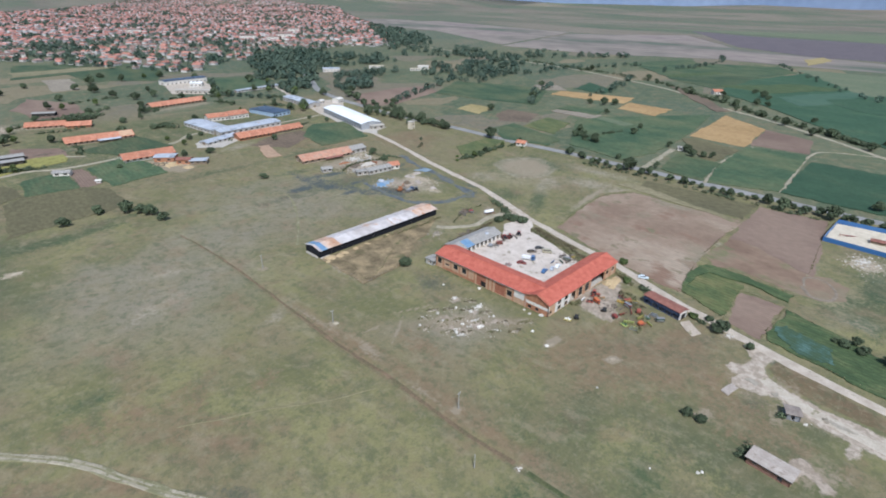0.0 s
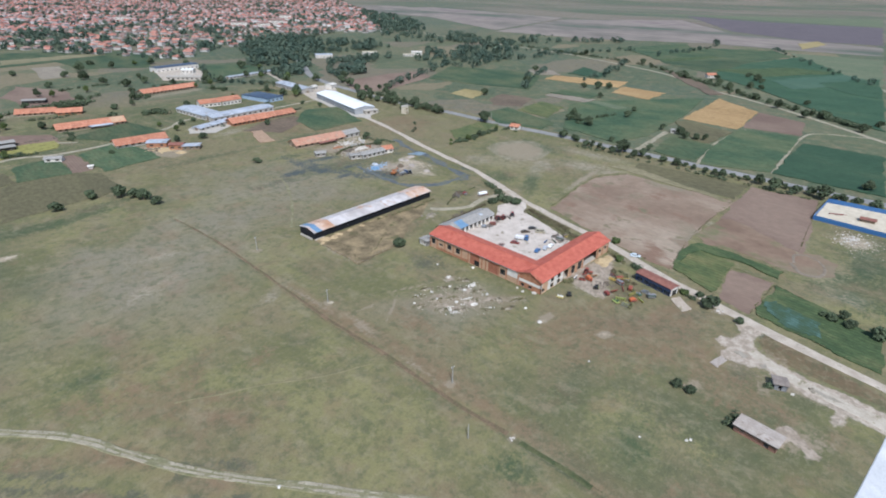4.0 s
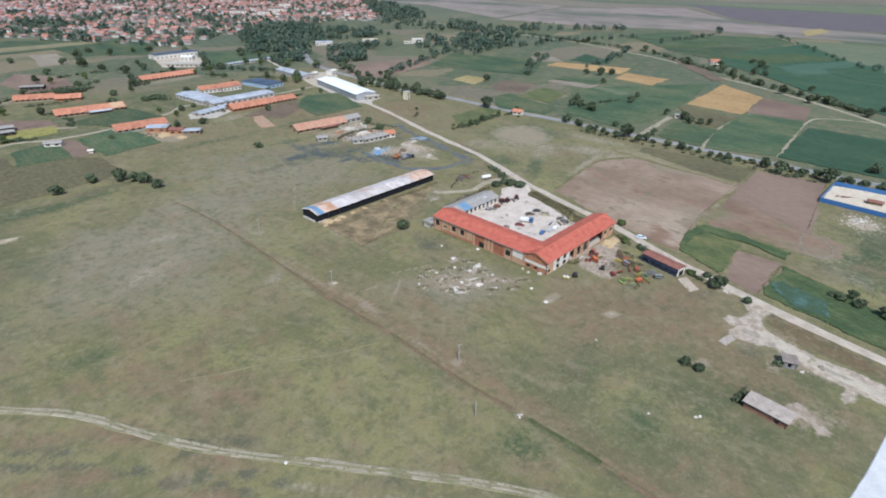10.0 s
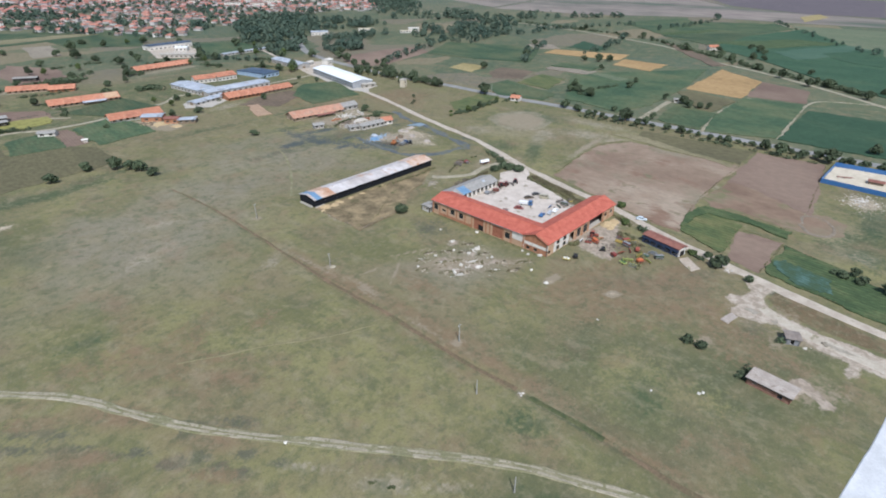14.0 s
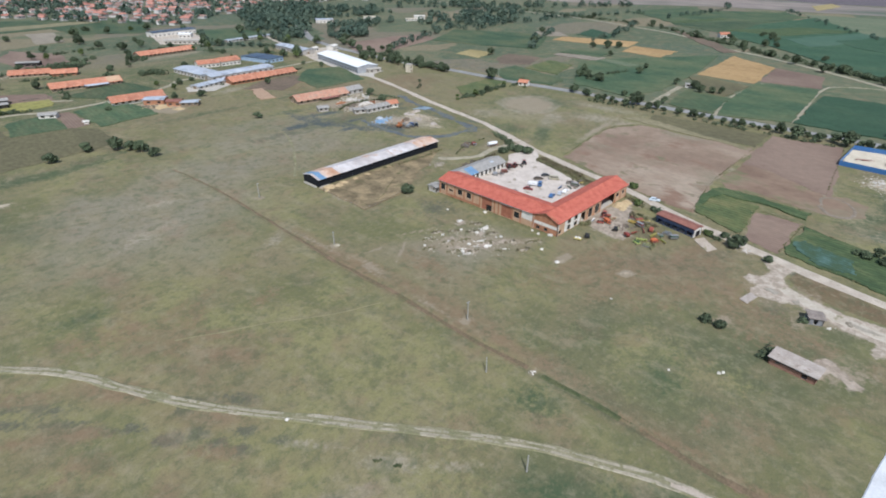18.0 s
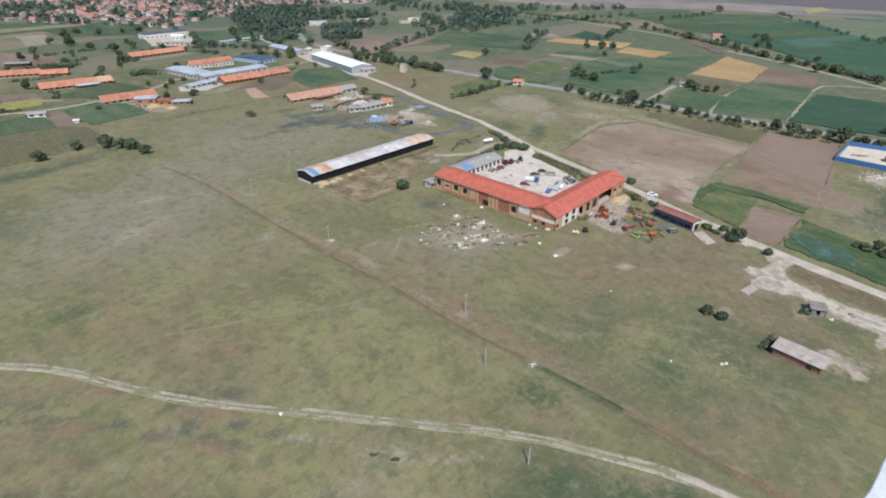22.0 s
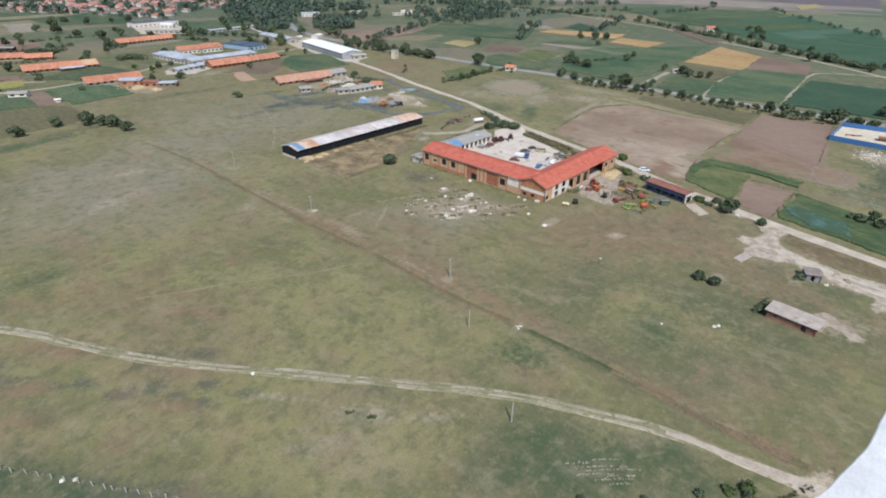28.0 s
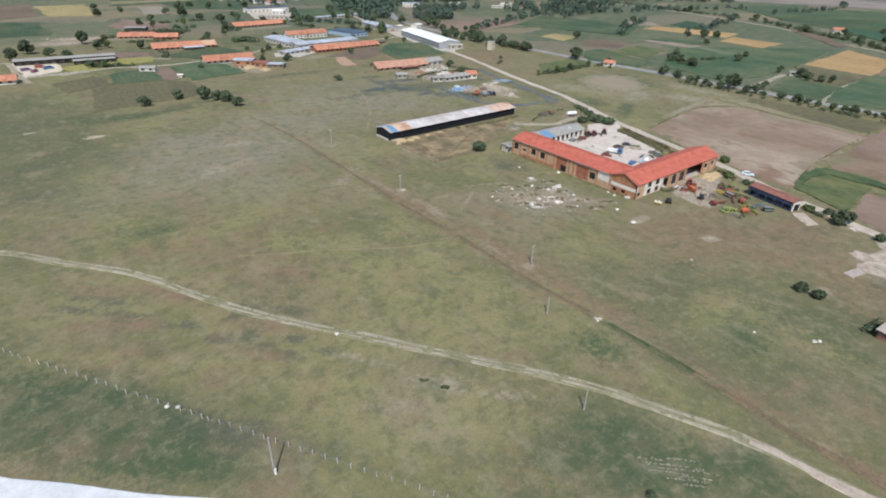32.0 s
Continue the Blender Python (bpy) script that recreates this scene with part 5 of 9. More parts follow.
ribbon("field_track", [(96, -60), (89, -66), (91, -72), (100, -72), (108, -66), (106, -60), (97, -61)], 1.0, LOOP_DUST, .03, "dusty turning loop at the field's end", wobble=.5)
ribbon("far_road", [(1000, 180), (830, 90), (650, -18), (520, -90)], 6, DUST, .3, "pale far country road", wobble=.5, step=20)
sheet_on_ground("courtyard", [(46, 11), (47.5, 17), (49.5, 22.5), (55, 33), (59, 45), (61.9, 52.6), (67.2, 54.4), (71.2, 58.5), (70.6, 62.5), (64, 65), (58, 66.5), (46, 58.5), (12, 57), (10, 10)], COURT, .02, "dusty pale gravel courtyard", "yard", rough=.5)
sheet_on_ground("crop_cover", [(54.5, -62), (57.2, -65), (53.6, -72.3), (52, -81.5), (43.9, -81.6), (41.2, -72.9), (46.8, -63.9)], NET, .42, "turquoise crop netting laid over vegetable rows", "netting", rough=1.6, step=1)
ribbon("ditch_bed", [(float(ditch_x(y)), y) for y in range(-92, -57, 5)], 1.3, DITCH, -.20, "dry reddish bed of the meadow ditch", "ditch", wobble=.55)
ribbon("ditch_bed", [(float(ditch_x(y)), y) for y in range(-57, -35, 5)], 1.2, DITCH_GREEN, -.20, "overgrown dark green bed of the meadow ditch", "ditch", wobble=.3)
ribbon("ditch_bed", [(float(ditch_x(y)), y) for y in range(-33, 171, 6)], (.9, .6), DITCH, -.20, "dry reddish bed of the meadow ditch", "ditch", wobble=.45)


# ---- buildings ----
def wall_bm(bm, length, h, thick, openings, place, z0=0.0):
    """Boxes that make up a wall with openings (u0, u1, z0, z1); place maps (u, w, z) to the building's own axes."""
    us = sorted({0.0, length, *[o[0] for o in openings], *[o[1] for o in openings]})
    for a, b in zip(us, us[1:]):
        mid = (a + b) / 2
        cuts = sorted([(o[2], o[3]) for o in openings if o[0] < mid < o[1]])
        z = z0
        for c0, c1 in cuts + [(h, h)]:
            if c0 - z > 1e-3:
                vs = [bm.verts.new(place(u, w, zz)) for zz in (z, c0) for w in (0, thick) for u in (a, b)]
                for f in ((0, 2, 3, 1), (4, 5, 7, 6), (0, 1, 5, 4), (2, 6, 7, 3), (0, 4, 6, 2), (1, 3, 7, 5)):
                    bm.faces.new([vs[i] for i in f])
            z = c1
    bmesh.ops.remove_doubles(bm, verts=bm.verts, dist=1e-4)
    return bm


SIDES = {"front": lambda L, W: (lambda u, w, z: (u, w, z)), "back": lambda L, W: (lambda u, w, z: (u, W - w, z)),
         "left": lambda L, W: (lambda u, w, z: (w, u, z)), "right": lambda L, W: (lambda u, w, z: (L - w, u, z))}


def fill_opening(ob, side, L, W, o, kind, mats):
    """A window or door set a little back in its opening."""
    place = SIDES[side](L, W)
    u0, u1, z0, z1 = o
    if kind == "open":
        return

    def bar(bm, a, b, c, d, w0, w1):
        vs = [bm.verts.new(place(u, w, z)) for z in (c, d) for w in (w0, w1) for u in (a, b)]
        for f in ((0, 2, 3, 1), (4, 5, 7, 6), (0, 1, 5, 4), (2, 6, 7, 3), (0, 4, 6, 2), (1, 3, 7, 5)):
            bm.faces.new([vs[i] for i in f])
    if kind == "window":
        bm = bmesh.new()
        t = .09
        bar(bm, u0, u1, z0, z0 + t, .08, .16)
        bar(bm, u0, u1, z1 - t, z1, .08, .16)
        bar(bm, u0, u0 + t, z0 + t, z1 - t, .08, .16)
        bar(bm, u1 - t, u1, z0 + t, z1 - t, .08, .16)
        bar(bm, (u0 + u1) / 2 - .04, (u0 + u1) / 2 + .04, z0 + t, z1 - t, .085, .155)
        win = part("window", bm, mats.get("frame", WOOD), ob)
        bm = bmesh.new()
        bar(bm, u0 + t, u1 - t, z0 + t, z1 - t, .11, .13)
        part("pane", bm, GLASS_D, win, "dark glass pane")
        bm = bmesh.new()
        bar(bm, u0 - .08, u1 + .08, z0 - .07, z0 - .002, -.06, .14)
        part("sill", bm, CONCRETE, win)
    else:
        bm = bmesh.new()
        bar(bm, u0, (u0 + u1) / 2 - .015, z0, z1, .10, .17)
        bar(bm, (u0 + u1) / 2 + .015, u1, z0, z1, .10, .17)
        d = part("door", bm, mats.get("door", WOOD), ob)
        bm = bmesh.new()
        bar(bm, (u0 + u1) / 2 + .1, (u0 + u1) / 2 + .22, z0 + .9, z0 + 1.05, .05, .10)
        part("handle", bm, STEEL, d)


def gable_roof(ob, L, W, h, rise, over, roof, name="roof_slope", hip=False, thick=.16, skip=()):
    for side in (0, 1):
        if side in skip:
            continue
        k = rise / (W / 2)
        if side == 0:
            a, b = (-over, h - over * k), (W / 2, h + rise)
        else:
            a, b = (W + over, h - over * k), (W / 2, h + rise)
        pts = [(a[0], a[1]), (b[0], b[1]), (b[0], b[1] + thick), (a[0], a[1] + thick)]
        part(name, prism(pts, -over, L + over, 'x'), roof, ob)
    part("ridge_cap", boxes((-over - .05, L + over + .05, W / 2 - .2, W / 2 + .2, h + rise + thick - .06, h + rise + thick + .06)), roof, ob)


def barn(name, x, y, turn, L, W, h, rise, wall, roof, label, openings=(), gables=True, over=.4, group="", mats=None, category="barn", base=None):
    """Long pitched-roof building; its front runs from the origin along its own x axis."""
    ob = thing(name, x, y, 0, turn, label, category, group)
    mats = mats or {}
    t = .3
    for side, length in (("front", L), ("back", L), ("left", W), ("right", W)):
        ops = [o[1:] for o in openings if o[0] == side]
        bm = wall_bm(bmesh.new(), length, h, t, [o[:4] for o in ops], SIDES[side](L, W))
        if side in ("left", "right") and gables:
            xx = 0 if side == "left" else L - t
            g = prism([(.02, h), (W - .02, h), (W / 2, h + rise - .05)], xx, xx + t, 'x')
            me = bpy.data.meshes.new("tmp")
            g.to_mesh(me)
            g.free()
            bm.from_mesh(me)
            bpy.data.meshes.remove(me)
        part("wall", bm, mats.get(side, wall), ob)
        for o in ops:
            fill_opening(ob, side, L, W, o[:4], o[4], mats)
    part("floor_slab", boxes((t, L - t, t, W - t, -.02, .06)), CONCRETE, ob)
    if base:
        part("plinth", boxes((-.06, L + .06, -.06, W + .06, -.05, .35)), base, ob)
    gable_roof(ob, L, W, h, rise, over, roof)
    return ob


def row_of(side, n, L, w, z0, z1, kind, start=0.0, end=None):
    end = L if end is None else end
    step = (end - start) / n
    return [(side, start + step * (i + .5) - w / 2, start + step * (i + .5) + w / 2, z0, z1, kind) for i in range(n)]



def slab(corners, thick):
    """A flat roof sheet through four corners, with thickness upwards."""
    bm = bmesh.new()
    A = [bm.verts.new(c) for c in corners]
    B = [bm.verts.new((c[0], c[1], c[2] + thick)) for c in corners]
    n = len(corners)
    bm.faces.new(A)
    bm.faces.new(list(reversed(B)))
    for i in range(n):
        bm.faces.new((A[i], B[i], B[(i + 1) % n], A[(i + 1) % n]))
    bmesh.ops.recalc_face_normals(bm, faces=bm.faces)
    return bm


def wall_run(ob, p, q, h, openings, mat, mats=None, t=.3, gable=0.0):
    """A wall from p to q in plan; its inside lies to the left of that way. openings: (u0, u1, z0, z1, kind)."""
    p, q = Vector(p), Vector(q)
    d = (q - p).normalized()
    nrm = Vector((-d.y, d.x))
    L = (q - p).length

    def place(u, w, z):
        v = p + d * u + nrm * w
        return (v.x, v.y, z)
    bm = wall_bm(bmesh.new(), L, h, t, [o[:4] for o in openings], place)
    if gable:
        tri = [(0, h), (L, h), (L / 2, h + gable)]
        A = [bm.verts.new(place(u, 0, z)) for u, z in tri]
        B = [bm.verts.new(place(u, t, z)) for u, z in tri]
        bm.faces.new(A)
        bm.faces.new(B)
        for i in range(3):
            bm.faces.new((A[i], B[i], B[(i + 1) % 3], A[(i + 1) % 3]))
    bmesh.ops.recalc_face_normals(bm, faces=bm.faces)
    w = part("wall", bm, mat, ob)
    SIDES["run"] = lambda a, b: place
    for o in openings:
        fill_opening(ob, "run", 0, 0, o[:4], o[4], mats or {})
    return w


# -- the courtyard building: a long wing and a front wing that meet in a corner --
def courtyard_building():
    ob = thing("courtyard_building", 0, 0, 0, 0, "L-shaped brick farm building with red tiled roof", "farm building")
    h, rise = 5.75, 1.75
    m = {"frame": DARK, "door": BRICK_DOOR}
    Y = 58.0
    long_open = [(Y - a, Y - b, z0, z1, k) for a, b, z0, z1, k in (
        (57.2, 54.9, 2.0, 4.5, "window"), (52.6, 50.4, 2.4, 3.2, "window"), (47.8, 45.5, 2.2, 4.4, "window"), (43.0, 40.7, 2.1, 4.4, "window"),
        (35.0, 30.0, .1, 4.9, "door"), (25.4, 20.4, .1, 4.9, "door"), (19.3, 16.9, 1.5, 3.9, "window"))]
    wall_run(ob, (0, Y), (0, 10.3), h, long_open, BRICK_PALE, m)
    wall_run(ob, (0, 10.3), (0, 0), h, [(1.2, 2.7, .5, 1.7, "window"), (4.6, 6.0, .7, 1.8, "window")], BRICK, m, gable=rise)
    front = [(.7, 2.3, .8, 2.1, "window"), (6.3, 8.3, 2.9, 4.7, "window"), (10.9, 12.9, 2.8, 4.6, "window"), (6.3, 8.3, .5, 2.2, "window"), (10.9, 12.9, .5, 2.0, "window"), (15.6, 18.8, .06, 4.0, "open"),
             (20.9, 23.6, .5, 4.1, "window"), (25.7, 28.8, .5, 4.1, "window"), (30.2, 41.0, .06, 5.0, "open"), (42.4, 44.3, 2.1, 3.7, "window"), (47.0, 48.9, 2.2, 3.7, "window")]
    wall_run(ob, (0, 0), (50.7, 0), h - .5, front, BRICK_PALE, m)
    wall_run(ob, (50.7, 0), (50.7, 10.6), h - .5, [(4, 6.5, 1.2, 3.2, "window")], BRICK_PALE, m, gable=rise)
    wall_run(ob, (12, Y), (0, Y), h, [], BRICK_PALE, m, gable=rise)
    inner = [(3 + 6.5 * i, 5.6 + 6.5 * i, 1.3, 3.6, "window") for i in range(6)]
    wall_run(ob, (12, 10.9), (12, Y), h - .4, inner, PLASTER, m)
    wall_run(ob, (50.4, 10.6), (12.3, 10.6), h - .5, [(3 + 7 * i, 6 + 7 * i, .06, 3.6, "door") for i in range(5)], PLASTER, m)
    part("floor_slab", boxes((.4, 11.6, .4, 57.6, -.02, .05), (12.4, 50.2, .4, 10.2, -.02, .048)), CONCRETE, ob)
    # brick piers between the bays, pale render and lintels
    for y in (57.75, 53.8, 49.3, 44.3, 39.6, 36.0, 28.6, 26.6, 19.9, 16.2, 10.6):
        part("pier", boxes((-.14, -.004, y - .28, y + .28, -.05, h - .25)), BRICK, ob)
    part("plinth", boxes((-.09, -.004, 36.3, 53.5, -.05, 1.1)), BRICK, ob)
    part("render_panel", boxes((-.06, -.004, 10.9, 15.8, 2.4, 5.4)), PLASTER, ob, "whitewashed wall panel")
    part("render_band", boxes((-.05, -.004, .3, 10.0, 2.3, 3.5)), PLASTER, ob, "white painted band")
    part("lintel", boxes((-.16, -.004, 20.2, 25.6, 4.95, 5.35)), CONCRETE, ob, "pale concrete lintel")
    part("lintel", boxes((-.16, -.004, 29.8, 35.2, 4.95, 5.25)), BRICK, ob)
    # solid panel whose near-black colour paints the hatch's inner shade
    part("lower_hatch", boxes((.02, .09, 29.9, 32.6, .15, 2.4)), DARK, ob, "near-black panel giving the dark of an open hatch")
    bm = bmesh.new()
    for a, b, c, d in ((4.4, 6.2, .2, 4.9), (8.4, 10.8, .2, 4.9), (13.0, 15.0, .2, 4.9), (6.2, 8.4, 2.35, 2.75), (10.8, 13.0, 2.2, 2.7)):
        box(bm, a, b, -.05, -.004, c, d)
    part("render_panel", bm, PLASTER, ob, "whitewashed wall panel")
    part("render_panel", boxes((.02, .5, -.06, -.004, 2.3, 4.9)), PLASTER, ob)
    for x in (19.9, 24.7, 29.5, 41.6, 45.6, 50.3):
        part("pier", boxes((x - .25, x + .25, -.13, -.004, -.05, h - .8)), BRICK, ob)
    part("downpipe", cyl((-.12, 10.25, .1), (-.12, 10.25, h - .1), .06), PLASTER, ob)
    part("downpipe", cyl((-.1, -.1, .1), (-.1, -.1, h - .1), .06), STEEL, ob)
    # roofs; the long wing's slopes meet the front wing's in a valley
    k, o, t = rise / 5.3, .5, .16
    z1 = h + rise
    part("roof_slope", slab([(-o, -o, h - .5 - o * .42), (51.2, -o, h - .5 - o * .42), (51.2, 5.3, z1), (-o, 5.3, z1)], t), TILE_RED_Y, ob)
    part("roof_slope", slab([(-o, 5.3, z1), (51.2, 5.3, z1), (51.2, 10.6 + o, h - .3), (-o, 10.6 + o, h - .3)], t), TILE_RED_Y, ob)
    part("roof_slope", slab([(-o, 11.3, h - .13), (6, 5.35, z1 + .02), (6, Y + o, z1 + .02), (-o, Y + o, h - .13)], t), TILE_RED, ob)
    part("roof_slope", slab([(6, 5.35, z1 + .02), (12.5, 10.9, h - .13), (12.5, Y + o, h - .13), (6, Y + o, z1 + .02)], t), TILE_RED, ob)
    part("ridge_cap", boxes((-o - .03, 51.23, 5.1, 5.5, z1 + t - .05, z1 + t + .07)), TILE_RED, ob)
    part("ridge_cap", boxes((5.8, 6.2, 5.6, Y + o + .03, z1 + t - .03, z1 + t + .09)), TILE_RED, ob)
    part("barge_board", slab([(-o - .05, -o, h - .55 - o * .42), (-o + .02, -o, h - .55 - o * .42), (-o + .02, 5.3, z1 - .05), (-o - .05, 5.3, z1 - .05)], .12), WOOD, ob)
    part("barge_board", slab([(-o - .05, 5.3, z1 - .05), (-o + .02, 5.3, z1 - .05), (-o + .02, 11.1, h - .35), (-o - .05, 11.1, h - .35)], .12), WOOD, ob)
    for i in range(6):
        part("gutter_bracket", boxes((-o - .1, -o, 14 + 8 * i, 14.06 + 8 * i, h - .2, h - .1)), STEEL, ob)
    part("gutter", cyl((-o - .06, 11.4, h - .14), (-o - .06, Y + o, h - .14), .07, n=6), STEEL, ob)
    return ob


TILE_RED_Y = TILE_RED
BRICK_DOOR = surface("brick_infill", two((.26, .10, .06, 1), (.36, .15, .09, 1)), scale=.7, fine=6, fine_amount=.25, local=True, stripes=[(2, .24, .05)])
courtyard_building()

# -- low white wing with a row of open bays on the courtyard --
lw = barn("low_white_wing", 14.0, 56.6, -0.5, 28.5, 9.5, 3.0, 1.5, PLASTER, ASBESTOS, "low whitewashed stable wing with grey fibre-cement roof", [("front", 2.2 + 2.9 * i, 3.9 + 2.9 * i, .1, 2.5, "open") for i in range(9)], category="stable")
# added partition; the open bays' inner shade is painted in its near-black
part("back_wall", boxes((.4, 28.1, 3.2, 3.4, .06, 2.9)), DARK, lw)
part("roof_patch", slab([(4.2, -.45, 2.9 + .12), (9.2, -.45, 2.9 + .12), (9.2, 4.7, 4.5 + .16), (4.2, 4.7, 4.5 + .16)], .05), SHEET_BLUE, lw, "blue sheet-metal roof patch")
part("roof_patch", slab([(20.5, 2.2, 3.72 + .16), (22.4, 2.2, 3.72 + .16), (22.4, 3.6, 4.15 + .16), (20.5, 3.6, 4.15 + .16)], .05), SHEET_PALEBLUE, lw)
barn("lean_to_shed", -1.6, 58.5, 0, 4.2, 4.6, 2.4, .3, PLASTER_DULL, ASBESTOS, "small ramshackle lean-to with whitewashed walls", [("front", .6, 1.6, .1, 2.0, "open"), ("left", 1, 2, 1, 1.8, "window")], category="shed")


# -- the long open barn --
def open_barn():
    ob = thing("open_barn", -32.6, 98.2, 0, 1.0, "long open-sided barn with patched rusty sheet roof", "barn")
    L, W, hf, hr, hb = 74.0, 11.0, 3.5, 4.7, 3.4
    for i in range(13):
        x = .2 + i * (L - .4) / 12
        for y, hh in ((.55, hf), (W / 2, hr), (W - .45, hb)):
            part("post", boxes((x - .1, x + .1, y - .1, y + .1, -.1, hh - .05)), STEEL, ob)
        part("rafter", slab([(x - .07, -.3, hf - .12), (x + .07, -.3, hf - .12), (x + .07, W / 2, hr - .12), (x - .07, W / 2, hr - .12)], .1), STEEL, ob)
        part("rafter", slab([(x - .07, W / 2, hr - .12), (x + .07, W / 2, hr - .12), (x + .07, W + .3, hb - .12), (x - .07, W + .3, hb - .12)], .1), STEEL, ob)
    ws = part("wall_sheet", boxes((.02, L / 24 - .02, .22, .27, .12, hf - .2)), DARK_SHEET, ob, "dark sheet-metal wall panel")
    for i in range(1, 24):
        share("wall_sheet", ws, ob, pose(i * L / 24, .03 * (i % 2), 0))
    part("back_wall", boxes((0, L, W - .2, W - .02, -.05, hb - .15)), DARK_SHEET, ob, "dark sheet back wall")
    part("end_wall", prism([(.1, .0), (W - .25, .0), (W - .25, hb - .2), (W / 2, hr - .2), (.1, hf - .2)], .0, .08, 'x'), DARK_SHEET, ob, "dark blue sheet end wall")
    part("end_wall", prism([(.1, .0), (W - .25, .0), (W - .25, hb - .2), (W / 2, hr - .2), (.1, hf - .2)], L - .08, L, 'x'), DARK_SHEET, ob)
    part("kerb", boxes((-.3, 4.5, -.9, -.3, -.05, .5)), CONCRETE, ob, "pale concrete kerb")
    part("kerb", boxes((-1.2, -.5, 1.0, 9.5, -.05, .7)), CONCRETE, ob)
    part("feed_trough", boxes((5, L - 2, 1.5, 2.3, -.02, .6)), CONCRETE, ob)
    rnd = random.Random(5)
    # single roof sheets, each a little askew
    n = 52
    protos = {}
    for i in range(n):
        x0 = -.35 + i * (L + .7) / n
        u = x0 / L
        if i in (1, 2):
            mt = SHEET_BLUE
        elif u < .15:
            mt = ROOF_RUSTY if i else ROOF_WORN
        elif u < .80:
            mt = ROOF_WORN
        else:
            mt = ROOF_RUSTY
        w = (L + .7) / n
        for side in (0, 1):
            key = (mt.name, side)
            if key not in protos:
                c = [(0, -.55, hf - .02), (w + .06, -.55, hf - .02), (w + .06, W / 2 + .05, hr), (0, W / 2 + .05, hr)] if side == 0 else \
                    [(0, W / 2 - .05, hr), (w + .06, W / 2 - .05, hr), (w + .06, W + .5, hb - .04), (0, W + .5, hb - .04)]
                protos[key] = part("roof_sheet", slab(c, .045), mt, ob)
                protos[key].matrix_basis = pose(x0, 0, (i % 2) * .05)
            else:
                share("roof_sheet", protos[key], ob, pose(x0, rnd.uniform(-.12, .12), (i % 2) * .05, 0, 0, rnd.uniform(-.4, .4)))
    part("roof_gap_strip", slab([(43.4, -.6, hf + .08), (43.8, -.6, hf + .08), (43.8, W / 2, hr + .1), (43.4, W / 2, hr + .1)], .05), SHEET_RUST, ob)
    return ob


ROOF_WORN = surface("worn_sheet_roof", [(.36, (.40, .36, .345, 1)), (.5, (.50, .465, .45, 1)), (.64, (.58, .55, .545, 1))], scale=.14, detail=7, fine=1.2, fine_amount=.10, rough=.6, vary=.05, spots=[(.11, .58, .10, (.46, .33, .25, 1)), (.5, .66, .06, (.40, .27, .19, 1))])
ROOF_RUSTY = surface("rusty_sheet_roof", [(.36, (.42, .25, .16, 1)), (.5, (.53, .38, .29, 1)), (.64, (.56, .47, .42, 1))], scale=.16, detail=7, fine=1.2, fine_amount=.14, rough=.7, vary=.06, spots=[(.3, .60, .06, (.40, .20, .11, 1))])
DARK_SHEET = surface("dark_blue_sheet", two((.007, .008, .011, 1), (.012, .014, .019, 1)), scale=.6, local=True, stripes=[(0, .25, .06)])
open_barn()


def hay_heap(x, y, r, h, seed, mat=None, name="haystack", label="loose low stack of golden hay", category="hay"):
    rnd = random.Random(seed)
    bm = bmesh.new()
    rings, n = 4, 14
    top = bm.verts.new((0, 0, h))
    prev = None
    for k in range(1, rings + 1):
        f = k / rings
        row = []
        for i in range(n):
            a = 2 * math.pi * i / n
            rr = r * f * (1 + .35 * noise.noise(Vector((math.cos(a) * 1.4 + seed, math.sin(a) * 1.4, 0))))
            row.append(bm.verts.new((rr * math.cos(a), rr * math.sin(a) * .75, max(-.03, h * (1 - f * f) * rnd.uniform(.75, 1.15)) if k < rings else -.03)))
        for i in range(n):
            j = (i + 1) % n
            bm.faces.new((top, row[i], row[j]) if prev is None else (prev[i], row[i], row[j], prev[j]))
        prev = row
    bmesh.ops.recalc_face_normals(bm, faces=bm.faces)
    ob = part(name, bm, mat or STRAW)
    ob.matrix_basis = pose(x, y, 0, 0, 0, rnd.uniform(0, 360))
    return tagged(ob, label, category)


for i, (x, y, r, h) in enumerate([(-29, 95.3, 3.2, 1.0), (-25, 94.4, 2.6, .8), (-21.5, 95.5, 2.2, .7), (-32, 93, 1.6, .5), (-15, 95.8, 2.0, .5), (-8, 96, 1.8, .5), (5, 96.6, 2.0, .5)]):
    hay_heap(x, y, r, h, i)
hay_heap(40.8, -3.2, 4.0, 1.3, 21)
hay_heap(38.5, -5.2, 2.2, .7, 22)
hay_heap(45.5, -3.6, 2.4, .8, 23)

# -- machine shed by the road --
ms = barn("machine_shed", 36.2, -19.9, -102, 15.4, 4.6, 3.3, .4, NAVY, TILE_BROWN, "long navy machine shed with brown-red roof", [("front", .5 + 3.0 * i, 2.9 + 3.0 * i, .25, 2.7, "open") for i in range(5)], mats={"right": PLASTER}, category="shed")
part("back_wall", boxes((.4, 15, 2.6, 2.75, .06, 2.6)), NAVY, ms)
part("fascia", boxes((-.3, 15.7, -.46, -.40, 2.15, 2.75)), NAVY, ms, "navy roof fascia")
part("gate", boxes((15.42, 15.5, 1.2, 3.6, .1, 2.2)), DARK, ms)
sheet_on_ground("concrete_apron", [(32.1, -35.9), (35.8, -37.6), (30.5, -44.2), (26.2, -42.8)], TRACK_SAND, .03, "pale concrete apron at the shed's end", "apron", rough=.3, step=2)

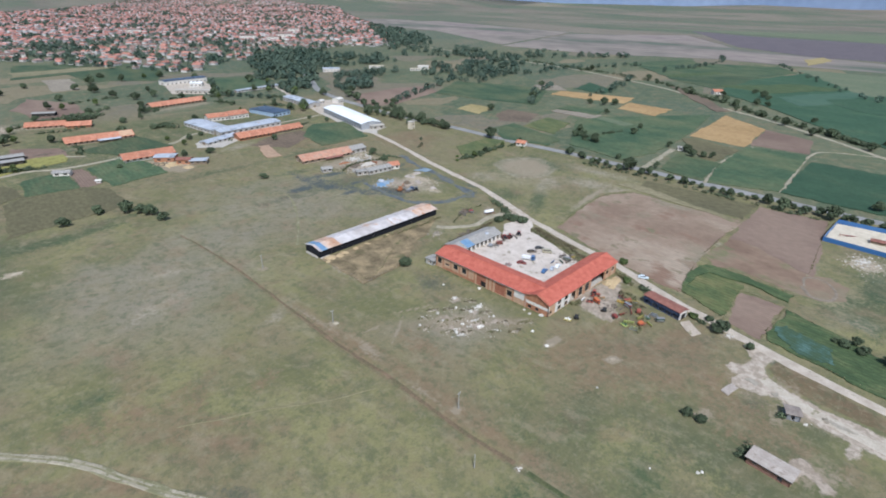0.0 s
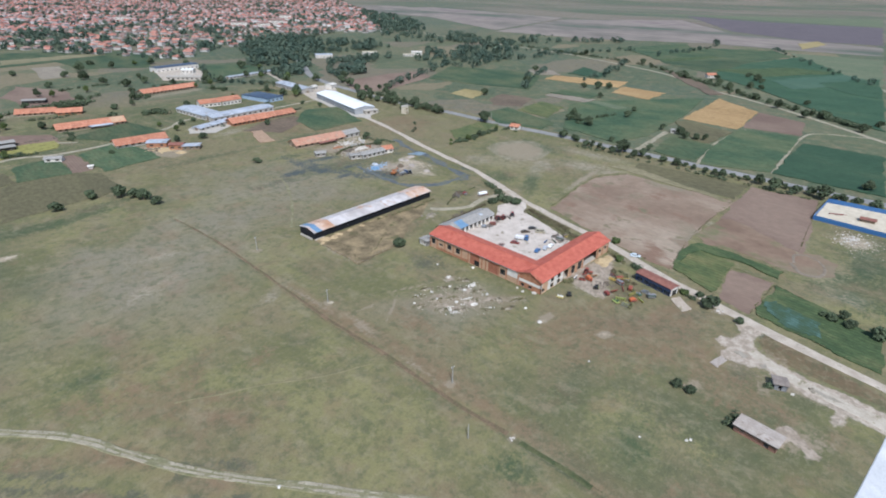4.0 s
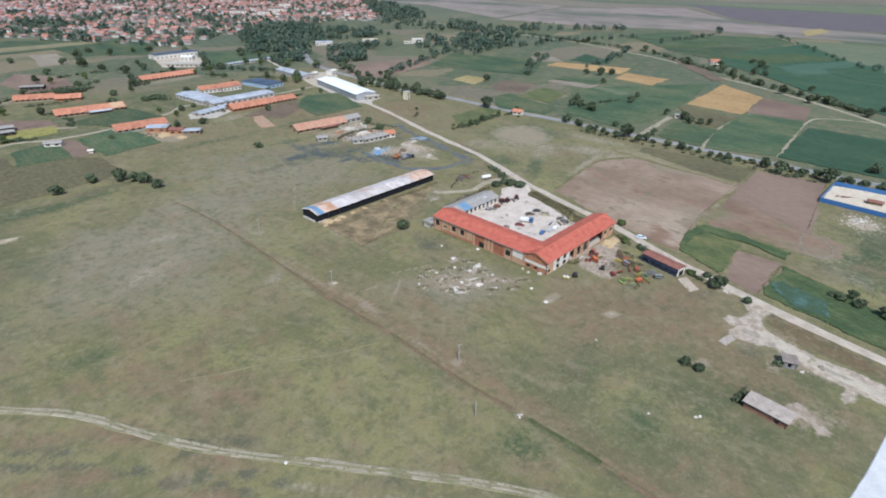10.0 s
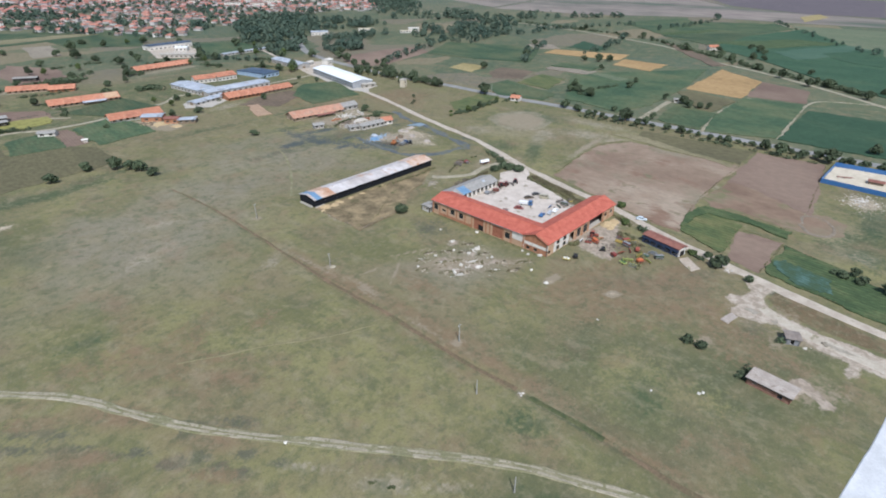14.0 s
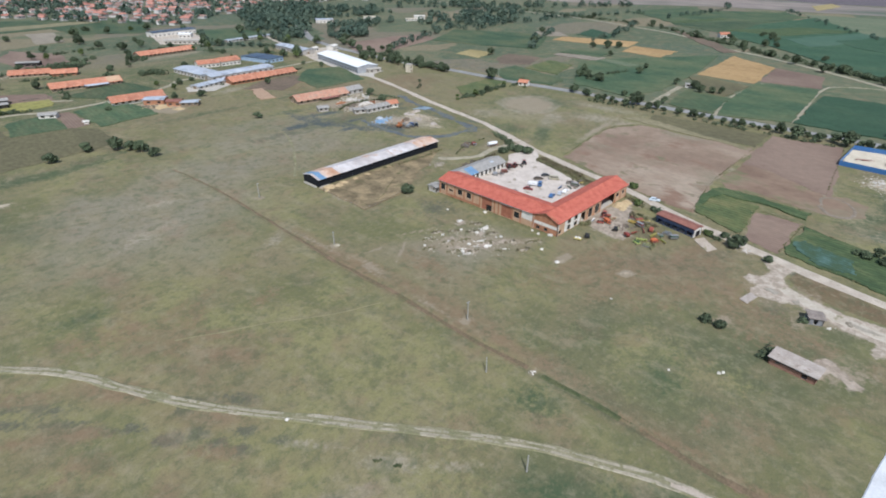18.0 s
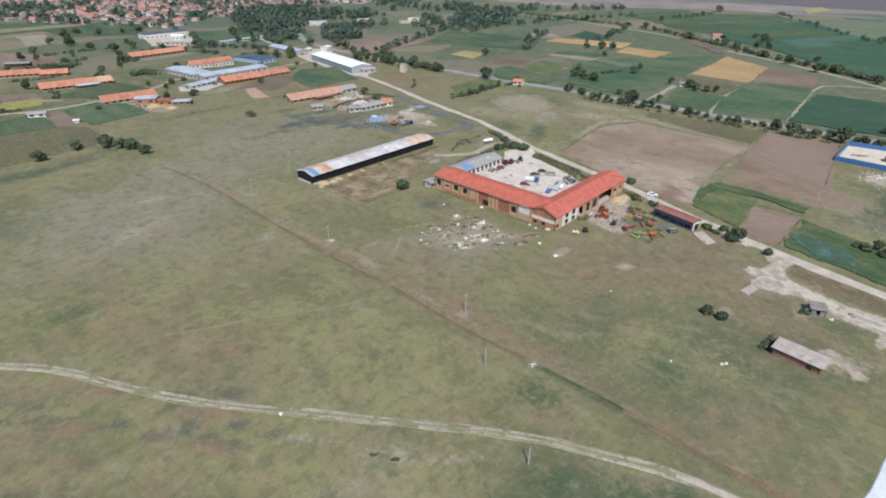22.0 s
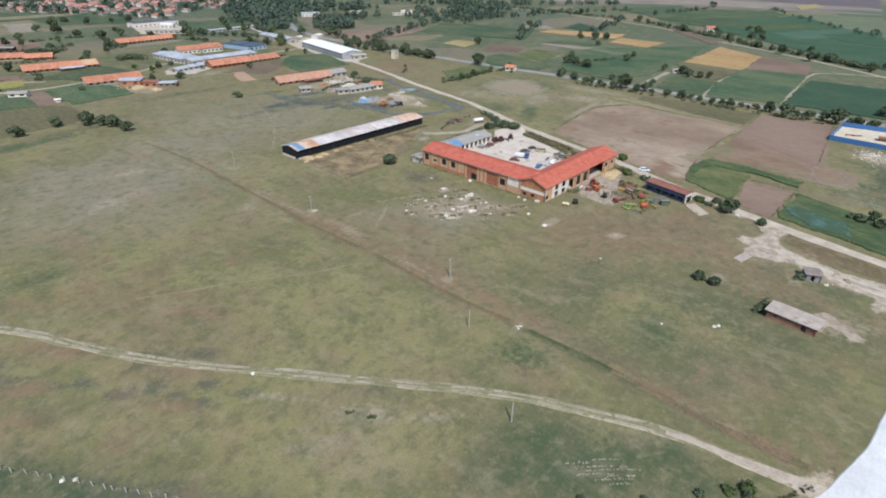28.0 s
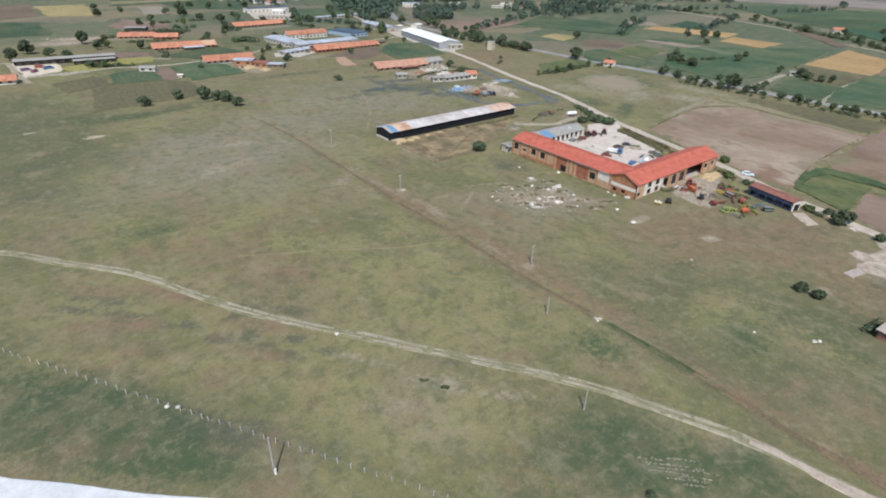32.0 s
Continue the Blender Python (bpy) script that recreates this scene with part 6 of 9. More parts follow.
# -- brick shed with flat slab roof --
bs = barn("brick_shed", -20.6, -74.4, -95, 10.3, 5.0, 2.1, .12, BRICK_DULL, SLAB_TAN, "small brick shed under a pale slab roof", [("front", 7.4, 8.5, .1, 1.7, "open"), ("front", 1.5, 2.4, 1.1, 1.7, "window"), ("right", 1.6, 2.7, .1, 1.8, "open")], category="shed")
part("dark_eave", boxes((-.3, 10.6, -.42, -.36, 1.78, 2.05)), BLACK_P, bs)
hut = barn("concrete_hut", 4.3, -77.4, -66, 3.5, 3.7, 2.1, .15, GREY_BLOCK, SLAB_GREY, "small weathered hut with flat grey-brown roof", [("front", 1.2, 2.1, .1, 1.8, "open")], category="hut", mats={})

# ---- the farmyards towards the village ----
def farm_barn(x, y, turn, L, W, h, rise, wall, roof, label, n=8, mats=None, category="barn", name="cattle_barn"):
    ops = row_of("front", n, L, min(2.2, L / n * .5), .9, min(2.1, h - .4), "window")
    if L > 30:
        ops += [("left", W / 2 - 1.5, W / 2 + 1.5, .06, 2.3, "door"), ("right", W / 2 - 1.5, W / 2 + 1.5, .06, 2.3, "door")]
    over = 1.1 if name == "cattle_barn" else .5
    return barn(name, x, y, turn, L, W, h, rise, wall, roof, label, ops, over=over, category=category, mats=mats, group="barns of the farmyard" if name == "cattle_barn" else "")


OR = "long cattle barn with orange tiled roof and pale walls"
a1 = farm_barn(-62.5, 383, -5, 45, 12.5, 2.6, 2.6, PLASTER_TAN, TILE_ORANGE, OR, 12)
part("roof_patch", slab([(36, -.5, 2.6), (45.3, -.5, 2.6), (45.3, 6.2, 5.35), (36, 6.2, 5.35)], .08), BRICK_PALE, a1, "pale rebuilt end of the roof")
part("lean_to_roof", slab([(20, -4.0, 1.9), (36, -4.0, 1.9), (36, -.2, 2.5), (20, -.2, 2.5)], .08), SHEET_PALEBLUE, a1, "pale sheet lean-to roof")
for px in (20.3, 25.5, 30.7, 35.7):
    part("post", boxes((px - .1, px + .1, -3.9, -3.7, -.05, 1.9)), WOOD, a1)
farm_barn(-73, 462, -22, 27, 11, 2.6, 2.4, PLASTER_TAN, TILE_ORANGE, OR, 7)
farm_barn(-47.5, 446, -22, 17, 10, 2.5, 2.2, BRICK, TILE_ORANGE, "short cattle barn with orange tiled roof", 4)
farm_barn(34, 484, 8, 56, 12.5, 2.7, 2.6, PLASTER_TAN, TILE_ORANGE, OR, 14)
farm_barn(-46, 309, -3, 32, 11.5, 2.6, 2.5, PLASTER, TILE_ORANGE, "cattle barn with orange tiled roof and white gable end", 8)
farm_barn(-31, 299, -38, 13, 9.5, 3.2, .6, BRICK, SHEET_PALEBLUE, "open brick shed under a bright sheet roof", 2, category="shed", name="sheet_roof_shed")
farm_barn(-22, 284, -42, 9, 6, 3.2, .8, BRICK, TILE_BROWN, "small tall brick store among sheds", 2, category="shed", name="brick_store")
farm_barn(-16, 277, -35, 11, 7, 2.6, .5, WOOD, SHEET_PALEBLUE, "low shed with grey sheet roof and dark bays", 3, category="shed", name="sheet_roof_shed")
hay_heap(-25, 285, 5, 1.6, 31)
hay_heap(-19, 272, 4, 1.0, 32)
farm_barn(39, 314, 1, 30, 12, 2.7, 2.6, BRICK, TILE_ORANGE, OR, 8)
farm_barn(70, 317, 3, 27, 11, 2.4, 2.2, PLASTER_TAN, TILE_ORANGE, "cattle barn with orange tiled roof and white walls", 7)
f1 = farm_barn(40.5, 227, -4.5, 38, 11, 2.7, 2.6, PLASTER_TAN, TILE_FADED, "long cattle barn with faded patchy tiled roof", 8)
part("lean_to_roof", slab([(16, -3.5, 1.8), (30, -3.5, 1.8), (30, -.2, 2.4), (16, -.2, 2.4)], .08), TILE_BROWN, f1)
for px in (16.3, 20.8, 25.3, 29.7):
    part("post", boxes((px - .1, px + .1, -3.4, -3.2, -.05, 1.8)), WOOD, f1)
farm_barn(79.5, 226, 0, 14, 9, 3.0, 1.8, PLASTER_DULL, ASBESTOS, "barn extension with grey fibre-cement roof", 3, name="barn_extension")
farm_barn(39, 202, -20, 6.5, 5, 2.4, .9, PLASTER_DULL, ASBESTOS, "small whitewashed outhouse with grey roof", 2, category="outhouse", name="outhouse")
r1 = farm_barn(52, 182, -22, 7, 5, 2.6, .3, PLASTER_DULL, ASBESTOS, "half-ruined whitewashed shed with low roof", 2, category="ruin", name="ruined_shed")
farm_barn(58.5, 178, -4, 18, 6.5, 2.6, 1.2, PLASTER_DULL, ASBESTOS, "low stable with grey roof and dark bays", 5, category="stable", name="low_stable")
farm_barn(76, 178, -18, 7, 6.5, 2.8, 1.6, PLASTER, TILE_ORANGE, "small white cottage with orange tiled roof", 2, category="cottage", name="cottage")
farm_barn(149.6, 363, -101.8, 83, 19, 5.2, 1.6, SHEET_GREYWALL, SHEET_WHITE, "large grey industrial hall with bright white roof", 16, category="hall", name="industrial_hall")
farm_barn(140, 276.5, -12, 12, 6, 3.0, .4, CONCRETE, CONCRETE, "low concrete loading annex of the hall", 2, category="annex", name="loading_annex")
farm_barn(155, 447, -92.6, 54, 13, 4.0, 1.2, PLASTER_DULL, SHEET_PALEBLUE, "long workshop with pale grey roof", 10, category="workshop", name="workshop")
farm_barn(28, 394, -84.5, 47, 17, 3.3, 1.2, PLASTER_DULL, SHEET_PALEBLUE, "wide warehouse with pale blue sheet roof", 9, category="warehouse", name="warehouse")
farm_barn(34, 338, 6, 58, 16, 3.3, 1.2, PLASTER_DULL, SHEET_PALEBLUE, "wide warehouse with pale blue sheet roof", 11, category="warehouse", name="warehouse")
farm_barn(14, 316, 18, 33, 9, 2.3, .5, PLASTER_DULL, SHEET_PALEBLUE, "low shed with pale sheet roof", 7, category="shed", name="sheet_roof_shed")
farm_barn(50, 396, -8, 18, 12, 3.4, 2.4, PLASTER, TILE_ORANGE, "farm house with orange tiled roof", 5, category="house", name="farm_house")
farm_barn(69, 392, 2, 18, 13, 3.8, 2.6, PLASTER, TILE_ORANGE, "farm house with orange tiled roof", 5, category="house", name="farm_house")
farm_barn(104, 376, 11, 19, 36, 3.6, .3, SHEET_BLUEWALL, WATER, "flat-roofed store with dark navy roof", 4, category="store", name="navy_roof_store")
farm_barn(188, 392, 20, 9, 8, 4.6, 1.0, PLASTER, PLASTER, "white two-storey gatehouse by the road", 3, category="gatehouse", name="gatehouse")
farm_barn(172, 402, 20, 7, 5, 3.4, .8, PLASTER, PLASTER, "small white gate building", 2, category="gatehouse", name="gatehouse")
farm_barn(98, 622, 8, 55, 16, 5.0, .5, PLASTER, WATER, "white walled depot with dark flat roof", 10, category="depot", name="depot")
farm_barn(86, 562, -42, 40, 9, 3.5, .6, CONCRETE, CONCRETE, "low pale depot building", 8, category="depot", name="depot")
farm_barn(118, 600, -42, 14, 9, 4.0, .8, PLASTER, SHEET_WHITE, "bright white store in the depot yard", 3, category="store", name="store")
farm_barn(140, 522, 10, 60, 7, 2.3, .6, PLASTER_DULL, SHEET_PALEBLUE, "long low pale storage row beside the sports field", 12, category="shed", name="storage_row")
farm_barn(318, 612, -30, 24, 12, 4.5, 1.0, PLASTER, SHEET_PALEBLUE, "white village hall with pale blue roof", 5, category="hall", name="village_hall")
farm_barn(450, 548, -40, 16, 10, 5, .6, PLASTER, PLASTER, "white flat-roofed block among trees", 3, category="block", name="white_block")
farm_barn(395, 600, -35, 22, 8, 4, .6, PLASTER, SAND, "pale low building among trees", 4, category="building", name="pale_building")
farm_barn(430, 545, -38, 16, 8, 3, .4, PLASTER, SAND, "pale low building among trees", 4, category="building", name="pale_building")
farm_barn(-88, 307, -32, 9.5, 5, 2.4, .9, PLASTER, ASBESTOS, "small white field hut with dark doorway", 2, category="hut", name="field_hut")
farm_barn(-58, 517, -28, 18, 7, 2.8, .6, DARK, ASBESTOS, "dark low shed with grey roof", 4, category="shed", name="dark_shed")
farm_barn(-118, 352, -2, 24, 7, 2.6, .5, DARK, ASBESTOS, "dark long shed at the yard's edge", 5, category="shed", name="dark_shed")
farm_barn(-72.5, 276, -20, 2.5, 2, 1.6, .3, PLASTER, PLASTER, "tiny white well house", 1, category="hut", name="well_house")
farm_barn(191, 160, -75, 7, 5.5, 2.6, 1.5, PLASTER, TILE_ORANGE, "small roadside hut with orange tiled roof", 2, category="hut", name="roadside_hut")
farm_barn(578, 147, -50, 11, 9, 3.5, 2.2, PLASTER, TILE_ORANGE, "lone house with orange roof among trees", 3, category="house", name="farm_house")
farm_barn(274, 66, -75, 4, 4, 2.5, .5, PLASTER, ASBESTOS, "small white field hut by a track", 1, category="hut", name="field_hut")
tw = thing("pump_tower", 168, 257, 0, 15, "tan plastered pump tower with flat cap", "tower")
part("shaft", boxes((-2.2, 2.2, -2.2, 2.2, -.1, 6.2)), SAND, tw)
part("cap", boxes((-2.5, 2.5, -2.5, 2.5, 6.2, 6.6)), CONCRETE, tw)
part("door", boxes((-.6, .6, -2.26, -2.204, 0, 2.1)), WOOD, tw)
part("window", boxes((-.5, .5, -2.25, -2.204, 3.6, 4.8)), GLASS_D, tw)
sheet_on_ground("hall_forecourt", [(127, 283), (134, 262), (142, 272), (156, 276), (152, 285), (135, 284), (151, 362), (146, 364)], CONCRETE, .02, "pale concrete forecourt of the hall", "yard", rough=.4)
sheet_on_ground("warehouse_yard", [(10, 330), (36, 338), (92, 344), (95, 335), (60, 330), (20, 306), (5, 316)], CONCRETE, .02, "pale concrete yard between warehouses", "yard", rough=.6)
sheet_on_ground("depot_yard", [(82, 560), (100, 640), (150, 640), (140, 590), (116, 532)], GRAVEL, .02, "pale gravel depot yard", "yard", rough=1)
sheet_on_ground("gate_yard", [(146, 362), (160, 400), (190, 420), (204, 410), (190, 385), (165, 370)], GRAVEL, .022, "pale gravel yard by the gatehouse", "yard", rough=1)
sheet_on_ground("dung_heap_ground", [(30, 257), (40, 255), (49, 288), (40, 291)], SAND_RED, .3, "low reddish heap of earth", "heap", rough=1)

# ---- the wet building plot behind the open barn ----
ribbon("flooded_ditch", [(104, 200), (97.5, 174), (92, 150), (84, 120), (80, 110), (76, 104)], (2.4, 5.0), WET, .035, "shallow flooded ditch beside the gravel road", "ditch", wobble=1.5)
ribbon("flooded_ditch", [(47, 168), (44.5, 150), (44, 135), (46, 121), (58, 111.5), (76, 109)], (2.4, 3.6), WET, .03, "shallow flooded ditch round the building plot", "ditch", wobble=1.8)
sheet_on_ground("puddle", [(86, 166), (96, 164), (97, 158), (90, 158)], WET_BLUE, .04, "pale blue water in the ditch", "puddle", rough=.6, step=2)


# ---- trees and bushes ----
def crown_bm(lobes, count, leaf, seed):
    rnd = random.Random(seed)
    verts, faces = [], []
    tot = sum(l[3] ** 2 for l in lobes)
    for cx, cy, cz, r in lobes:
        for _ in range(int(count * r * r / tot)):
            u, a = rnd.uniform(-1, 1), rnd.uniform(0, 2 * math.pi)
            s = math.sqrt(1 - u * u)
            rr = r * rnd.uniform(.55, 1.08)
            c = Vector((cx + rr * s * math.cos(a), cy + rr * s * math.sin(a), cz + rr * u * .85))
            if c.z < .05:
                c.z = rnd.uniform(.05, .4)
            n = (Vector((s * math.cos(a), s * math.sin(a), u)) + Vector((rnd.gauss(0, .6), rnd.gauss(0, .6), rnd.gauss(.3, .6)))).normalized()
            q = n.to_track_quat('Z', 'Y')
            k = leaf * rnd.uniform(.6, 1.5)
            i = len(verts)
            tw = rnd.uniform(0, 6.28)
            for j in range(5):
                ang = tw + j * 1.2566
                verts.append(c + q @ Vector((math.cos(ang) * k * rnd.uniform(.6, 1.1), math.sin(ang) * k * rnd.uniform(.6, 1.1), rnd.uniform(-.2, .2) * k)))
            faces.append((i, i + 1, i + 2, i + 3, i + 4))
    me = bpy.data.meshes.new("crown")
    me.from_pydata(verts, [], faces)
    return me


def make_tree(name, h, r, seed, leafmat, label, bush=False, count=640):
    rnd = random.Random(seed)
    ob = thing(name, 0, 0, 0, 0, label, "bush" if bush else "tree")
    bm = bmesh.new()
    th = h * (.12 if bush else .24)
    tube(bm, (0, 0, -.1), (rnd.uniform(-.1, .1), rnd.uniform(-.1, .1), th), .035 * h + .04, .025 * h + .02, 7)
    lobes = []
    for i in range(6 if bush else 7):
        a = i * 2.4 + rnd.uniform(-.4, .4)
        d = r * rnd.uniform(.35, .62) if i else 0
        z = (h * rnd.uniform(.34, .52) if bush else h * rnd.uniform(.34, .74)) if i else h * (.58 if bush else .74)
        lr = r * rnd.uniform(.42, .62)
        p = (d * math.cos(a), d * math.sin(a), min(z, h - lr * .8))
        lobes.append((*p, lr))
        tube(bm, (0, 0, th * .85), (p[0] * .8, p[1] * .8, p[2]), .016 * h + .01, .006 * h + .005, 5)
    part("trunk", bm, BARK, ob)
    me = crown_bm(lobes, count, .115 * r + .1, seed)
    me.materials.append(leafmat)
    c = new("crown", me)
    c.parent = ob
    return ob


TREES = [make_tree("tree", 6.0, 2.6, 11, LEAF, "broad green tree with dense rounded crown"), make_tree("tree", 7.5, 2.5, 12, LEAF, "tall green tree with uneven crown"),
         make_tree("tree", 5.0, 2.7, 13, LEAF, "low spreading dark green tree"), make_tree("tree", 6.0, 2.4, 14, LEAF_LIGHT, "light green tree with loose crown"),
         make_tree("bush", 2.4, 1.7, 15, LEAF, "dense dark green bush", True, 420), make_tree("bush", 1.8, 1.5, 16, LEAF_LIGHT, "light green shrub with loose twigs", True, 380)]
USED = set()


def plant(kind, x, y, s=1.0, group=""):
    rnd = random.Random(int(x * 13 + y * 7))
    k = kind % len(TREES)
    turn = rnd.uniform(0, 360)
    m = pose(x, y, 0, 0, 0, turn) @ Matrix.Diagonal((s * rnd.uniform(.9, 1.1), s * rnd.uniform(.9, 1.1), s * rnd.uniform(.85, 1.1), 1))
    if k in USED:
        ob = copy_thing(TREES[k], m)
    else:
        USED.add(k)
        ob = TREES[k]
        ob.matrix_basis = m
    if group:
        ob["group"] = group
    return ob


ROW_TREES = [(200.6, 116.6), (201, 108), (192.4, 92.8), (192.8, 88.5), (190.9, 79), (190.2, 72), (196, 67), (194, 57), (197, 53), (214, 56), (195.7, 38.5), (194, 28.5), (193.8, 17.7), (192.2, 10.2), (192, 0), (191.8, -9.6), (197, -12.5),
             (194, -20), (190, -28.5), (191.6, -39.4), (192.5, -52.3), (194, -61), (194.6, -67.6), (195.4, -76)]
ROW_SIZE = [.9, .7, .6, .6, .55, .6, 1.1, .75, .7, .8, .8, .75, .5, .75, .7, .5, .7, .8, .95, 1.0, 1.1, 1.0, .9, .9]
for i, (p, s) in enumerate(zip(ROW_TREES, ROW_SIZE)):
    plant((0, 2, 0, 1, 2, 0)[i % 6], *p, s * (1.35 if i < 11 else 1.2), "trees along the asphalt road")
for k, x, y, s in [(2, 58, -82, .75), (0, 62, -84.6, .6), (2, 57, -87.5, .85), (0, 56, -95.5, .9), (2, 58.6, -79.3, .5), (2, 36, -48.5, 1.25), (4, 41, -43, 1.0), (5, 39, -38, 1.1), (4, 33, -59.2, 1.0),
                   (5, 61.5, 1.4, 1.2), (5, 46.4, -8, 1.2), (4, 65, 65.5, 1.7), (4, 66.5, 61.5, 1.8), (4, 58.4, 70.7, 1.5), (4, -14, -56.9, 1.0), (4, -13.9, -60.5, 1.05), (4, -10.2, 67.3, 1.8), (2, 5.7, 217, 1.0),
                   (2, -103.9, 214, 1.25), (2, -86.4, 220.8, 1.2), (2, -70.2, 207.6, 1.3), (0, -67.5, 201, 1.1), (2, -65.6, 189.8, 1.1), (2, 6.5, 295.7, 1.2), (0, -75, 213, 1.1)]:
    plant(k, x, y, s)
for i, (x, y) in enumerate([(132.4, 168.8), (139.3, 166.7), (141.5, 160.4), (157.4, 163), (150, 165), (167.3, 163), (174, 164), (180.3, 165.2), (196, 160), (187.5, 151.5), (125, 162), (146, 158)]):
    plant((5, 4, 3, 0, 5)[i % 5], x, y, .85, "hedge by the red-roofed hut")
plant(1, 194, 188, 1.7)
plant(0, 197, 192, 1.4)
for i, (x, y) in enumerate([(252, 143.6), (252, 135.4), (250, 126.4), (246.7, 121.8), (299, 115), (325.5, 121.3), (279, 74.8), (274.8, 59.5), (264.5, 51), (267.6, 43.8), (269, 38.2), (381, 280), (285, 263.7), (398.6, 216.4),
                            (362.6, 175.8), (404.3, 202.3), (414, 194), (585, 178.2), (542.4, 131.2), (529.7, 117.3), (538, 86.5), (540, 75.4), (483.5, 90), (470.6, 61.3), (442, 33.2), (440, 18.5), (430, 2.7), (421, -10),
                            (389.5, -41.2), (419, -48.4), (570.4, 190.5), (645.3, 263.8), (669.3, 370.7), (641.4, 374.5), (645.3, 408.4), (462, 324.6), (228, -68), (600, 215), (620, 240), (555, 165), (510, 100), (495, 85), (455, 45), (415, 5)]):
    plant((0, 2, 1, 0)[i % 4], x, y, 1.1 if x < 350 else 1.3, "field trees")
for i, (x, y) in enumerate([(176.3, 328.7), (187.7, 329.8), (185, 313.8), (189.5, 302.6), (183.2, 287.5), (177.5, 269.7), (192, 270), (189.6, 249.5), (190, 241.3), (186, 295), (181, 320), (192, 258)]):
    plant((0, 1, 2)[i % 3], x, y, 1.4, "trees behind the white hall")


def far_trees(name, places, size, label, leaves=16, seed=1):
    rnd = random.Random(seed)
    leaves = int(leaves * 1.8)
    verts, faces = [], []
    for x, y in places:
        s = size * rnd.uniform(.45, 1.45)
        z0 = ground_z(x, y)
        for _ in range(leaves):
            u, a = rnd.uniform(-.7, 1), rnd.uniform(0, 6.283)
            q = math.sqrt(max(0, 1 - u * u))
            c = Vector((x + s * q * math.cos(a) * .9, y + s * q * math.sin(a) * .9, z0 + s * (1.15 + u * .95)))
            n = Vector((q * math.cos(a) + rnd.gauss(0, .4), q * math.sin(a) + rnd.gauss(0, .4), u + rnd.gauss(.2, .4))).normalized().to_track_quat('Z', 'Y')
            k = s * rnd.uniform(.25, .6) * (18 / leaves) ** .5 * 1.15
            i = len(verts)
            for j in range(4):
                verts.append(c + n @ Vector((math.cos(j * 1.57 + a) * k, math.sin(j * 1.57 + a) * k, rnd.uniform(-.2, .2) * k)))
            faces.append((i, i + 1, i + 2, i + 3))
    me = bpy.data.meshes.new(name)
    me.from_pydata(verts, [], faces)
    me.materials.append(LEAF_HAZED)
    return tagged(new(name, me), label, "woods", kind="stuff")


def inside(p, poly):
    x, y = p
    c = False
    for i in range(len(poly)):
        (x0, y0), (x1, y1) = poly[i], poly[i - 1]
        if (y0 > y) != (y1 > y) and x < (x1 - x0) * (y - y0) / (y1 - y0) + x0:
            c = not c
    return c


CLEAR = [(330, 606), (318, 590), (306, 574), (455, 545), (445, 530), (432, 516), (402, 592), (390, 575), (436, 540), (424, 525)]


def scatter(poly, n, seed):
    rnd = random.Random(seed)
    xs, ys = [p[0] for p in poly], [p[1] for p in poly]
    out = []
    while len(out) < n:
        p = (rnd.uniform(min(xs), max(xs)), rnd.uniform(min(ys), max(ys)))
        if inside(p, poly) and noise.noise(Vector((p[0] / 45, p[1] / 45, seed))) > .0 and all(math.hypot(p[0] - q[0], p[1] - q[1]) > 15 for q in CLEAR):
            out.append(p)
    return out


def along(pts, gap, spread, seed):
    rnd = random.Random(seed)
    line = smooth_line(pts, gap)
    return [(p.x + rnd.gauss(0, spread), p.y + rnd.gauss(0, spread)) for p in line if rnd.random() < .85]


far_trees("village_woods", scatter([(312, 839), (342, 817), (383, 825), (402, 771), (344, 660), (286, 590), (246, 505), (170, 477), (193, 569), (205, 611), (250, 650)], 190, 3), 3.8, "dark green woods at the village edge", 34, 3)
far_trees("hall_woods", scatter([(446, 778), (500, 738), (505, 657), (430, 590), (385, 640), (345, 690)], 60, 13), 3.6, "belt of trees behind the village hall", 34, 13)
far_trees("road_woods", scatter([(471, 560), (561, 529), (531, 414), (458, 359), (409, 382), (380, 437), (420, 500)], 70, 4), 3.4, "dark green belt of trees between fields", 34, 4)
far_trees("lane_woods", scatter([(342, 515), (323, 462), (260, 443), (236, 448), (261, 513)], 50, 5), 3.4, "trees along the village road", 34, 5)
far_trees("plain_woods", scatter([(1100, 1300), (935, 1017), (656, 712), (737, 653), (659, 579), (549, 702), (684, 904), (900, 1200)], 150, 6), 4.0, "scattered trees on the plain", 30, 6)
far_trees("hedgerow", along([(240, 360), (330, 400), (420, 440)], 7, 2, 21) + along([(330, 250), (400, 290), (455, 310)], 9, 2, 22)
          + along([(620, 280), (520, 250), (450, 240)], 8, 3, 24) + along([(530, 410), (620, 400), (700, 380), (800, 340)], 10, 4, 25) + along([(560, 530), (690, 560), (900, 600)], 12, 5, 26)
          + along([(740, 290), (930, 270), (1050, 300)], 14, 4, 27) + along([(1000, 180), (830, 90), (650, -18)], 18, 4, 28), 3.0, "hedgerow trees between far fields", 30, 7)
far_trees("reed_row", along([(110, 527), (135, 490), (151, 446)], 3, 2, 29) + along([(126, 540), (160, 640)], 5, 2, 30), 2.0, "row of bushy reeds beside the sports field", 26, 8)
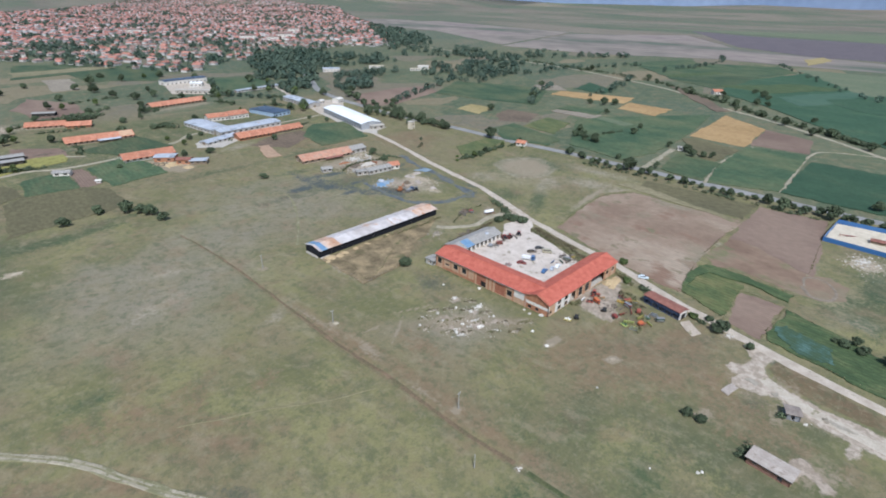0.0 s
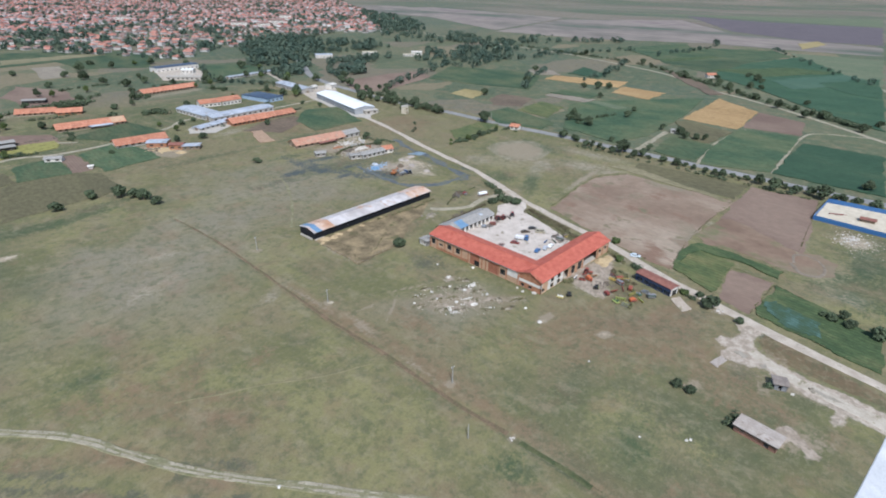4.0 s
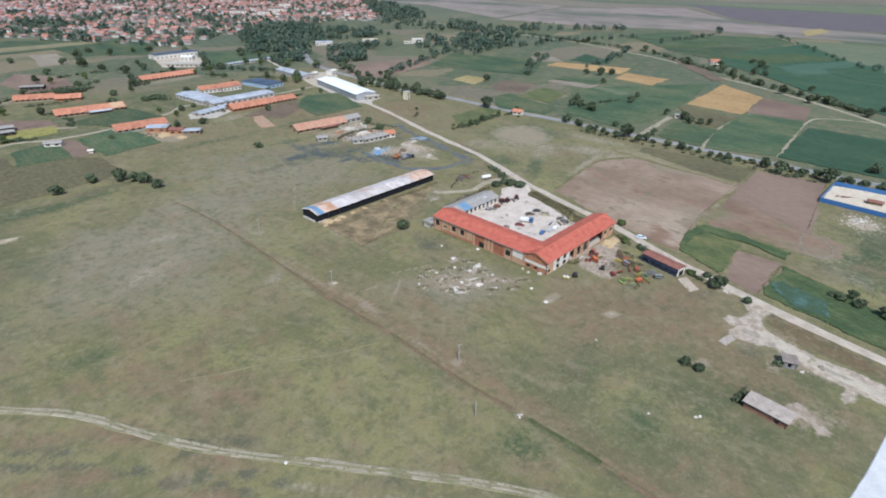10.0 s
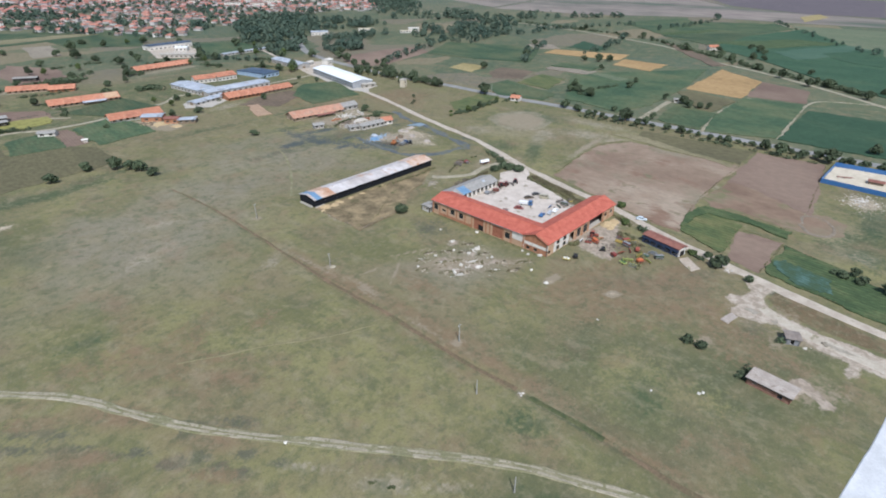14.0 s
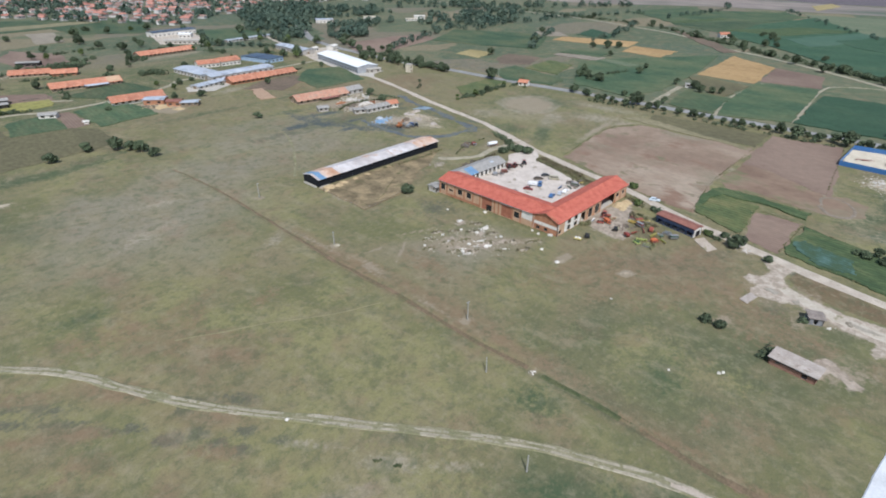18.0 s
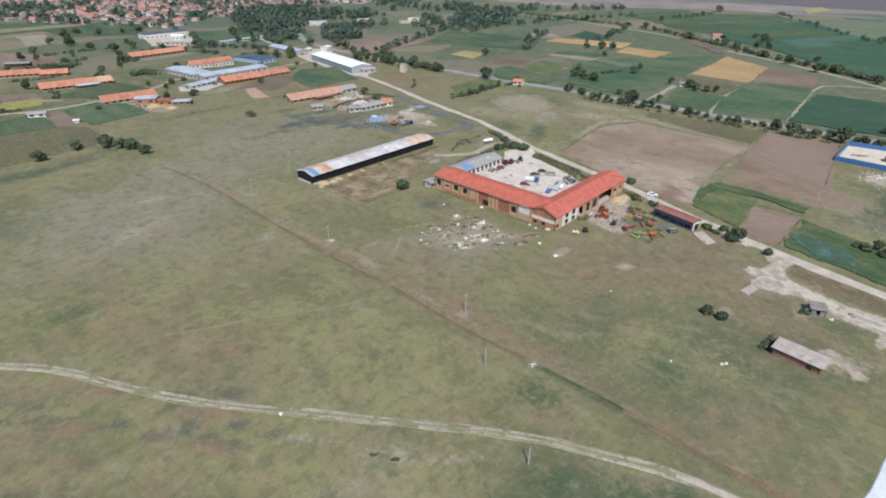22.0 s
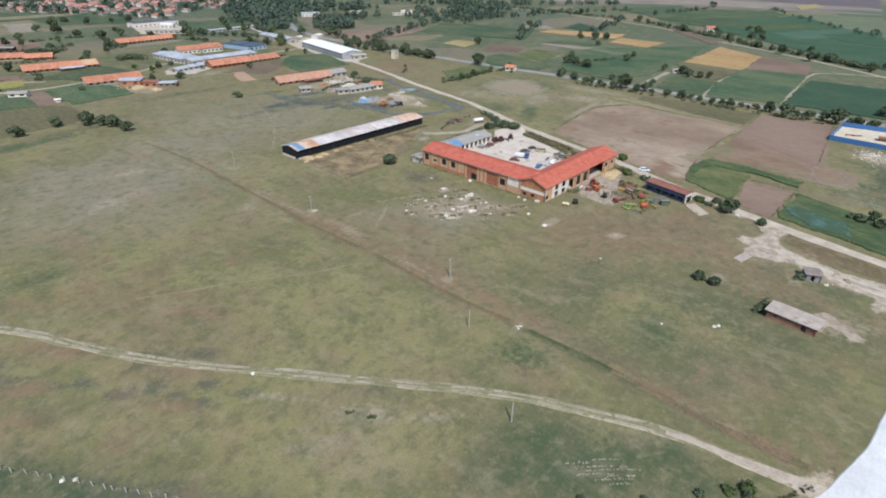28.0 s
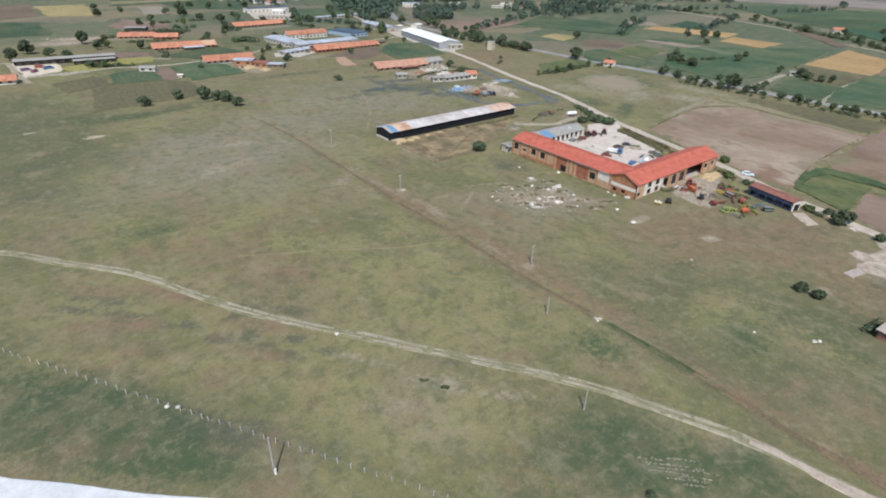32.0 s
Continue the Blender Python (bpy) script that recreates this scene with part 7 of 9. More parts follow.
far_trees("town_edge_trees", along([(166, 720), (104, 830), (0, 1015)], 13, 6, 31) + along([(292, 800), (439, 880), (583, 930)], 8, 6, 32) + along([(60, 1280), (86, 1262), (200, 890), (252, 813)], 10, 8, 33)
          + along([(640, 830), (800, 980), (921, 1090)], 8, 10, 34), 4.6, "trees at the edge of the town", 30, 9)
far_trees("village_woods", scatter([(333.9, 882.3), (430, 900), (484.5, 850), (420, 740), (367.8, 660.0), (323.4, 564.3), (244.0, 473.6), (216.8, 481.1), (220.2, 556.6), (229.7, 647.3)], 150, 51), 4.6, "dark green woods at the village edge", 34, 51)
far_trees("conifer_row", scatter([(455.2, 743.1), (525.9, 734.2), (454.9, 641.0), (406.6, 661.8)], 90, 52), 3.8, "dark belt of trees behind pale buildings", 34, 52)
far_trees("hedgerow", scatter([(317.5, 569.6), (410.2, 554.2), (390.0, 520.5), (290, 526.0)], 46, 53), 3.2, "hedgerow below the village hall", 34, 53)
far_trees("road_woods", scatter([(463.0, 553.8), (546.2, 552.0), (695.1, 540.5), (509.3, 399.8), (448.4, 407.7), (399.4, 481.4)], 110, 54), 3.8, "dark green belt of trees between fields", 34, 54)
far_trees("plain_woods", scatter([(1164.3, 1570.1), (1049.0, 1257.5), (784.2, 881.2), (683.8, 848.1), (827.4, 1122.6)], 220, 55), 5.0, "dark trees beyond the town's edge", 30, 55)
far_trees("hedgerow", along([(741.5, 733.0), (714.5, 631.8), (700.0, 560), (808.9, 497.1), (905.3, 416.4)], 7, 7, 56) + along([(652.7, 712.1), (657.0, 611.1), (630, 500), (659.0, 403.1)], 8, 4, 57), 4.0, "hedgerow trees along the far road", 30, 56)
for i, (x, y) in enumerate([(203, 369), (214, 366), (226, 360), (232, 355), (220, 344), (212, 330), (207, 316), (200, 303), (197, 290), (198, 275), (199, 262), (197, 248), (190, 236), (188, 262), (186, 305), (184, 335), (192, 345), (207, 352)]):
    plant((0, 2, 1)[i % 3], x, y, 1.25, "trees behind the white hall")


# ---- the town ----
TOWN = [(-200, 1250), (-1, 1024), (104, 838), (166, 727), (292, 808), (439, 890), (583, 941), (650, 832), (921, 1090), (1500, 2100), (2100, 3069), (2014, 3843), (1506, 4300), (303, 2960), (-250, 1900)]
ROOF_TOWN = surface("town_roof", two((.30, .135, .10, 1), (.41, .205, .16, 1)), scale=.05, fine=1, fine_amount=.2, bump=0, vary=.3)
ROOF_TOWN_B = surface("town_roof_brown", two((.20, .13, .11, 1), (.30, .21, .175, 1)), scale=.05, fine=1, fine_amount=.2, bump=0, vary=.3)
ROOFS_FAR = surface("town_roofs_far", [(0, (.25, .13, .105, 1)), (.3, (.40, .17, .13, 1)), (.6, (.33, .16, .13, 1)), (.85, (.48, .23, .18, 1)), (1, (.42, .39, .38, 1))], fine=1, fine_amount=.15, bump=0, island=True)
WALLS_FAR = surface("town_walls_far", [(0, (.28, .27, .27, 1)), (.6, (.42, .405, .40, 1)), (1, (.70, .69, .68, 1))], fine=1, fine_amount=.15, bump=0, island=True)
WALL_TOWN = surface("town_wall", two((.36, .345, .335, 1), (.54, .52, .50, 1)), scale=.03, fine=1, fine_amount=.15, bump=0, vary=.3)


def house_geo(w, d, h, rise, hip):
    v = [(-w, -d, -1), (w, -d, -1), (w, d, -1), (-w, d, -1), (-w, -d, h), (w, -d, h), (w, d, h), (-w, d, h)]
    o = .5
    r = [(-w - o, -d - o, h - .1), (w + o, -d - o, h - .1), (w + o, d + o, h - .1), (-w - o, d + o, h - .1), (-w * (1 - hip) - o * (hip == 0), 0, h + rise), (w * (1 - hip) + o * (hip == 0), 0, h + rise)]
    wf = [(0, 1, 5, 4), (1, 2, 6, 5), (2, 3, 7, 6), (3, 0, 4, 7)]
    rf = [(0, 1, 5, 4), (2, 3, 4, 5), (1, 2, 5), (3, 0, 4), (3, 2, 1, 0)]
    return v, wf, r, rf


def mesh_of(name, v, f, mat):
    me = bpy.data.meshes.new(name)
    me.from_pydata(v, [], f)
    me.materials.append(mat)
    return me


def make_house(w, d, h, rise, hip, roof):
    ob = thing("house", 0, 0, 0, 0, "village house with pale walls and red tiled roof", "house", "houses of the town")
    v, wf, r, rf = house_geo(w, d, h, rise, hip)
    for nm, vv, ff, mt in (("wall", v, wf, WALL_TOWN), ("roof", r, rf, roof)):
        o = new(nm, mesh_of(nm, vv, ff, mt))
        o.parent = ob
    part("chimney", boxes((w * .3, w * .3 + .6, .3, .9, h + rise * .4, h + rise + .7)), BRICK, ob)
    win = part("window", boxes((-w * .6, -w * .25, -d - .04, -d + .05, h * .45, h * .75)), GLASS_D, ob)
    share("window", win, ob, pose(w * .85, 0, 0))
    return ob


def make_town():
    rnd = random.Random(77)
    spots, greens = [], []
    a = radians(28)
    ca, sa = math.cos(a), math.sin(a)
    for i in range(-80, 190):
        for j in range(-80, 190):
            bx, by = i // 4, j // 6
            gx, gy = i * 25 + bx * 9 + rnd.uniform(-5, 5), j * 22 + by * 9 + rnd.uniform(-4, 4)
            x, y = gx * ca - gy * sa, gx * sa + gy * ca
            if not inside((x, y), TOWN):
                continue
            g = noise.noise(Vector((x / 160, y / 160, 2)))
            dens = .80 if g < .15 else .38
            (spots if rnd.random() < dens else greens).append((x, y, math.degrees(a) + rnd.choice((0, 90)) + rnd.gauss(0, 6)))
            for _ in range(rnd.choice((0, 0, 1)) + (g > .2)):
                greens.append((x + rnd.uniform(-12, 12), y + rnd.uniform(-12, 12), 0))
    spots.sort(key=lambda s: math.hypot(s[0] + 148, s[1] + 88))
    kinds = [make_house(5, 4.2, 3.4, 2.2, 0, ROOF_TOWN), make_house(4.5, 4.5, 5.6, 2.0, .5, ROOF_TOWN), make_house(6, 4, 3.2, 2.0, .4, ROOF_TOWN_B), make_house(7, 4.5, 3.5, 2.2, 0, ROOF_TOWN), make_house(4, 3.5, 3, 1.8, 0, ROOF_TOWN_B)]
    for n, (x, y, t) in enumerate(spots[:290]):
        k = rnd.choice(kinds)
        m = pose(x, y, ground_z(x, y), 0, 0, t)
        if n < len(kinds):
            kinds[n].matrix_basis = m
        else:
            copy_thing(k, m)
    wv, wf, rv, rf, bv, bf = [], [], [], [], [], []
    for x, y, t in spots[290:]:
        w, d, h = rnd.uniform(4, 7.5), rnd.uniform(3.5, 5), rnd.choice((3.2, 3.6, 5.8))
        v, f, r, g = house_geo(w, d, h, rnd.uniform(1.6, 2.4), rnd.choice((0, .45)))
        c, s, z0 = math.cos(radians(t)), math.sin(radians(t)), ground_z(x, y)
        tr = lambda p: (x + p[0] * c - p[1] * s, y + p[0] * s + p[1] * c, z0 + p[2])
        tv, tf = (rv, rf) if rnd.random() < .6 else (bv, bf)
        o = len(wv)
        wv += [tr(p) for p in v]
        wf += [tuple(i + o for i in q) for q in f]
        o = len(tv)
        tv += [tr(p) for p in r]
        tf += [tuple(i + o for i in q) for q in g]
    far = tagged(new("far_houses"), "far rows of village houses with red roofs", "houses", kind="stuff")
    for nm, v, f, mt in (("walls", wv, wf, WALLS_FAR), ("red_roofs", rv, rf, ROOFS_FAR), ("brown_roofs", bv, bf, ROOFS_FAR)):
        o = new(nm, mesh_of(nm, v, f, mt))
        o.parent = far
        o["kind"] = "stuff"
    far_trees("town_trees", [(x, y) for x, y, _ in greens], 3.2, "garden trees between the houses of the town", leaves=14, seed=9)
    return len(spots), len(greens)


make_town()


def town_block(x, y, turn, L, W, storeys, label):
    ob = thing("apartment_block", x, y, ground_z(x, y), turn, label, "apartment block", "blocks of the town")
    h = storeys * 3.0
    part("wall", boxes((-L / 2, L / 2, -W / 2, W / 2, -1, h)), PLASTER, ob)
    part("roof", prism([(-W / 2 - .6, h + .01), (W / 2 + .6, h + .01), (0, h + 2.4)], -L / 2 - .6, L / 2 + .6, 'x'), ROOF_TOWN_B, ob)
    win = part("window", boxes((-.8, .8, -W / 2 - .04, -W / 2 + .1, 0, 1.4)), GLASS_D, ob)
    win.matrix_basis = pose(-L / 2 + 2, 0, 1)
    for i in range(int(L // 4)):
        for k in range(storeys):
            if i or k:
                share("window", win, ob, pose(-L / 2 + 2 + 4 * i, 0, 1 + 3 * k))


for x, y, tn, L, W, k in [(512, 1213, -30, 38, 14, 3), (540, 1150, -30, 30, 13, 3), (590, 1180, -28, 34, 13, 4), (640, 1260, -28, 30, 13, 3), (20, 1060, -5, 36, 14, 2), (470, 1330, 60, 30, 13, 3), (720, 1350, -30, 30, 14, 4), (350, 1500, -10, 32, 14, 4)]:
    town_block(x, y, tn, L, W, k, "cream plastered apartment block with low tiled roof")


# ---- vehicles ----
def wheel(parent, x, y, r, w, rim=STEEL, axis_y=True):
    bm = cyl((x, y - w / 2, r), (x, y + w / 2, r), r, n=14)
    t = part("wheel", bm, BLACK_P, parent)
    part("rim", cyl((x, y - w / 2 - .012, r), (x, y + w / 2 + .012, r), r * .58, n=10), rim, t)
    return t


def profile(pts, y0, y1, inset=.0):
    bm = prism(pts, y0, y1, 'y')
    bmesh.ops.bevel(bm, geom=list(bm.edges), offset=.05, segments=1, affect='EDGES')
    return bm


def car(x, y, turn, colour, label, kind="car", L=4.2):
    ob = thing("van" if kind == "van" else "car", x, y, 0, turn, label, "van" if kind == "van" else "car")
    k = L / 4.2
    w = .84
    if kind == "van":
        body = [(-2.1 * k, .3), (2.1 * k, .3), (2.1 * k, .95), (1.5 * k, 1.15), (-2.1 * k, 1.15)]
        top = [(-2.1 * k, 1.12), (1.5 * k, 1.12), (1.05 * k, 1.95), (-2.05 * k, 1.98)]
    else:
        body = [(-2.1 * k, .32), (2.1 * k, .32), (2.1 * k, .68), (1.1 * k, .85), (-1.95 * k, .90), (-2.1 * k, .7)]
        top = [(-1.75 * k, .86), (1.1 * k, .83), (.45 * k, 1.38), (-1.25 * k, 1.40)]
    part("body", profile(body, -w, w), colour, ob)
    cab = part("cabin", profile(top, -w + .1, w - .1), colour, ob)
    zc = (top[0][1] + top[2][1]) / 2 + .03
    for s in (-1, 1):
        part("side_window", boxes((top[0][0] + .45, top[2][0] + .15, s * (w - .10) - .015, s * (w - .10) + .015, zc - .18, zc + .2)), GLASS_D, cab)
    part("windscreen", slab([(top[1][0] - .02, -w + .2, top[1][1] + .06), (top[1][0] - .02, w - .2, top[1][1] + .06), (top[2][0] + .06, w - .25, top[2][1] - .06), (top[2][0] + .06, -w + .25, top[2][1] - .06)], .03), GLASS_D, cab)
    for sx in (-1.3 * k, 1.3 * k):
        for sy in (-w + .08, w - .08):
            wheel(ob, sx, sy, .31, .2)
    for sy in (-.6, .6):
        part("headlight", boxes((2.08 * k, 2.12 * k + .02, sy - .14, sy + .14, .55, .68)), WHITE_P, ob)
    part("bumper", boxes((2.09 * k, 2.16 * k, -.75, .75, .33, .48), (-2.16 * k, -2.09 * k, -.75, .75, .33, .48)), BLACK_P, ob)
    return ob


def truck(x, y, turn, cab_mat, bed_mat, label, L=6.0):
    ob = thing("truck", x, y, 0, turn, label, "truck")
    part("chassis", boxes((-L / 2, L / 2, -.4, .4, .55, .8)), BLACK_P, ob)
    cab = part("cab", profile([(L / 2 - 1.7, .6), (L / 2, .6), (L / 2, 1.5), (L / 2 - .25, 2.35), (L / 2 - 1.7, 2.4)], -1.05, 1.05), cab_mat, ob)
    part("windscreen", slab([(L / 2 + .02, -.9, 1.55), (L / 2 + .02, .9, 1.55), (L / 2 - .2, .9, 2.2), (L / 2 - .2, -.9, 2.2)], .03), GLASS_D, cab)
    part("side_window", boxes((L / 2 - 1.3, L / 2 - .4, 1.04, 1.07, 1.5, 2.1), (L / 2 - 1.3, L / 2 - .4, -1.07, -1.04, 1.5, 2.1)), GLASS_D, cab)
    part("bed", boxes((-L / 2, L / 2 - 1.85, -1.1, 1.1, .85, 1.0)), WOOD, ob)
    part("bed_side", boxes((-L / 2, L / 2 - 1.85, -1.15, -1.07, .86, 1.5)), bed_mat, ob)
    part("bed_side", boxes((-L / 2, L / 2 - 1.85, 1.07, 1.15, .86, 1.5)), bed_mat, ob)
    part("tailgate", boxes((-L / 2 - .06, -L / 2 + .02, -1.07, 1.07, .86, 1.5)), bed_mat, ob)
    part("cover", profile([(-L / 2 + .1, 1.5), (L / 2 - 2.0, 1.5), (L / 2 - 2.1, 1.9), (-L / 2 + .2, 1.85)], -1.0, 1.0), bed_mat, ob)
    for sx in (-L / 2 + 1.1, L / 2 - .9):
        for sy in (-.95, .95):
            wheel(ob, sx, sy, .45, .28)
    return ob


def tractor(x, y, turn, colour, label):
    ob = thing("tractor", x, y, 0, turn, label, "tractor")
    part("hood", profile([(.2, .75), (1.9, .75), (1.9, 1.3), (.2, 1.45)], -.38, .38), colour, ob)
    part("chassis", boxes((-1.2, 1.7, -.22, .22, .5, .85)), BLACK_P, ob)
    cab = part("cab", profile([(-1.15, 1.0), (.2, 1.0), (.1, 2.35), (-1.0, 2.4)], -.7, .7), GLASS_D, ob)
    part("roof", boxes((-1.15, .25, -.8, .8, 2.38, 2.5, .04)), colour, cab)
    for s in (-1, 1):
        part("fender", boxes((-1.5, -.1, s * .95 - .2, s * .95 + .2, 1.5, 1.58)), colour, ob)
        wheel(ob, -.85, s * .95, .78, .42, colour)
        wheel(ob, 1.35, s * .8, .45, .28, colour)
    part("exhaust", cyl((.9, .2, 1.35), (.9, .2, 2.3), .05), BLACK_P, ob)
    return ob


def implement(kind, x, y, turn, a, b, label, s=1.0):
    """Parked field machinery: seeder, plough, mower, rake, harrow."""
    names = {"seeder": "seed_drill", "plough": "plough", "mower": "mower", "rake": "hay_rake", "harrow": "disc_harrow", "baler": "baler"}
    ob = thing(names[kind], x, y, 0, turn, label, "farm machine", "parked farm machines")
    part("drawbar", cyl((1.0 * s, 0, .6), (2.3 * s, 0, .45), .07), a, ob)
    if kind == "seeder":
        part("hopper", profile([(-.5, .9), (.5, .9), (.65, 1.5), (-.65, 1.5)], -1.4 * s, 1.4 * s), a, ob)
        part("lid", boxes((-.7, .7, -1.42 * s, 1.42 * s, 1.5, 1.56)), b, ob)
        part("frame", boxes((-.9, 1.0, -1.3 * s, 1.3 * s, .65, .8)), b, ob)
        for i in range(7):
            part("coulter", boxes((-.75, -.6, (-1.2 + .4 * i) * s - .04, (-1.2 + .4 * i) * s + .04, .08, .66)), STEEL, ob)
        for q in (-1.55 * s, 1.55 * s):
            wheel(ob, .1, q, .55, .2, b)
    elif kind == "plough":
        part("beam", boxes((-1.8 * s, 1.2 * s, -.1, .1, .75, .95)), a, ob)
        for i in range(4):
            px = (-1.5 + .75 * i) * s
            part("share", slab([(px, -.5, .05), (px + .5, .1, .05), (px + .35, .25, .75), (px - .2, -.3, .7)], .05), b, ob)
            part("leg", boxes((px - .04, px + .06, -.12, .1, .3, .78)), a, ob)
        wheel(ob, -1.7 * s, .3, .3, .12)
    elif kind == "mower":
        part("deck", boxes((-.8 * s, .8 * s, -1.3 * s, 1.3 * s, .25, .55, .06)), a, ob)
        part("frame", boxes((-.2, 1.2 * s, -.1, .1, .55, .8)), b, ob)
        for q in (-.7 * s, .7 * s):
            part("drum", cyl((0, q, .1), (0, q, .9), .42, .35), b, ob)
            wheel(ob, -.85 * s, q, .28, .14)
    elif kind == "rake":
        part("beam", boxes((-.12, .12, -1.9 * s, 1.9 * s, .7, .85)), b, ob)
        for i in range(5):
            q = (-1.6 + .8 * i) * s
            w = part("spider_wheel", cyl((-.3, q - .05, .62), (-.25, q + .05, .62), .6, n=16), a, ob)
            part("hub", cyl((-.38, q - .05, .62), (-.2, q + .05, .62), .14), b, w)
        wheel(ob, .5, -1.2 * s, .3, .14)
        wheel(ob, .5, 1.2 * s, .3, .14)
    elif kind == "harrow":
        part("frame", boxes((-.8 * s, -.7 * s, -1.3 * s, 1.3 * s, .7, .82), (.6 * s, .7 * s, -1.3 * s, 1.3 * s, .7, .82), (-.8 * s, .9 * s, -.06, .06, .82, .9)), a, ob)
        for row in (-.75, .65):
            for i in range(6):
                q = (-1.2 + .48 * i) * s
                part("disc", cyl((row * s, q, .32), (row * s + .03, q + .05, .32), .32, n=12), b, ob)
    else:
        part("body", profile([(-1.1, .6), (1.0, .6), (1.0, 1.5), (.2, 1.75), (-1.1, 1.4)], -.7 * s, .7 * s), a, ob)
        part("pickup", cyl((1.1, -.7 * s, .4), (1.1, .7 * s, .4), .25), b, ob)
        part("guard", boxes((-1.0, .9, -.76 * s, -.71 * s, .7, 1.3)), b, ob)
        for q in (-.9 * s, .9 * s):
            wheel(ob, -.2, q, .45, .22, b)
    return ob


truck(33.6, 33.2, -66, BLUE_P, WHITE_P, "small truck with blue cab and white load bed")
car(41.0, 36.6, -35, paint("brown_paint", (.10, .075, .05)), "old dark brown car parked in the courtyard")
car(46.6, 36.4, -40, paint("dark_grey_paint", (.06, .06, .06)), "old dark grey car parked in the courtyard")
car(45.6, 31.4, -60, paint("cream_paint", (.36, .33, .24)), "cream van parked in the courtyard", "van", 4.6)
car(29.0, 21.5, 12, BLUE_P, "blue car parked by the inner wall")
car(33.5, 20.5, 18, paint("silver_paint", (.55, .57, .60), .3, .4), "silver car parked by the inner wall")
car(37.0, 20.0, 10, WHITE_P, "white car parked by the inner wall")
car(28.2, 33.0, -62, DARKRED_P, "rusty red low car in the courtyard")
car(54.6, -10.9, -65, paint("pale_blue_paint", (.62, .70, .76)), "pale car driving along the gravel road")
tractor(43.2, 55.0, 70, DARKRED_P, "dull red tractor by the white stable wing")
tractor(45.6, 53.8, 100, DARKRED_P, "dark red tractor by the white stable wing")
tractor(52.2, 52.6, 30, DARKRED_P, "dark red tractor standing in the yard")
tractor(26.8, -4.2, -60, RED_P, "red tractor before the open bay")
implement("baler", 31.5, 53.6, 15, paint("grey_paint", (.25, .26, .27)), STEEL, "grey trailer-like baler in the courtyard", 1.3)
implement("seeder", 36.8, 52.6, 40, WOOD, DARKRED_P, "rusty brown seed drill by the white wing")
implement("harrow", 22.5, 36, 20, DARKRED_P, STEEL, "rusty disc harrow in the courtyard")
implement("seeder", 45.5, 20.8, 10, paint("faded_green", (.16, .20, .10)), STEEL, "faded olive-green seed drill in the courtyard")
implement("rake", 47.5, 24.5, 70, WOOD, STEEL, "weathered brown hay rake in the courtyard")
# machines before the front wing
PARKED = [("mower", 21.0, -5.2, 20, RED_P, BLACK_P, "red drum mower"), ("seeder", 22.8, -7.0, -30, RED_P, ORANGE_P, "red seed drill"), ("rake", 26.2, -6.8, 50, YELLOW_P, RED_P, "yellow and red hay rake"),
          ("plough", 20.2, -2.6, 10, WHITE_P, STEEL, "pale old plough"), ("harrow", 24.2, -4.6, 70, RED_P, STEEL, "red disc harrow"), ("baler", 18.8, -12.6, 25, BLACK_P, LIME_P, "dark baler with lime green guard"),
          ("rake", 29.2, -14.4, 0, YELLOW_P, ORANGE_P, "yellow hay rake"), ("seeder", 31.2, -15.6, 60, YELLOW_P, RED_P, "yellow seed drill"), ("seeder", 28.4, -17.2, -15, RED_P, STEEL, "red seed drill with open hopper"),
          ("plough", 25.4, -20.0, 35, RED_P, STEEL, "red plough"), ("mower", 15.4, -22.4, -20, LIME_P, GREEN_P, "lime green mower"), ("rake", 18.2, -22.8, 30, LIME_P, LIME_P, "lime green hay rake"),
          ("harrow", 15.8, -26.0, 10, LIME_P, STEEL, "lime green harrow"), ("baler", 19.8, -26.6, -30, ORANGE_P, RED_P, "bright orange baler"), ("plough", 22.4, -28.4, 60, LIME_P, YELLOW_P, "yellow-green plough"),
          ("rake", 24.2, -24.2, 80, YELLOW_P, LIME_P, "pale yellow hay rake"), ("mower", 26.0, -26.0, 0, GREEN_P, STEEL, "dark green mower"), ("seeder", 27.4, -30.4, 45, GREEN_P, STEEL, "faded green seed drill"),
          ("harrow", 29.4, -27.2, -10, paint("grey_blue", (.22, .26, .30)), STEEL, "grey disc harrow"), ("baler", 27.2, -22.2, 20, RED_P, YELLOW_P, "red baler"), ("plough", 33.0, -17.6, -50, YELLOW_P, STEEL, "yellow plough"),
          ("mower", 3.6, -6.2, 15, YELLOW_P, WHITE_P, "pale yellow mower in the grass"), ("baler", 6.8, -8.0, 35, BLACK_P, LIME_P, "dark machine with lime green cover")]
for kd, x, y, tn, a, b, lb in PARKED:
    implement(kd, x, y, tn, a, b, lb + (" standing in the grass" if len(lb.split()) < 4 else ""), 1.0)
# white tank trailer and scrap behind the stable wing
tk = thing("tank_trailer", 63.4, 81.3, 0, -18, "white tank trailer on wheels beside bushes", "trailer")
bm = cyl((-2.6, 0, 1.5), (2.6, 0, 1.5), .85, n=16)
bmesh.ops.bevel(bm, geom=[e for e in bm.edges if e.calc_length() < .6 or len(e.link_faces) == 2 and abs(e.verts[0].co.x - e.verts[1].co.x) < .01], offset=.12, segments=2, affect='EDGES')
part("tank", bm, WHITE_P, tk)
part("frame", boxes((-2.4, 3.4, -.35, .35, .45, .65)), DARKRED_P, tk)
for wx in (-1.2, .6):
    for wy in (-.75, .75):
        wheel(tk, wx, wy, .42, .25)
implement("harrow", 55.5, 92.2, 30, paint("rust_paint", (.20, .12, .08), .8), STEEL, "rusty discarded harrow frame", 1.4)
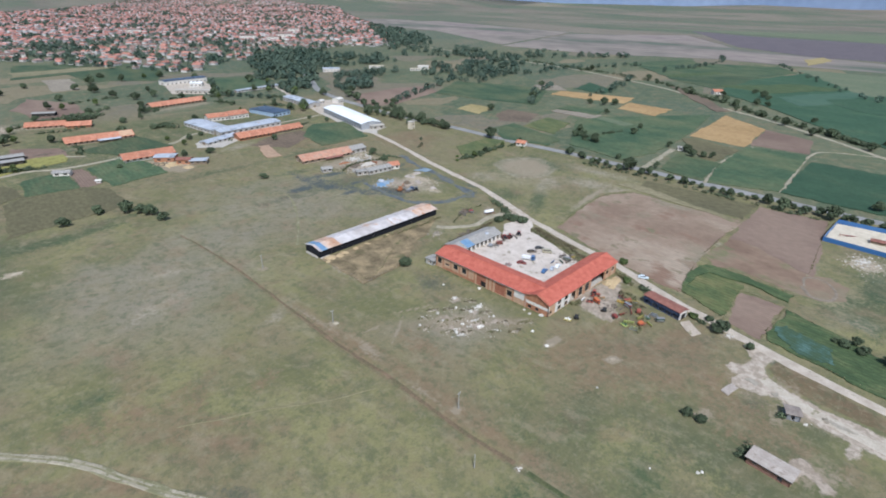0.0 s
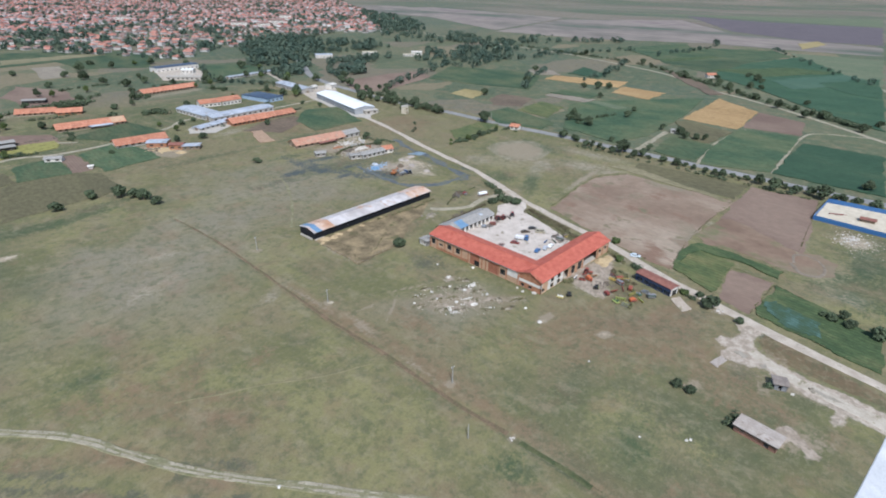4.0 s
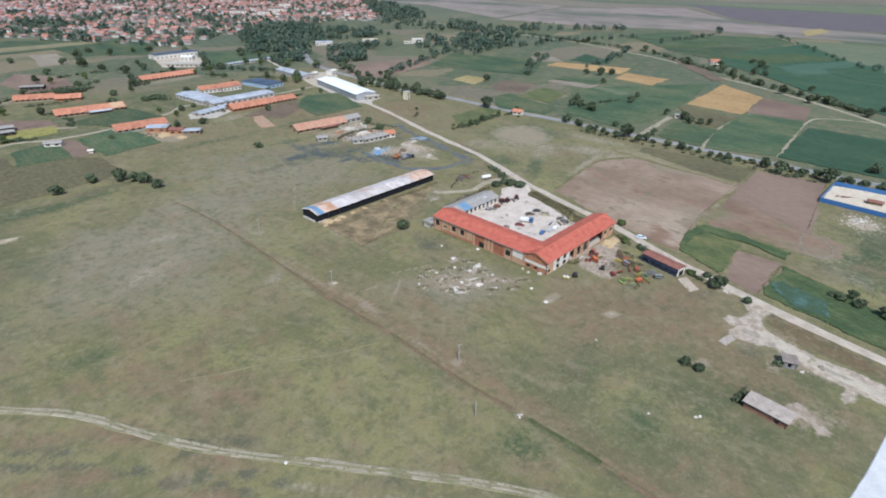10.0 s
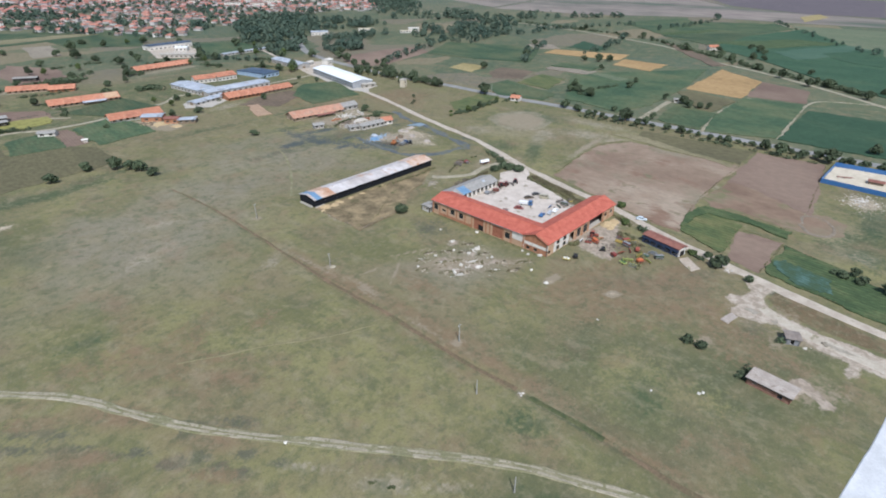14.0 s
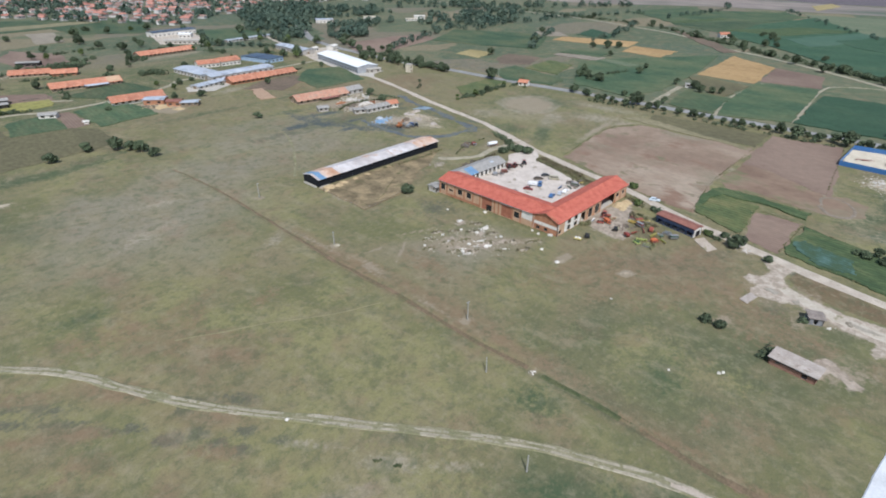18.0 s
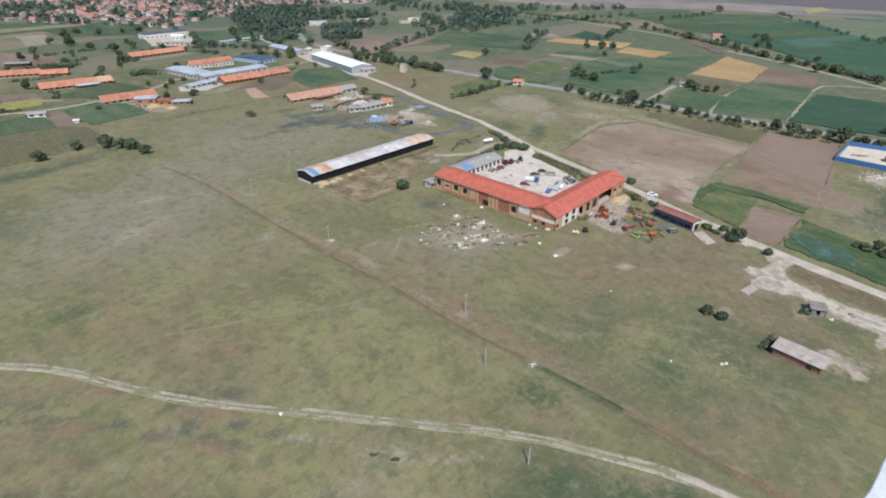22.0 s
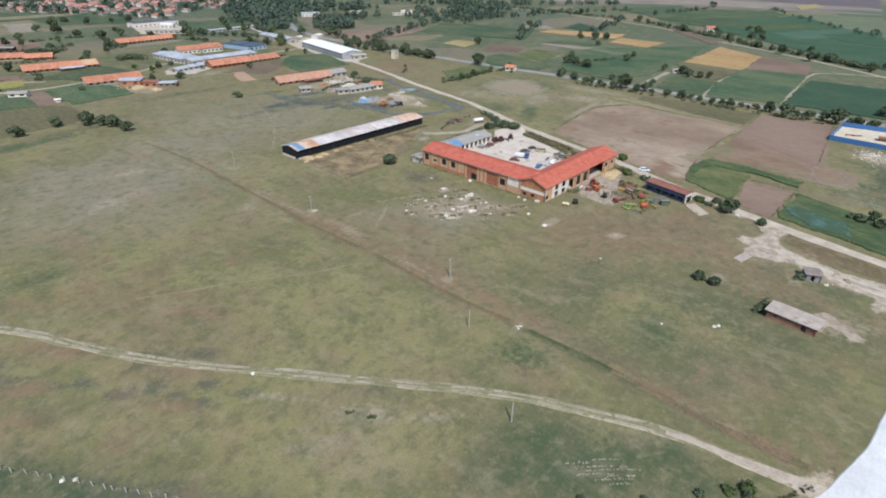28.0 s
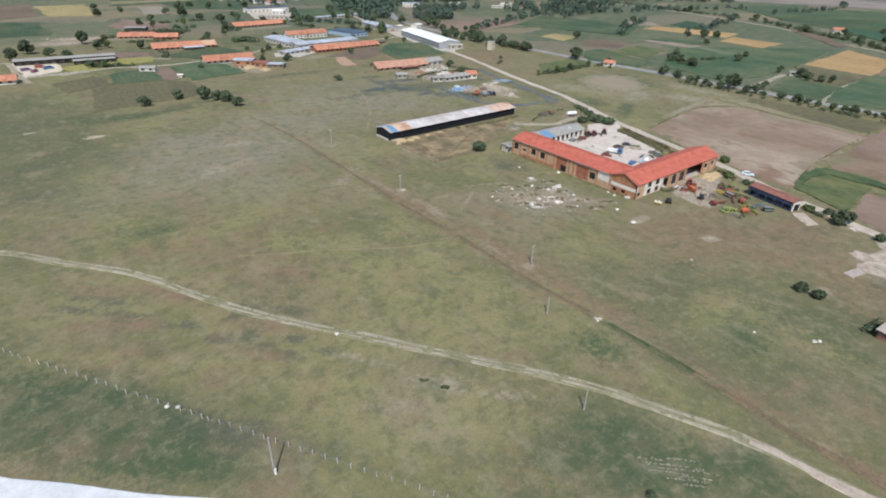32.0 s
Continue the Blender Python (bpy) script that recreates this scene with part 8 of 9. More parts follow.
implement("baler", 57.6, 89.0, -20, DARKRED_P, STEEL, "rusty discarded baler body", 1.2)
implement("plough", 53.0, 90.0, 70, paint("grey_rust", (.24, .22, .20), .8), STEEL, "grey discarded plough frame", 1.3)


def loader(x, y, turn, colour, label):
    ob = thing("excavator", x, y, 0, turn, label, "excavator")
    for s in (-1, 1):
        part("track", profile([(-1.6, .05), (1.6, .05), (1.8, .45), (1.5, .85), (-1.5, .85), (-1.8, .45)], s * 1.05 - .28, s * 1.05 + .28), BLACK_P, ob)
    part("house", boxes((-1.7, 1.0, -1.2, 1.2, .95, 1.9, .08)), colour, ob)
    cab = part("cab", boxes((.1, 1.5, .15, 1.2, 1.9, 2.8, .06)), colour, ob)
    part("side_window", boxes((1.49, 1.53, .25, 1.1, 2.0, 2.65)), GLASS_D, cab)
    part("boom", slab([(1.0, -.45, 1.6), (3.4, -.45, 3.6), (3.4, -.1, 3.6), (1.0, -.1, 1.6)], .4), colour, ob)
    part("stick", slab([(3.2, -.45, 3.7), (5.0, -.45, 1.5), (5.0, -.1, 1.5), (3.2, -.1, 3.7)], .3), colour, ob)
    part("bucket", profile([(4.6, .5), (5.4, .5), (5.4, 1.3), (4.8, 1.6)], -.75, .2), STEEL, ob)
    return ob


loader(52.4, 141, 20, paint("rust_orange", (.34, .13, .05)), "rusty orange tracked excavator on the muddy plot")
truck(56.6, 137, 10, paint("dull_blue", (.06, .10, .19)), STEEL, "dull blue tipper truck on the muddy plot")
tractor(60.5, 135.5, 40, paint("slate", (.14, .15, .17)), "dark tractor on the muddy plot")
hay_heap(52, 158, 3.6, 1.2, 41, SHEET_BLUE, "tarpaulin_heap", "heap under blue tarpaulin on wet ground", "heap")
hay_heap(57, 164, 2.6, 1.0, 42, SHEET_PALEBLUE, "tarpaulin_heap", "heap under pale blue tarpaulin on wet ground", "heap")
for i, (x, y, r) in enumerate([(76, 158, 4), (84, 160, 3), (72, 146, 3.2), (71, 132, 2.6)]):
    hay_heap(x, y, r, .9, 50 + i, DUST_PALE, "sand_mound", "heap of pale building sand", "heap")
hay_heap(66, 150, 3, 1.4, 58, SOIL_BROWN, "earth_heap", "brown heap of dug earth", "heap")
hay_heap(-58.0, 50.9, 1.2, .4, 59, DUST, "earth_heap", "trampled earth at the pole's foot", "heap")

POLE = surface("grey_pole", two((.26, .25, .23, 1), (.36, .35, .32, 1)), scale=1, local=True)


# ---- poles ----
def power_pole(x, y, h, turn=0, arm=True, label="slim concrete power pole with short crossarm"):
    ob = thing("power_pole", x, y, 0, turn, label, "power pole", "poles of the power line")
    part("shaft", cyl((0, 0, -.2), (0, 0, h), .19, .12, 8), POLE, ob)
    if arm:
        a = part("crossarm", boxes((-.6, .6, -.05, .05, h - .35, h - .22)), STEEL, ob)
        for q in (-.5, 0, .5):
            part("insulator", cyl((q, 0, h - .22), (q, 0, h - .05), .05, n=6), WHITE_P, a)
    return ob


pp = power_pole(-136.3, -30.5, 7.9, 30, False, "tall wooden pole with whitewashed concrete foot")
part("foot", cyl((.0, -.18, -.1), (.0, -.18, 1.2), .2, .17, 8), WHITE_P, pp)
power_pole(-87.5, -50.4, 4.6, 20, False)
power_pole(-58.7, -9.6, 5.9, 0)
power_pole(-71.3, -26.7, 4.6, 20, False)
power_pole(-58.7, 51.5, 5.3, 0)
power_pole(-55.7, 107, 6.4, 0)
power_pole(196, 183, 8.5, 0, False, "white painted roadside pole")

# ---- wire fence along the meadow ----
def post_fence(a, b, n, h, post_mat, label, wires=2, name="wire_fence", r=.07):
    a, b = Vector(a), Vector(b)
    ob = thing(name, a.x, a.y, 0, 0, label, "fence")
    first = None
    rnd = random.Random(int(a.x))
    for i in range(n):
        p = (b - a) * i / (n - 1)
        m = pose(p.x + rnd.uniform(-.15, .15), p.y + rnd.uniform(-.15, .15), 0, rnd.uniform(-4, 4), rnd.uniform(-4, 4), 0)
        if first is None:
            first = part("post", boxes((-r, r, -r, r, -.15, h)), post_mat, ob)
            first.matrix_basis = m
        else:
            share("post", first, ob, m)
    e = b - a
    for k in range(wires):
        z = h * (.5 + .4 * k)
        part("wire", cyl((0, 0, z), (e.x, e.y, z), .008, n=4), STEEL, ob)
    return ob


post_fence((-190, 62.3), (-141.8, -12.7), 38, 1.15, CONCRETE, "fence of pale concrete posts strung with wire")
post_fence((-141.2, -13.6), (-103, -73), 32, 1.15, CONCRETE, "fence of pale concrete posts strung with wire")
post_fence((-33.6, 96.6), (-33.2, 66.2), 11, 1.1, WOOD, "old wooden paddock fence of grey posts", name="paddock_fence")
post_fence((-33.0, 66.2), (-9, 69), 9, 1.1, WOOD, "old wooden paddock fence of grey posts", name="paddock_fence")
sheet_on_ground("paddock", [(-33.2, 97.3), (-33, 66.6), (-16, 67.6), (-6, 70), (6, 80), (22, 86), (40, 97.6), (0, 97.4)], PADDOCK, .012, "trampled dry paddock beside the open barn", "paddock", rough=.6, step=3)


# ---- rubble and stones ----
def stone_bm(r, seed, flat=.7):
    rnd = random.Random(seed)
    bm = bmesh.new()
    bmesh.ops.create_icosphere(bm, subdivisions=1, radius=r)
    for v in bm.verts:
        v.co = Vector((v.co.x * rnd.uniform(.7, 1.25), v.co.y * rnd.uniform(.7, 1.25), v.co.z * flat * rnd.uniform(.7, 1.2)))
    return bm


STONE_W = surface("white_rubble", two((.44, .41, .36, 1), (.66, .63, .58, 1)), scale=.8, fine=4, fine_amount=.2, vary=.2)
STONE_M = surface("mixed_rubble", two((.17, .145, .105, 1), (.36, .32, .26, 1)), scale=.5, fine=3, fine_amount=.25)


def rubble(name, cx, cy, rx, ry, turn, n, size, label, seed, mat=None):
    rnd = random.Random(seed)
    verts, faces = [], []
    c, s = math.cos(radians(turn)), math.sin(radians(turn))
    for _ in range(n):
        a, d = rnd.uniform(0, 6.283), min(1.3, abs(rnd.gauss(0, .5)))
        u, v = rx * d * math.cos(a), ry * d * math.sin(a)
        x, y = cx + u * c - v * s, cy + u * s + v * c
        k = size * rnd.uniform(.35, 1.3)
        o = len(verts)
        t = rnd.uniform(0, 3.14)
        e, f, h = k * rnd.uniform(.6, 1.4), k * rnd.uniform(.5, 1.0), k * rnd.uniform(.3, .8)
        for zz, q in ((-.05, 1.0), (h, .75)):
            for sx, sy in ((-1, -1), (1, -1), (1, 1), (-1, 1)):
                px, py = sx * e * q * rnd.uniform(.75, 1.1), sy * f * q * rnd.uniform(.75, 1.1)
                verts.append((x + px * math.cos(t) - py * math.sin(t), y + px * math.sin(t) + py * math.cos(t), zz * rnd.uniform(.8, 1.2)))
        faces += [tuple(o + i for i in q) for q in ((4, 5, 6, 7), (0, 1, 5, 4), (1, 2, 6, 5), (2, 3, 7, 6), (3, 0, 4, 7))]
    me = bpy.data.meshes.new(name)
    me.from_pydata(verts, [], faces)
    me.materials.append(mat or STONE_M)
    return tagged(new(name, me), label, "rubble", kind="stuff")


STONE_T = surface("tan_rubble", two((.26, .22, .165, 1), (.44, .39, .31, 1)), scale=.6, fine=3, fine_amount=.25)
# dumped loads of rubble, each a low uneven pile
PILES = [(-33, 31, 4, 2), (-27, 33, 3, 2), (-30, 25, 4, 2.4), (-22, 29, 3.4, 2), (-25, 22, 4, 2.2), (-18, 24, 3, 1.8), (-33, 19, 3, 1.6), (-28, 14, 4, 1.8), (-20, 15, 3.6, 2), (-14, 18, 2.6, 1.6), (-22, 8, 3.4, 1.6), (-14, 9, 3.2, 1.6), (-9, 4, 3.4, 1.4), (-16, 3, 2.6, 1.2), (-37, 26, 2.6, 1.4), (-12, 27, 2.4, 1.4)]
for i, (x, y, rx, ry) in enumerate(PILES):
    rubble("rubble_spread", x, y, rx * 1.2, ry * 1.3, -40 + 30 * (i % 4), 34, .20, "low spread of tan building rubble in grass", 100 + i, STONE_T)
    rubble("rubble_spread", x + .6, y - .4, rx, ry, -30 + 40 * (i % 3), 18, .24, "low spread of dark earth clods and rubble", 130 + i, None if i % 2 else SOIL_OLIVE)
    rubble("rubble_spread", x - .5, y + .3, rx * .7, ry * .7, 20 * i, 10, .26, "pale chunks of building rubble", 160 + i, STONE_T)
# whiter dumped loads standing out of the spread
for i, (x, y, rx, ry, n) in enumerate([(-30.4, 18.1, 2.0, 1.1, 26), (-31.3, 14.6, 2.8, 1.1, 34), (-21.0, 17.4, 2.2, 1.2, 24), (-22, 13.3, 2.6, 1.2, 22), (-14.4, 33.7, 1.8, 1.0, 20), (-17.1, 22.0, 1.4, 1.0, 16), (-12, 22.5, 1.6, .9, 12), (-33.0, 31.6, 2.0, 1.0, 10), (-13.9, 14.4, 2.2, 1.0, 12), (-20.3, 8, 2.0, 1.0, 10), (-25.5, 16, 2.0, 1.2, 14)]):
    rubble("white_rubble_pile", x, y, rx, ry, -45 + 15 * (i % 3), n, .30, "whitish pile of dumped plaster and stone", 300 + i, STONE_W)
hedge_later = [(x, y) for x, y, _, _ in PILES]
rubble("rubble_spread", -23, 19, 17, 11, -35, 150, .18, "tan crumbs of building rubble in thin grass", 21, STONE_T)
rubble("rubble_spread", -63.6, -34.7, 1.2, .8, 0, 9, .2, "pale stones at the ditch crossing", 4, STONE_W)
rubble("rubble_spread", 140, -76, 15, 9, 20, 420, .34, "pale rubble dumped beside the fenced lot", 5, STONE_T)
rubble("rubble_spread", 142, -75, 11, 7, 0, 120, .4, "pale rubble dumped beside the fenced lot", 25, STONE_W)
rubble("rubble_spread", 11.5, -85.8, 1.6, 1.2, 0, 30, .5, "grey rubble beside the gravel spur", 6)
rubble("rubble_spread", 6, -82.2, 1.4, .7, -30, 14, .25, "white rubble by the hut", 7, STONE_W)
rubble("rubble_spread", -13, 22.5, 4, 2.5, 20, 40, .34, "pale chunks of building rubble", 8, STONE_W)
rubble("rubble_spread", 36, -51.5, 1.4, 1.0, 0, 30, .35, "white rubble beside a tree", 9, STONE_W)
rubble("rubble_spread", 24, 82, 6, 3, 30, 80, .5, "debris behind the courtyard building", 10)
rubble("yard_clutter", 48, 18, 5, 3, 20, 60, .5, "clutter of scrap and planks in the courtyard", 11)
for i, (x, y, r) in enumerate([(-14.9, 33.1, .8), (-12.3, 22.9, .8), (-17.5, 22.3, .9), (-31.3, 16.7, .8), (-29.4, 25.3, .6), (-23, 13.4, .9), (-27.3, 30, .7), (-11.5, -1.4, .7), (-15.2, -10, .8), (-2.9, 6.1, .7), (-.9, 2.2, 1.0), (-2.0, 9.2, .6),
                               (-10.2, 43.7, .5), (-2.1, 31.5, .8), (-32.8, -67.1, .5), (-31.8, -67.8, .45), (-26, 18.8, .8), (-19.5, 28, .6), (-112.6, -5.5, .5), (-144.5, -7.5, .45), (-146, -6.2, .5), (-37.2, 29, .6), (-22, -33, .4), (-40, -58, .35)]):
    st = part("rubble_block", stone_bm(r, i), STONE_W)
    st.matrix_basis = pose(x, y, r * .18, 0, 0, i * 47)
    tagged(st, "pale block of broken concrete in the grass", "rubble block", "rubble blocks")

sheet_on_ground("concrete_slab", [(3.9, -60.1), (2.9, -62.6), (8.6, -63.4), (9.4, -61.1)], SLAB_TAN, .08, "cracked concrete slab lying by the spur", "slab", rough=.2, step=1.5)

# ---- fenced lot beside the asphalt road ----
lot = sheet_on_ground("sandy_lot", [(157, -55.5), (156, -86), (157, -110), (194, -110), (192.5, -80), (188.5, -56)], SAND, .05, "levelled pale sandy lot", "lot", rough=.3)


def panel_fence(a, b, h, label):
    a, b = Vector(a), Vector(b)
    n = max(2, int((b - a).length / 2.5))
    turn = math.degrees(math.atan2(b.y - a.y, b.x - a.x))
    ob = thing("panel_fence", a.x, a.y, 0, turn, label, "fence", "blue fences of the lot")
    w = (b - a).length / n
    pn = part("panel", boxes((.05, w - .05, -.02, .02, .08, h)), FENCE_BLUE, ob)
    ps = part("post", boxes((-.05, .05, -.05, .05, -.1, h + .1)), FENCE_BLUE, ob)
    for i in range(1, n):
        share("panel", pn, ob, pose(i * w, 0, 0))
        share("post", ps, ob, pose(i * w, 0, 0))
    share("post", ps, ob, pose(n * w, 0, 0))


panel_fence((156.8, -55.5), (155.8, -86), 2.4, "tall blue sheet panel fence round the lot")
panel_fence((155.8, -86.2), (157, -110), 2.4, "tall blue sheet panel fence round the lot")
panel_fence((189, -55.8), (157.1, -55.3), 2.4, "tall blue sheet panel fence round the lot")
panel_fence((194.3, -110), (189.2, -55.8), 2.4, "tall blue sheet panel fence round the lot")
implement("plough", 171.5, -62.5, -65, DARKRED_P, DARKRED_P, "rust-red steel frame lying on the lot", 1.6)
implement("plough", 172.5, -64.5, -50, DARKRED_P, DARKRED_P, "rust-red steel frame lying on the lot", 1.4)
farm_barn(170.5, -73, -85, 6, 3.5, 1.6, .2, WOOD, TILE_BROWN, "low brown timber stack under cover", 1, category="shed", name="timber_stack")

# ---- yard at the far edge ----
sheet_on_ground("scrap_yard", [(-152.5, 378), (-126, 372), (-127, 334), (-146, 322)], SAND, .02, "pale sandy scrap yard", "yard", rough=1)
farm_barn(-150, 366, -4, 58, 8, 3.0, .8, DARK, ASBESTOS, "long dark open shed with grey roof", 12, category="shed", name="long_shed")
farm_barn(-176, 309, -8, 24, 9, 2.6, 2.0, PLASTER, TILE_ORANGE, "low barn with orange tiled roof", 5)
for x, y, t, mt, lb in [(-145, 346, 20, paint("violet_paint", (.20, .12, .22)), "dull purple trailer in the scrap yard"), (-141, 338, 60, paint("plum_paint", (.24, .10, .14)), "plum coloured car body in the scrap yard"), (-133, 346, 20, BLUE_P, "blue truck body in the scrap yard"), (-137, 352, -10, RED_P, "red wreck in the scrap yard")]:
    car(x, y, t, mt, lb, "van", 6.0)
ribbon("farm_lane", [(-165, 372), (-154, 382), (-151, 345), (-148, 318), (-146, 303)], 3.0, DUST, .03, "dusty lane into the scrap yard", wobble=.4)
part_wall = thing("low_wall", -146, 320, 0, 4, "low pale boundary wall of the yard", "wall")
for i in range(6):
    part("wall_bay", boxes((i * 5.4, i * 5.4 + 5.1, -.15, .15, -.1, 1.2)), CONCRETE, part_wall)

# ---- more growth: hedges, weeds, garden trees ----
def hedge(name, pts, size, n, label, seed, mat=LEAF):
    rnd = random.Random(seed)
    line = smooth_line(pts, 2.0)
    verts, faces = [], []
    for _ in range(n):
        u = rnd.uniform(0, len(line) - 1.001)
        p = line[int(u)].lerp(line[int(u) + 1], u % 1)
        s = size * rnd.uniform(.5, 1.3)
        cx, cy = p.x + rnd.gauss(0, size * .5), p.y + rnd.gauss(0, size * .5)
        for _ in range(26):
            d = Vector((rnd.gauss(0, 1), rnd.gauss(0, 1), rnd.gauss(0, 1))).normalized()
            c = Vector((cx, cy, s * .5)) + Vector((d.x * s * .7, d.y * s * .7, d.z * s * .55))
            c.z = max(.04, c.z)
            q = (d + Vector((rnd.gauss(0, .4), rnd.gauss(0, .4), .3))).normalized().to_track_quat('Z', 'Y')
            k = s * rnd.uniform(.16, .32)
            o = len(verts)
            for j in range(4):
                verts.append(c + q @ Vector((math.cos(j * 1.57) * k, math.sin(j * 1.57) * k * .8, rnd.uniform(-.2, .2) * k)))
            faces.append((o, o + 1, o + 2, o + 3))
    me = bpy.data.meshes.new(name)
    me.from_pydata(verts, [], faces)
    me.materials.append(mat)
    return tagged(new(name, me), label, "hedge" if mat is LEAF else "weeds", kind="stuff")


hedge("courtyard_weeds", [(62.5, 52), (60.5, 44), (58.5, 35), (56, 26), (53, 17)], .75, 420, "dark brown weedy strip between courtyard and road", 1, WEEDS_BROWN)
hedge("courtyard_weeds", [(61, 51), (59, 43), (57, 34), (54, 24), (49, 18)], .9, 120, "dry weeds between courtyard and road", 41, WEEDS)
hedge("courtyard_weeds", [(61, 50), (58.5, 40), (57, 30)], .8, 18, "dark weedy strip between courtyard and road", 12)
hedge("roadside_bushes", [(80, 92), (74, 80), (68, 72), (58, 70)], 1.8, 46, "dark bushes along the gravel road", 2)
hedge("roadside_bushes", [(50, -2), (49, -6), (46, -10)], 1.2, 26, "green weeds by the front wing's end", 3, WEEDS)
hedge("roadside_bushes", [(47, -14), (44, -18), (42, -22)], 1.4, 34, "green bushes behind the machine shed", 4)
hedge("roadside_bushes", [(39, -37), (38, -40), (37, -43)], 1.0, 14, "dark bushes between shed and road", 5)
hedge("machine_weeds", [(38, -12), (36, -16), (33, -17), (29, -21), (24, -26), (14, -28)], .7, 150, "weeds growing among the parked machines", 6, WEEDS)
hedge("wall_weeds", [(14.5, -1), (16, -3), (19, -1.2)], .9, 26, "green weeds against the brick wall", 7, WEEDS)
hedge("wall_weeds", [(-1.2, 2), (-1.4, 20), (-1.2, 40), (-1.3, 56)], .45, 80, "weeds along the foot of the brick wall", 8, WEEDS)
hedge("shed_bushes", [(-20.2, -73.0), (-18, -73.0), (-14, -74)], 1.2, 13, "dark bushes behind the brick shed", 9)
hedge("hut_bush", [(4.2, -76.6), (5.0, -75.4)], 1.3, 9, "dark bush beside the concrete hut", 10)
hedge("barn_weeds", [(0, 96), (15, 95), (30, 95), (40, 96)], .9, 70, "tall weeds before the open barn", 11, WEEDS)
hedge("paddock_weeds", [(-30, 70), (-20, 72), (-5, 82), (15, 90)], .45, 40, "weeds in the paddock", 13, WEEDS)
hedge("field_hedge", [(-109, 337), (-100, 334), (-88, 330)], 2.2, 40, "hedge between lane and field", 14)
hedge("field_hedge", [(-62, 470), (-40, 478), (-24, 474), (-18, 480)], 3.0, 60, "bushes behind the cattle barns", 15)
hedge("field_hedge", [(1, 398), (14, 402), (20, 392)], 3.0, 26, "bushes beside the cattle barns", 16)
hedge("field_hedge", [(186, 96), (188, 60), (188, 20), (187, -20), (187, -50)], 1.6, 60, "undergrowth along the asphalt road", 17)
hedge("field_hedge", [(300, 125), (285, 130), (250, 135), (246, 126)], 2.0, 36, "bushes between crop fields", 18)
hedge("rail_hedge", [(400, -40), (440, 10), (480, 68), (520, 110), (560, 168), (590, 190)], 3.4, 130, "overgrown belt of bushes along the line road", 19)
hedge("rail_hedge", [(596, 205), (625, 255), (650, 330), (672, 420), (690, 520)], 3.4, 80, "overgrown belt of bushes along the line road", 20)
for i, (x, y, s) in enumerate([(20, 470, 1.0), (28, 476, .9), (96, 470, .9), (108, 500, 1.0), (112, 520, 1.2), (122, 505, .9), (104, 460, .8), (132, 425, 1.0), (140, 385, 1.1), (146, 392, 1.2), (134, 398, 1.0), (-6, 440, 1.0), (10, 445, .9), (-2, 352, .7), (12, 345, .6), (60, 300, .6),
                             (98, 366, .7), (-96, 412, 1.1), (-88, 418, 1.0), (-140, 415, 1.2), (-101, 450, 1.2), (-92, 427, 1.0), (-111, 335, 1.0), (-103, 333, .8), (40, 548, 1.1), (60, 556, 1.0), (80, 530, 1.0), (160, 520, 1.2), (170, 505, 1.2), (20, 620, 1.2), (35, 690, 1.4), (10, 655, 1.2), (70, 690, 1.4),
                             (200, 560, 1.3), (190, 590, 1.3), (120, 700, 1.3), (-20, 590, 1.1), (-40, 545, 1.2), (-30, 535, 1.0), (160, 350, .8), (215, 395, 1.2), (222, 420, 1.3), (176, 460, 1.3), (190, 480, 1.3), (206, 447, 1.2), (240, 440, 1.2)]):
    plant((0, 2, 1, 3, 0)[i % 5], x, y, s * 1.35)
hedge("ditch_weeds", [(-62.9, -37), (-62.5, -45), (-62.2, -54), (-62, -60)], .16, 90, "dark green weeds growing in the ditch", 30, WEEDS_DARK)
for i, (u, v, n) in enumerate([(0, -.4, 4), (4.5, -.9, 5), (1, .5, 9), (3, 1.2, 9), (1.2, 1.9, 6), (6, 2.4, 5), (3.4, 3.0, 7), (6, 3.8, 4)]):
    a0 = Vector((-89.0 + .7 * u - .7 * v, -62.6 - .7 * u - .7 * v))
    hedge("dry_reeds", [a0, a0 + Vector((.36, -.33)) * n, a0 + Vector((.70, -.71)) * n], .16, int(n * 6), "pale streak of dried cut reeds in grass", 450 + i, REED)
hedge("grass_tuft", [(-106.4, -27.2), (-105.4, -28.4)], .42, 14, "dark green tuft of rank grass", 331, WEEDS_DARK)
hedge("grass_tuft", [(-104.4, -30.6), (-103.6, -32)], .42, 14, "dark green tuft of rank grass", 332, WEEDS_DARK)
for x, y, sz in ((-79.6, -80.7, .5), (-76.1, -83.9, .62), (-73.6, -86, .75), (-75.2, -86.4, .6)):
    plant(5 if sz > .6 else 4, x, y, sz)
hedge("roadside_weeds", [(-66, -93), (-70, -91), (-74, -90)], .45, 22, "dark weeds along the pale road", 33, WEEDS_DARK)


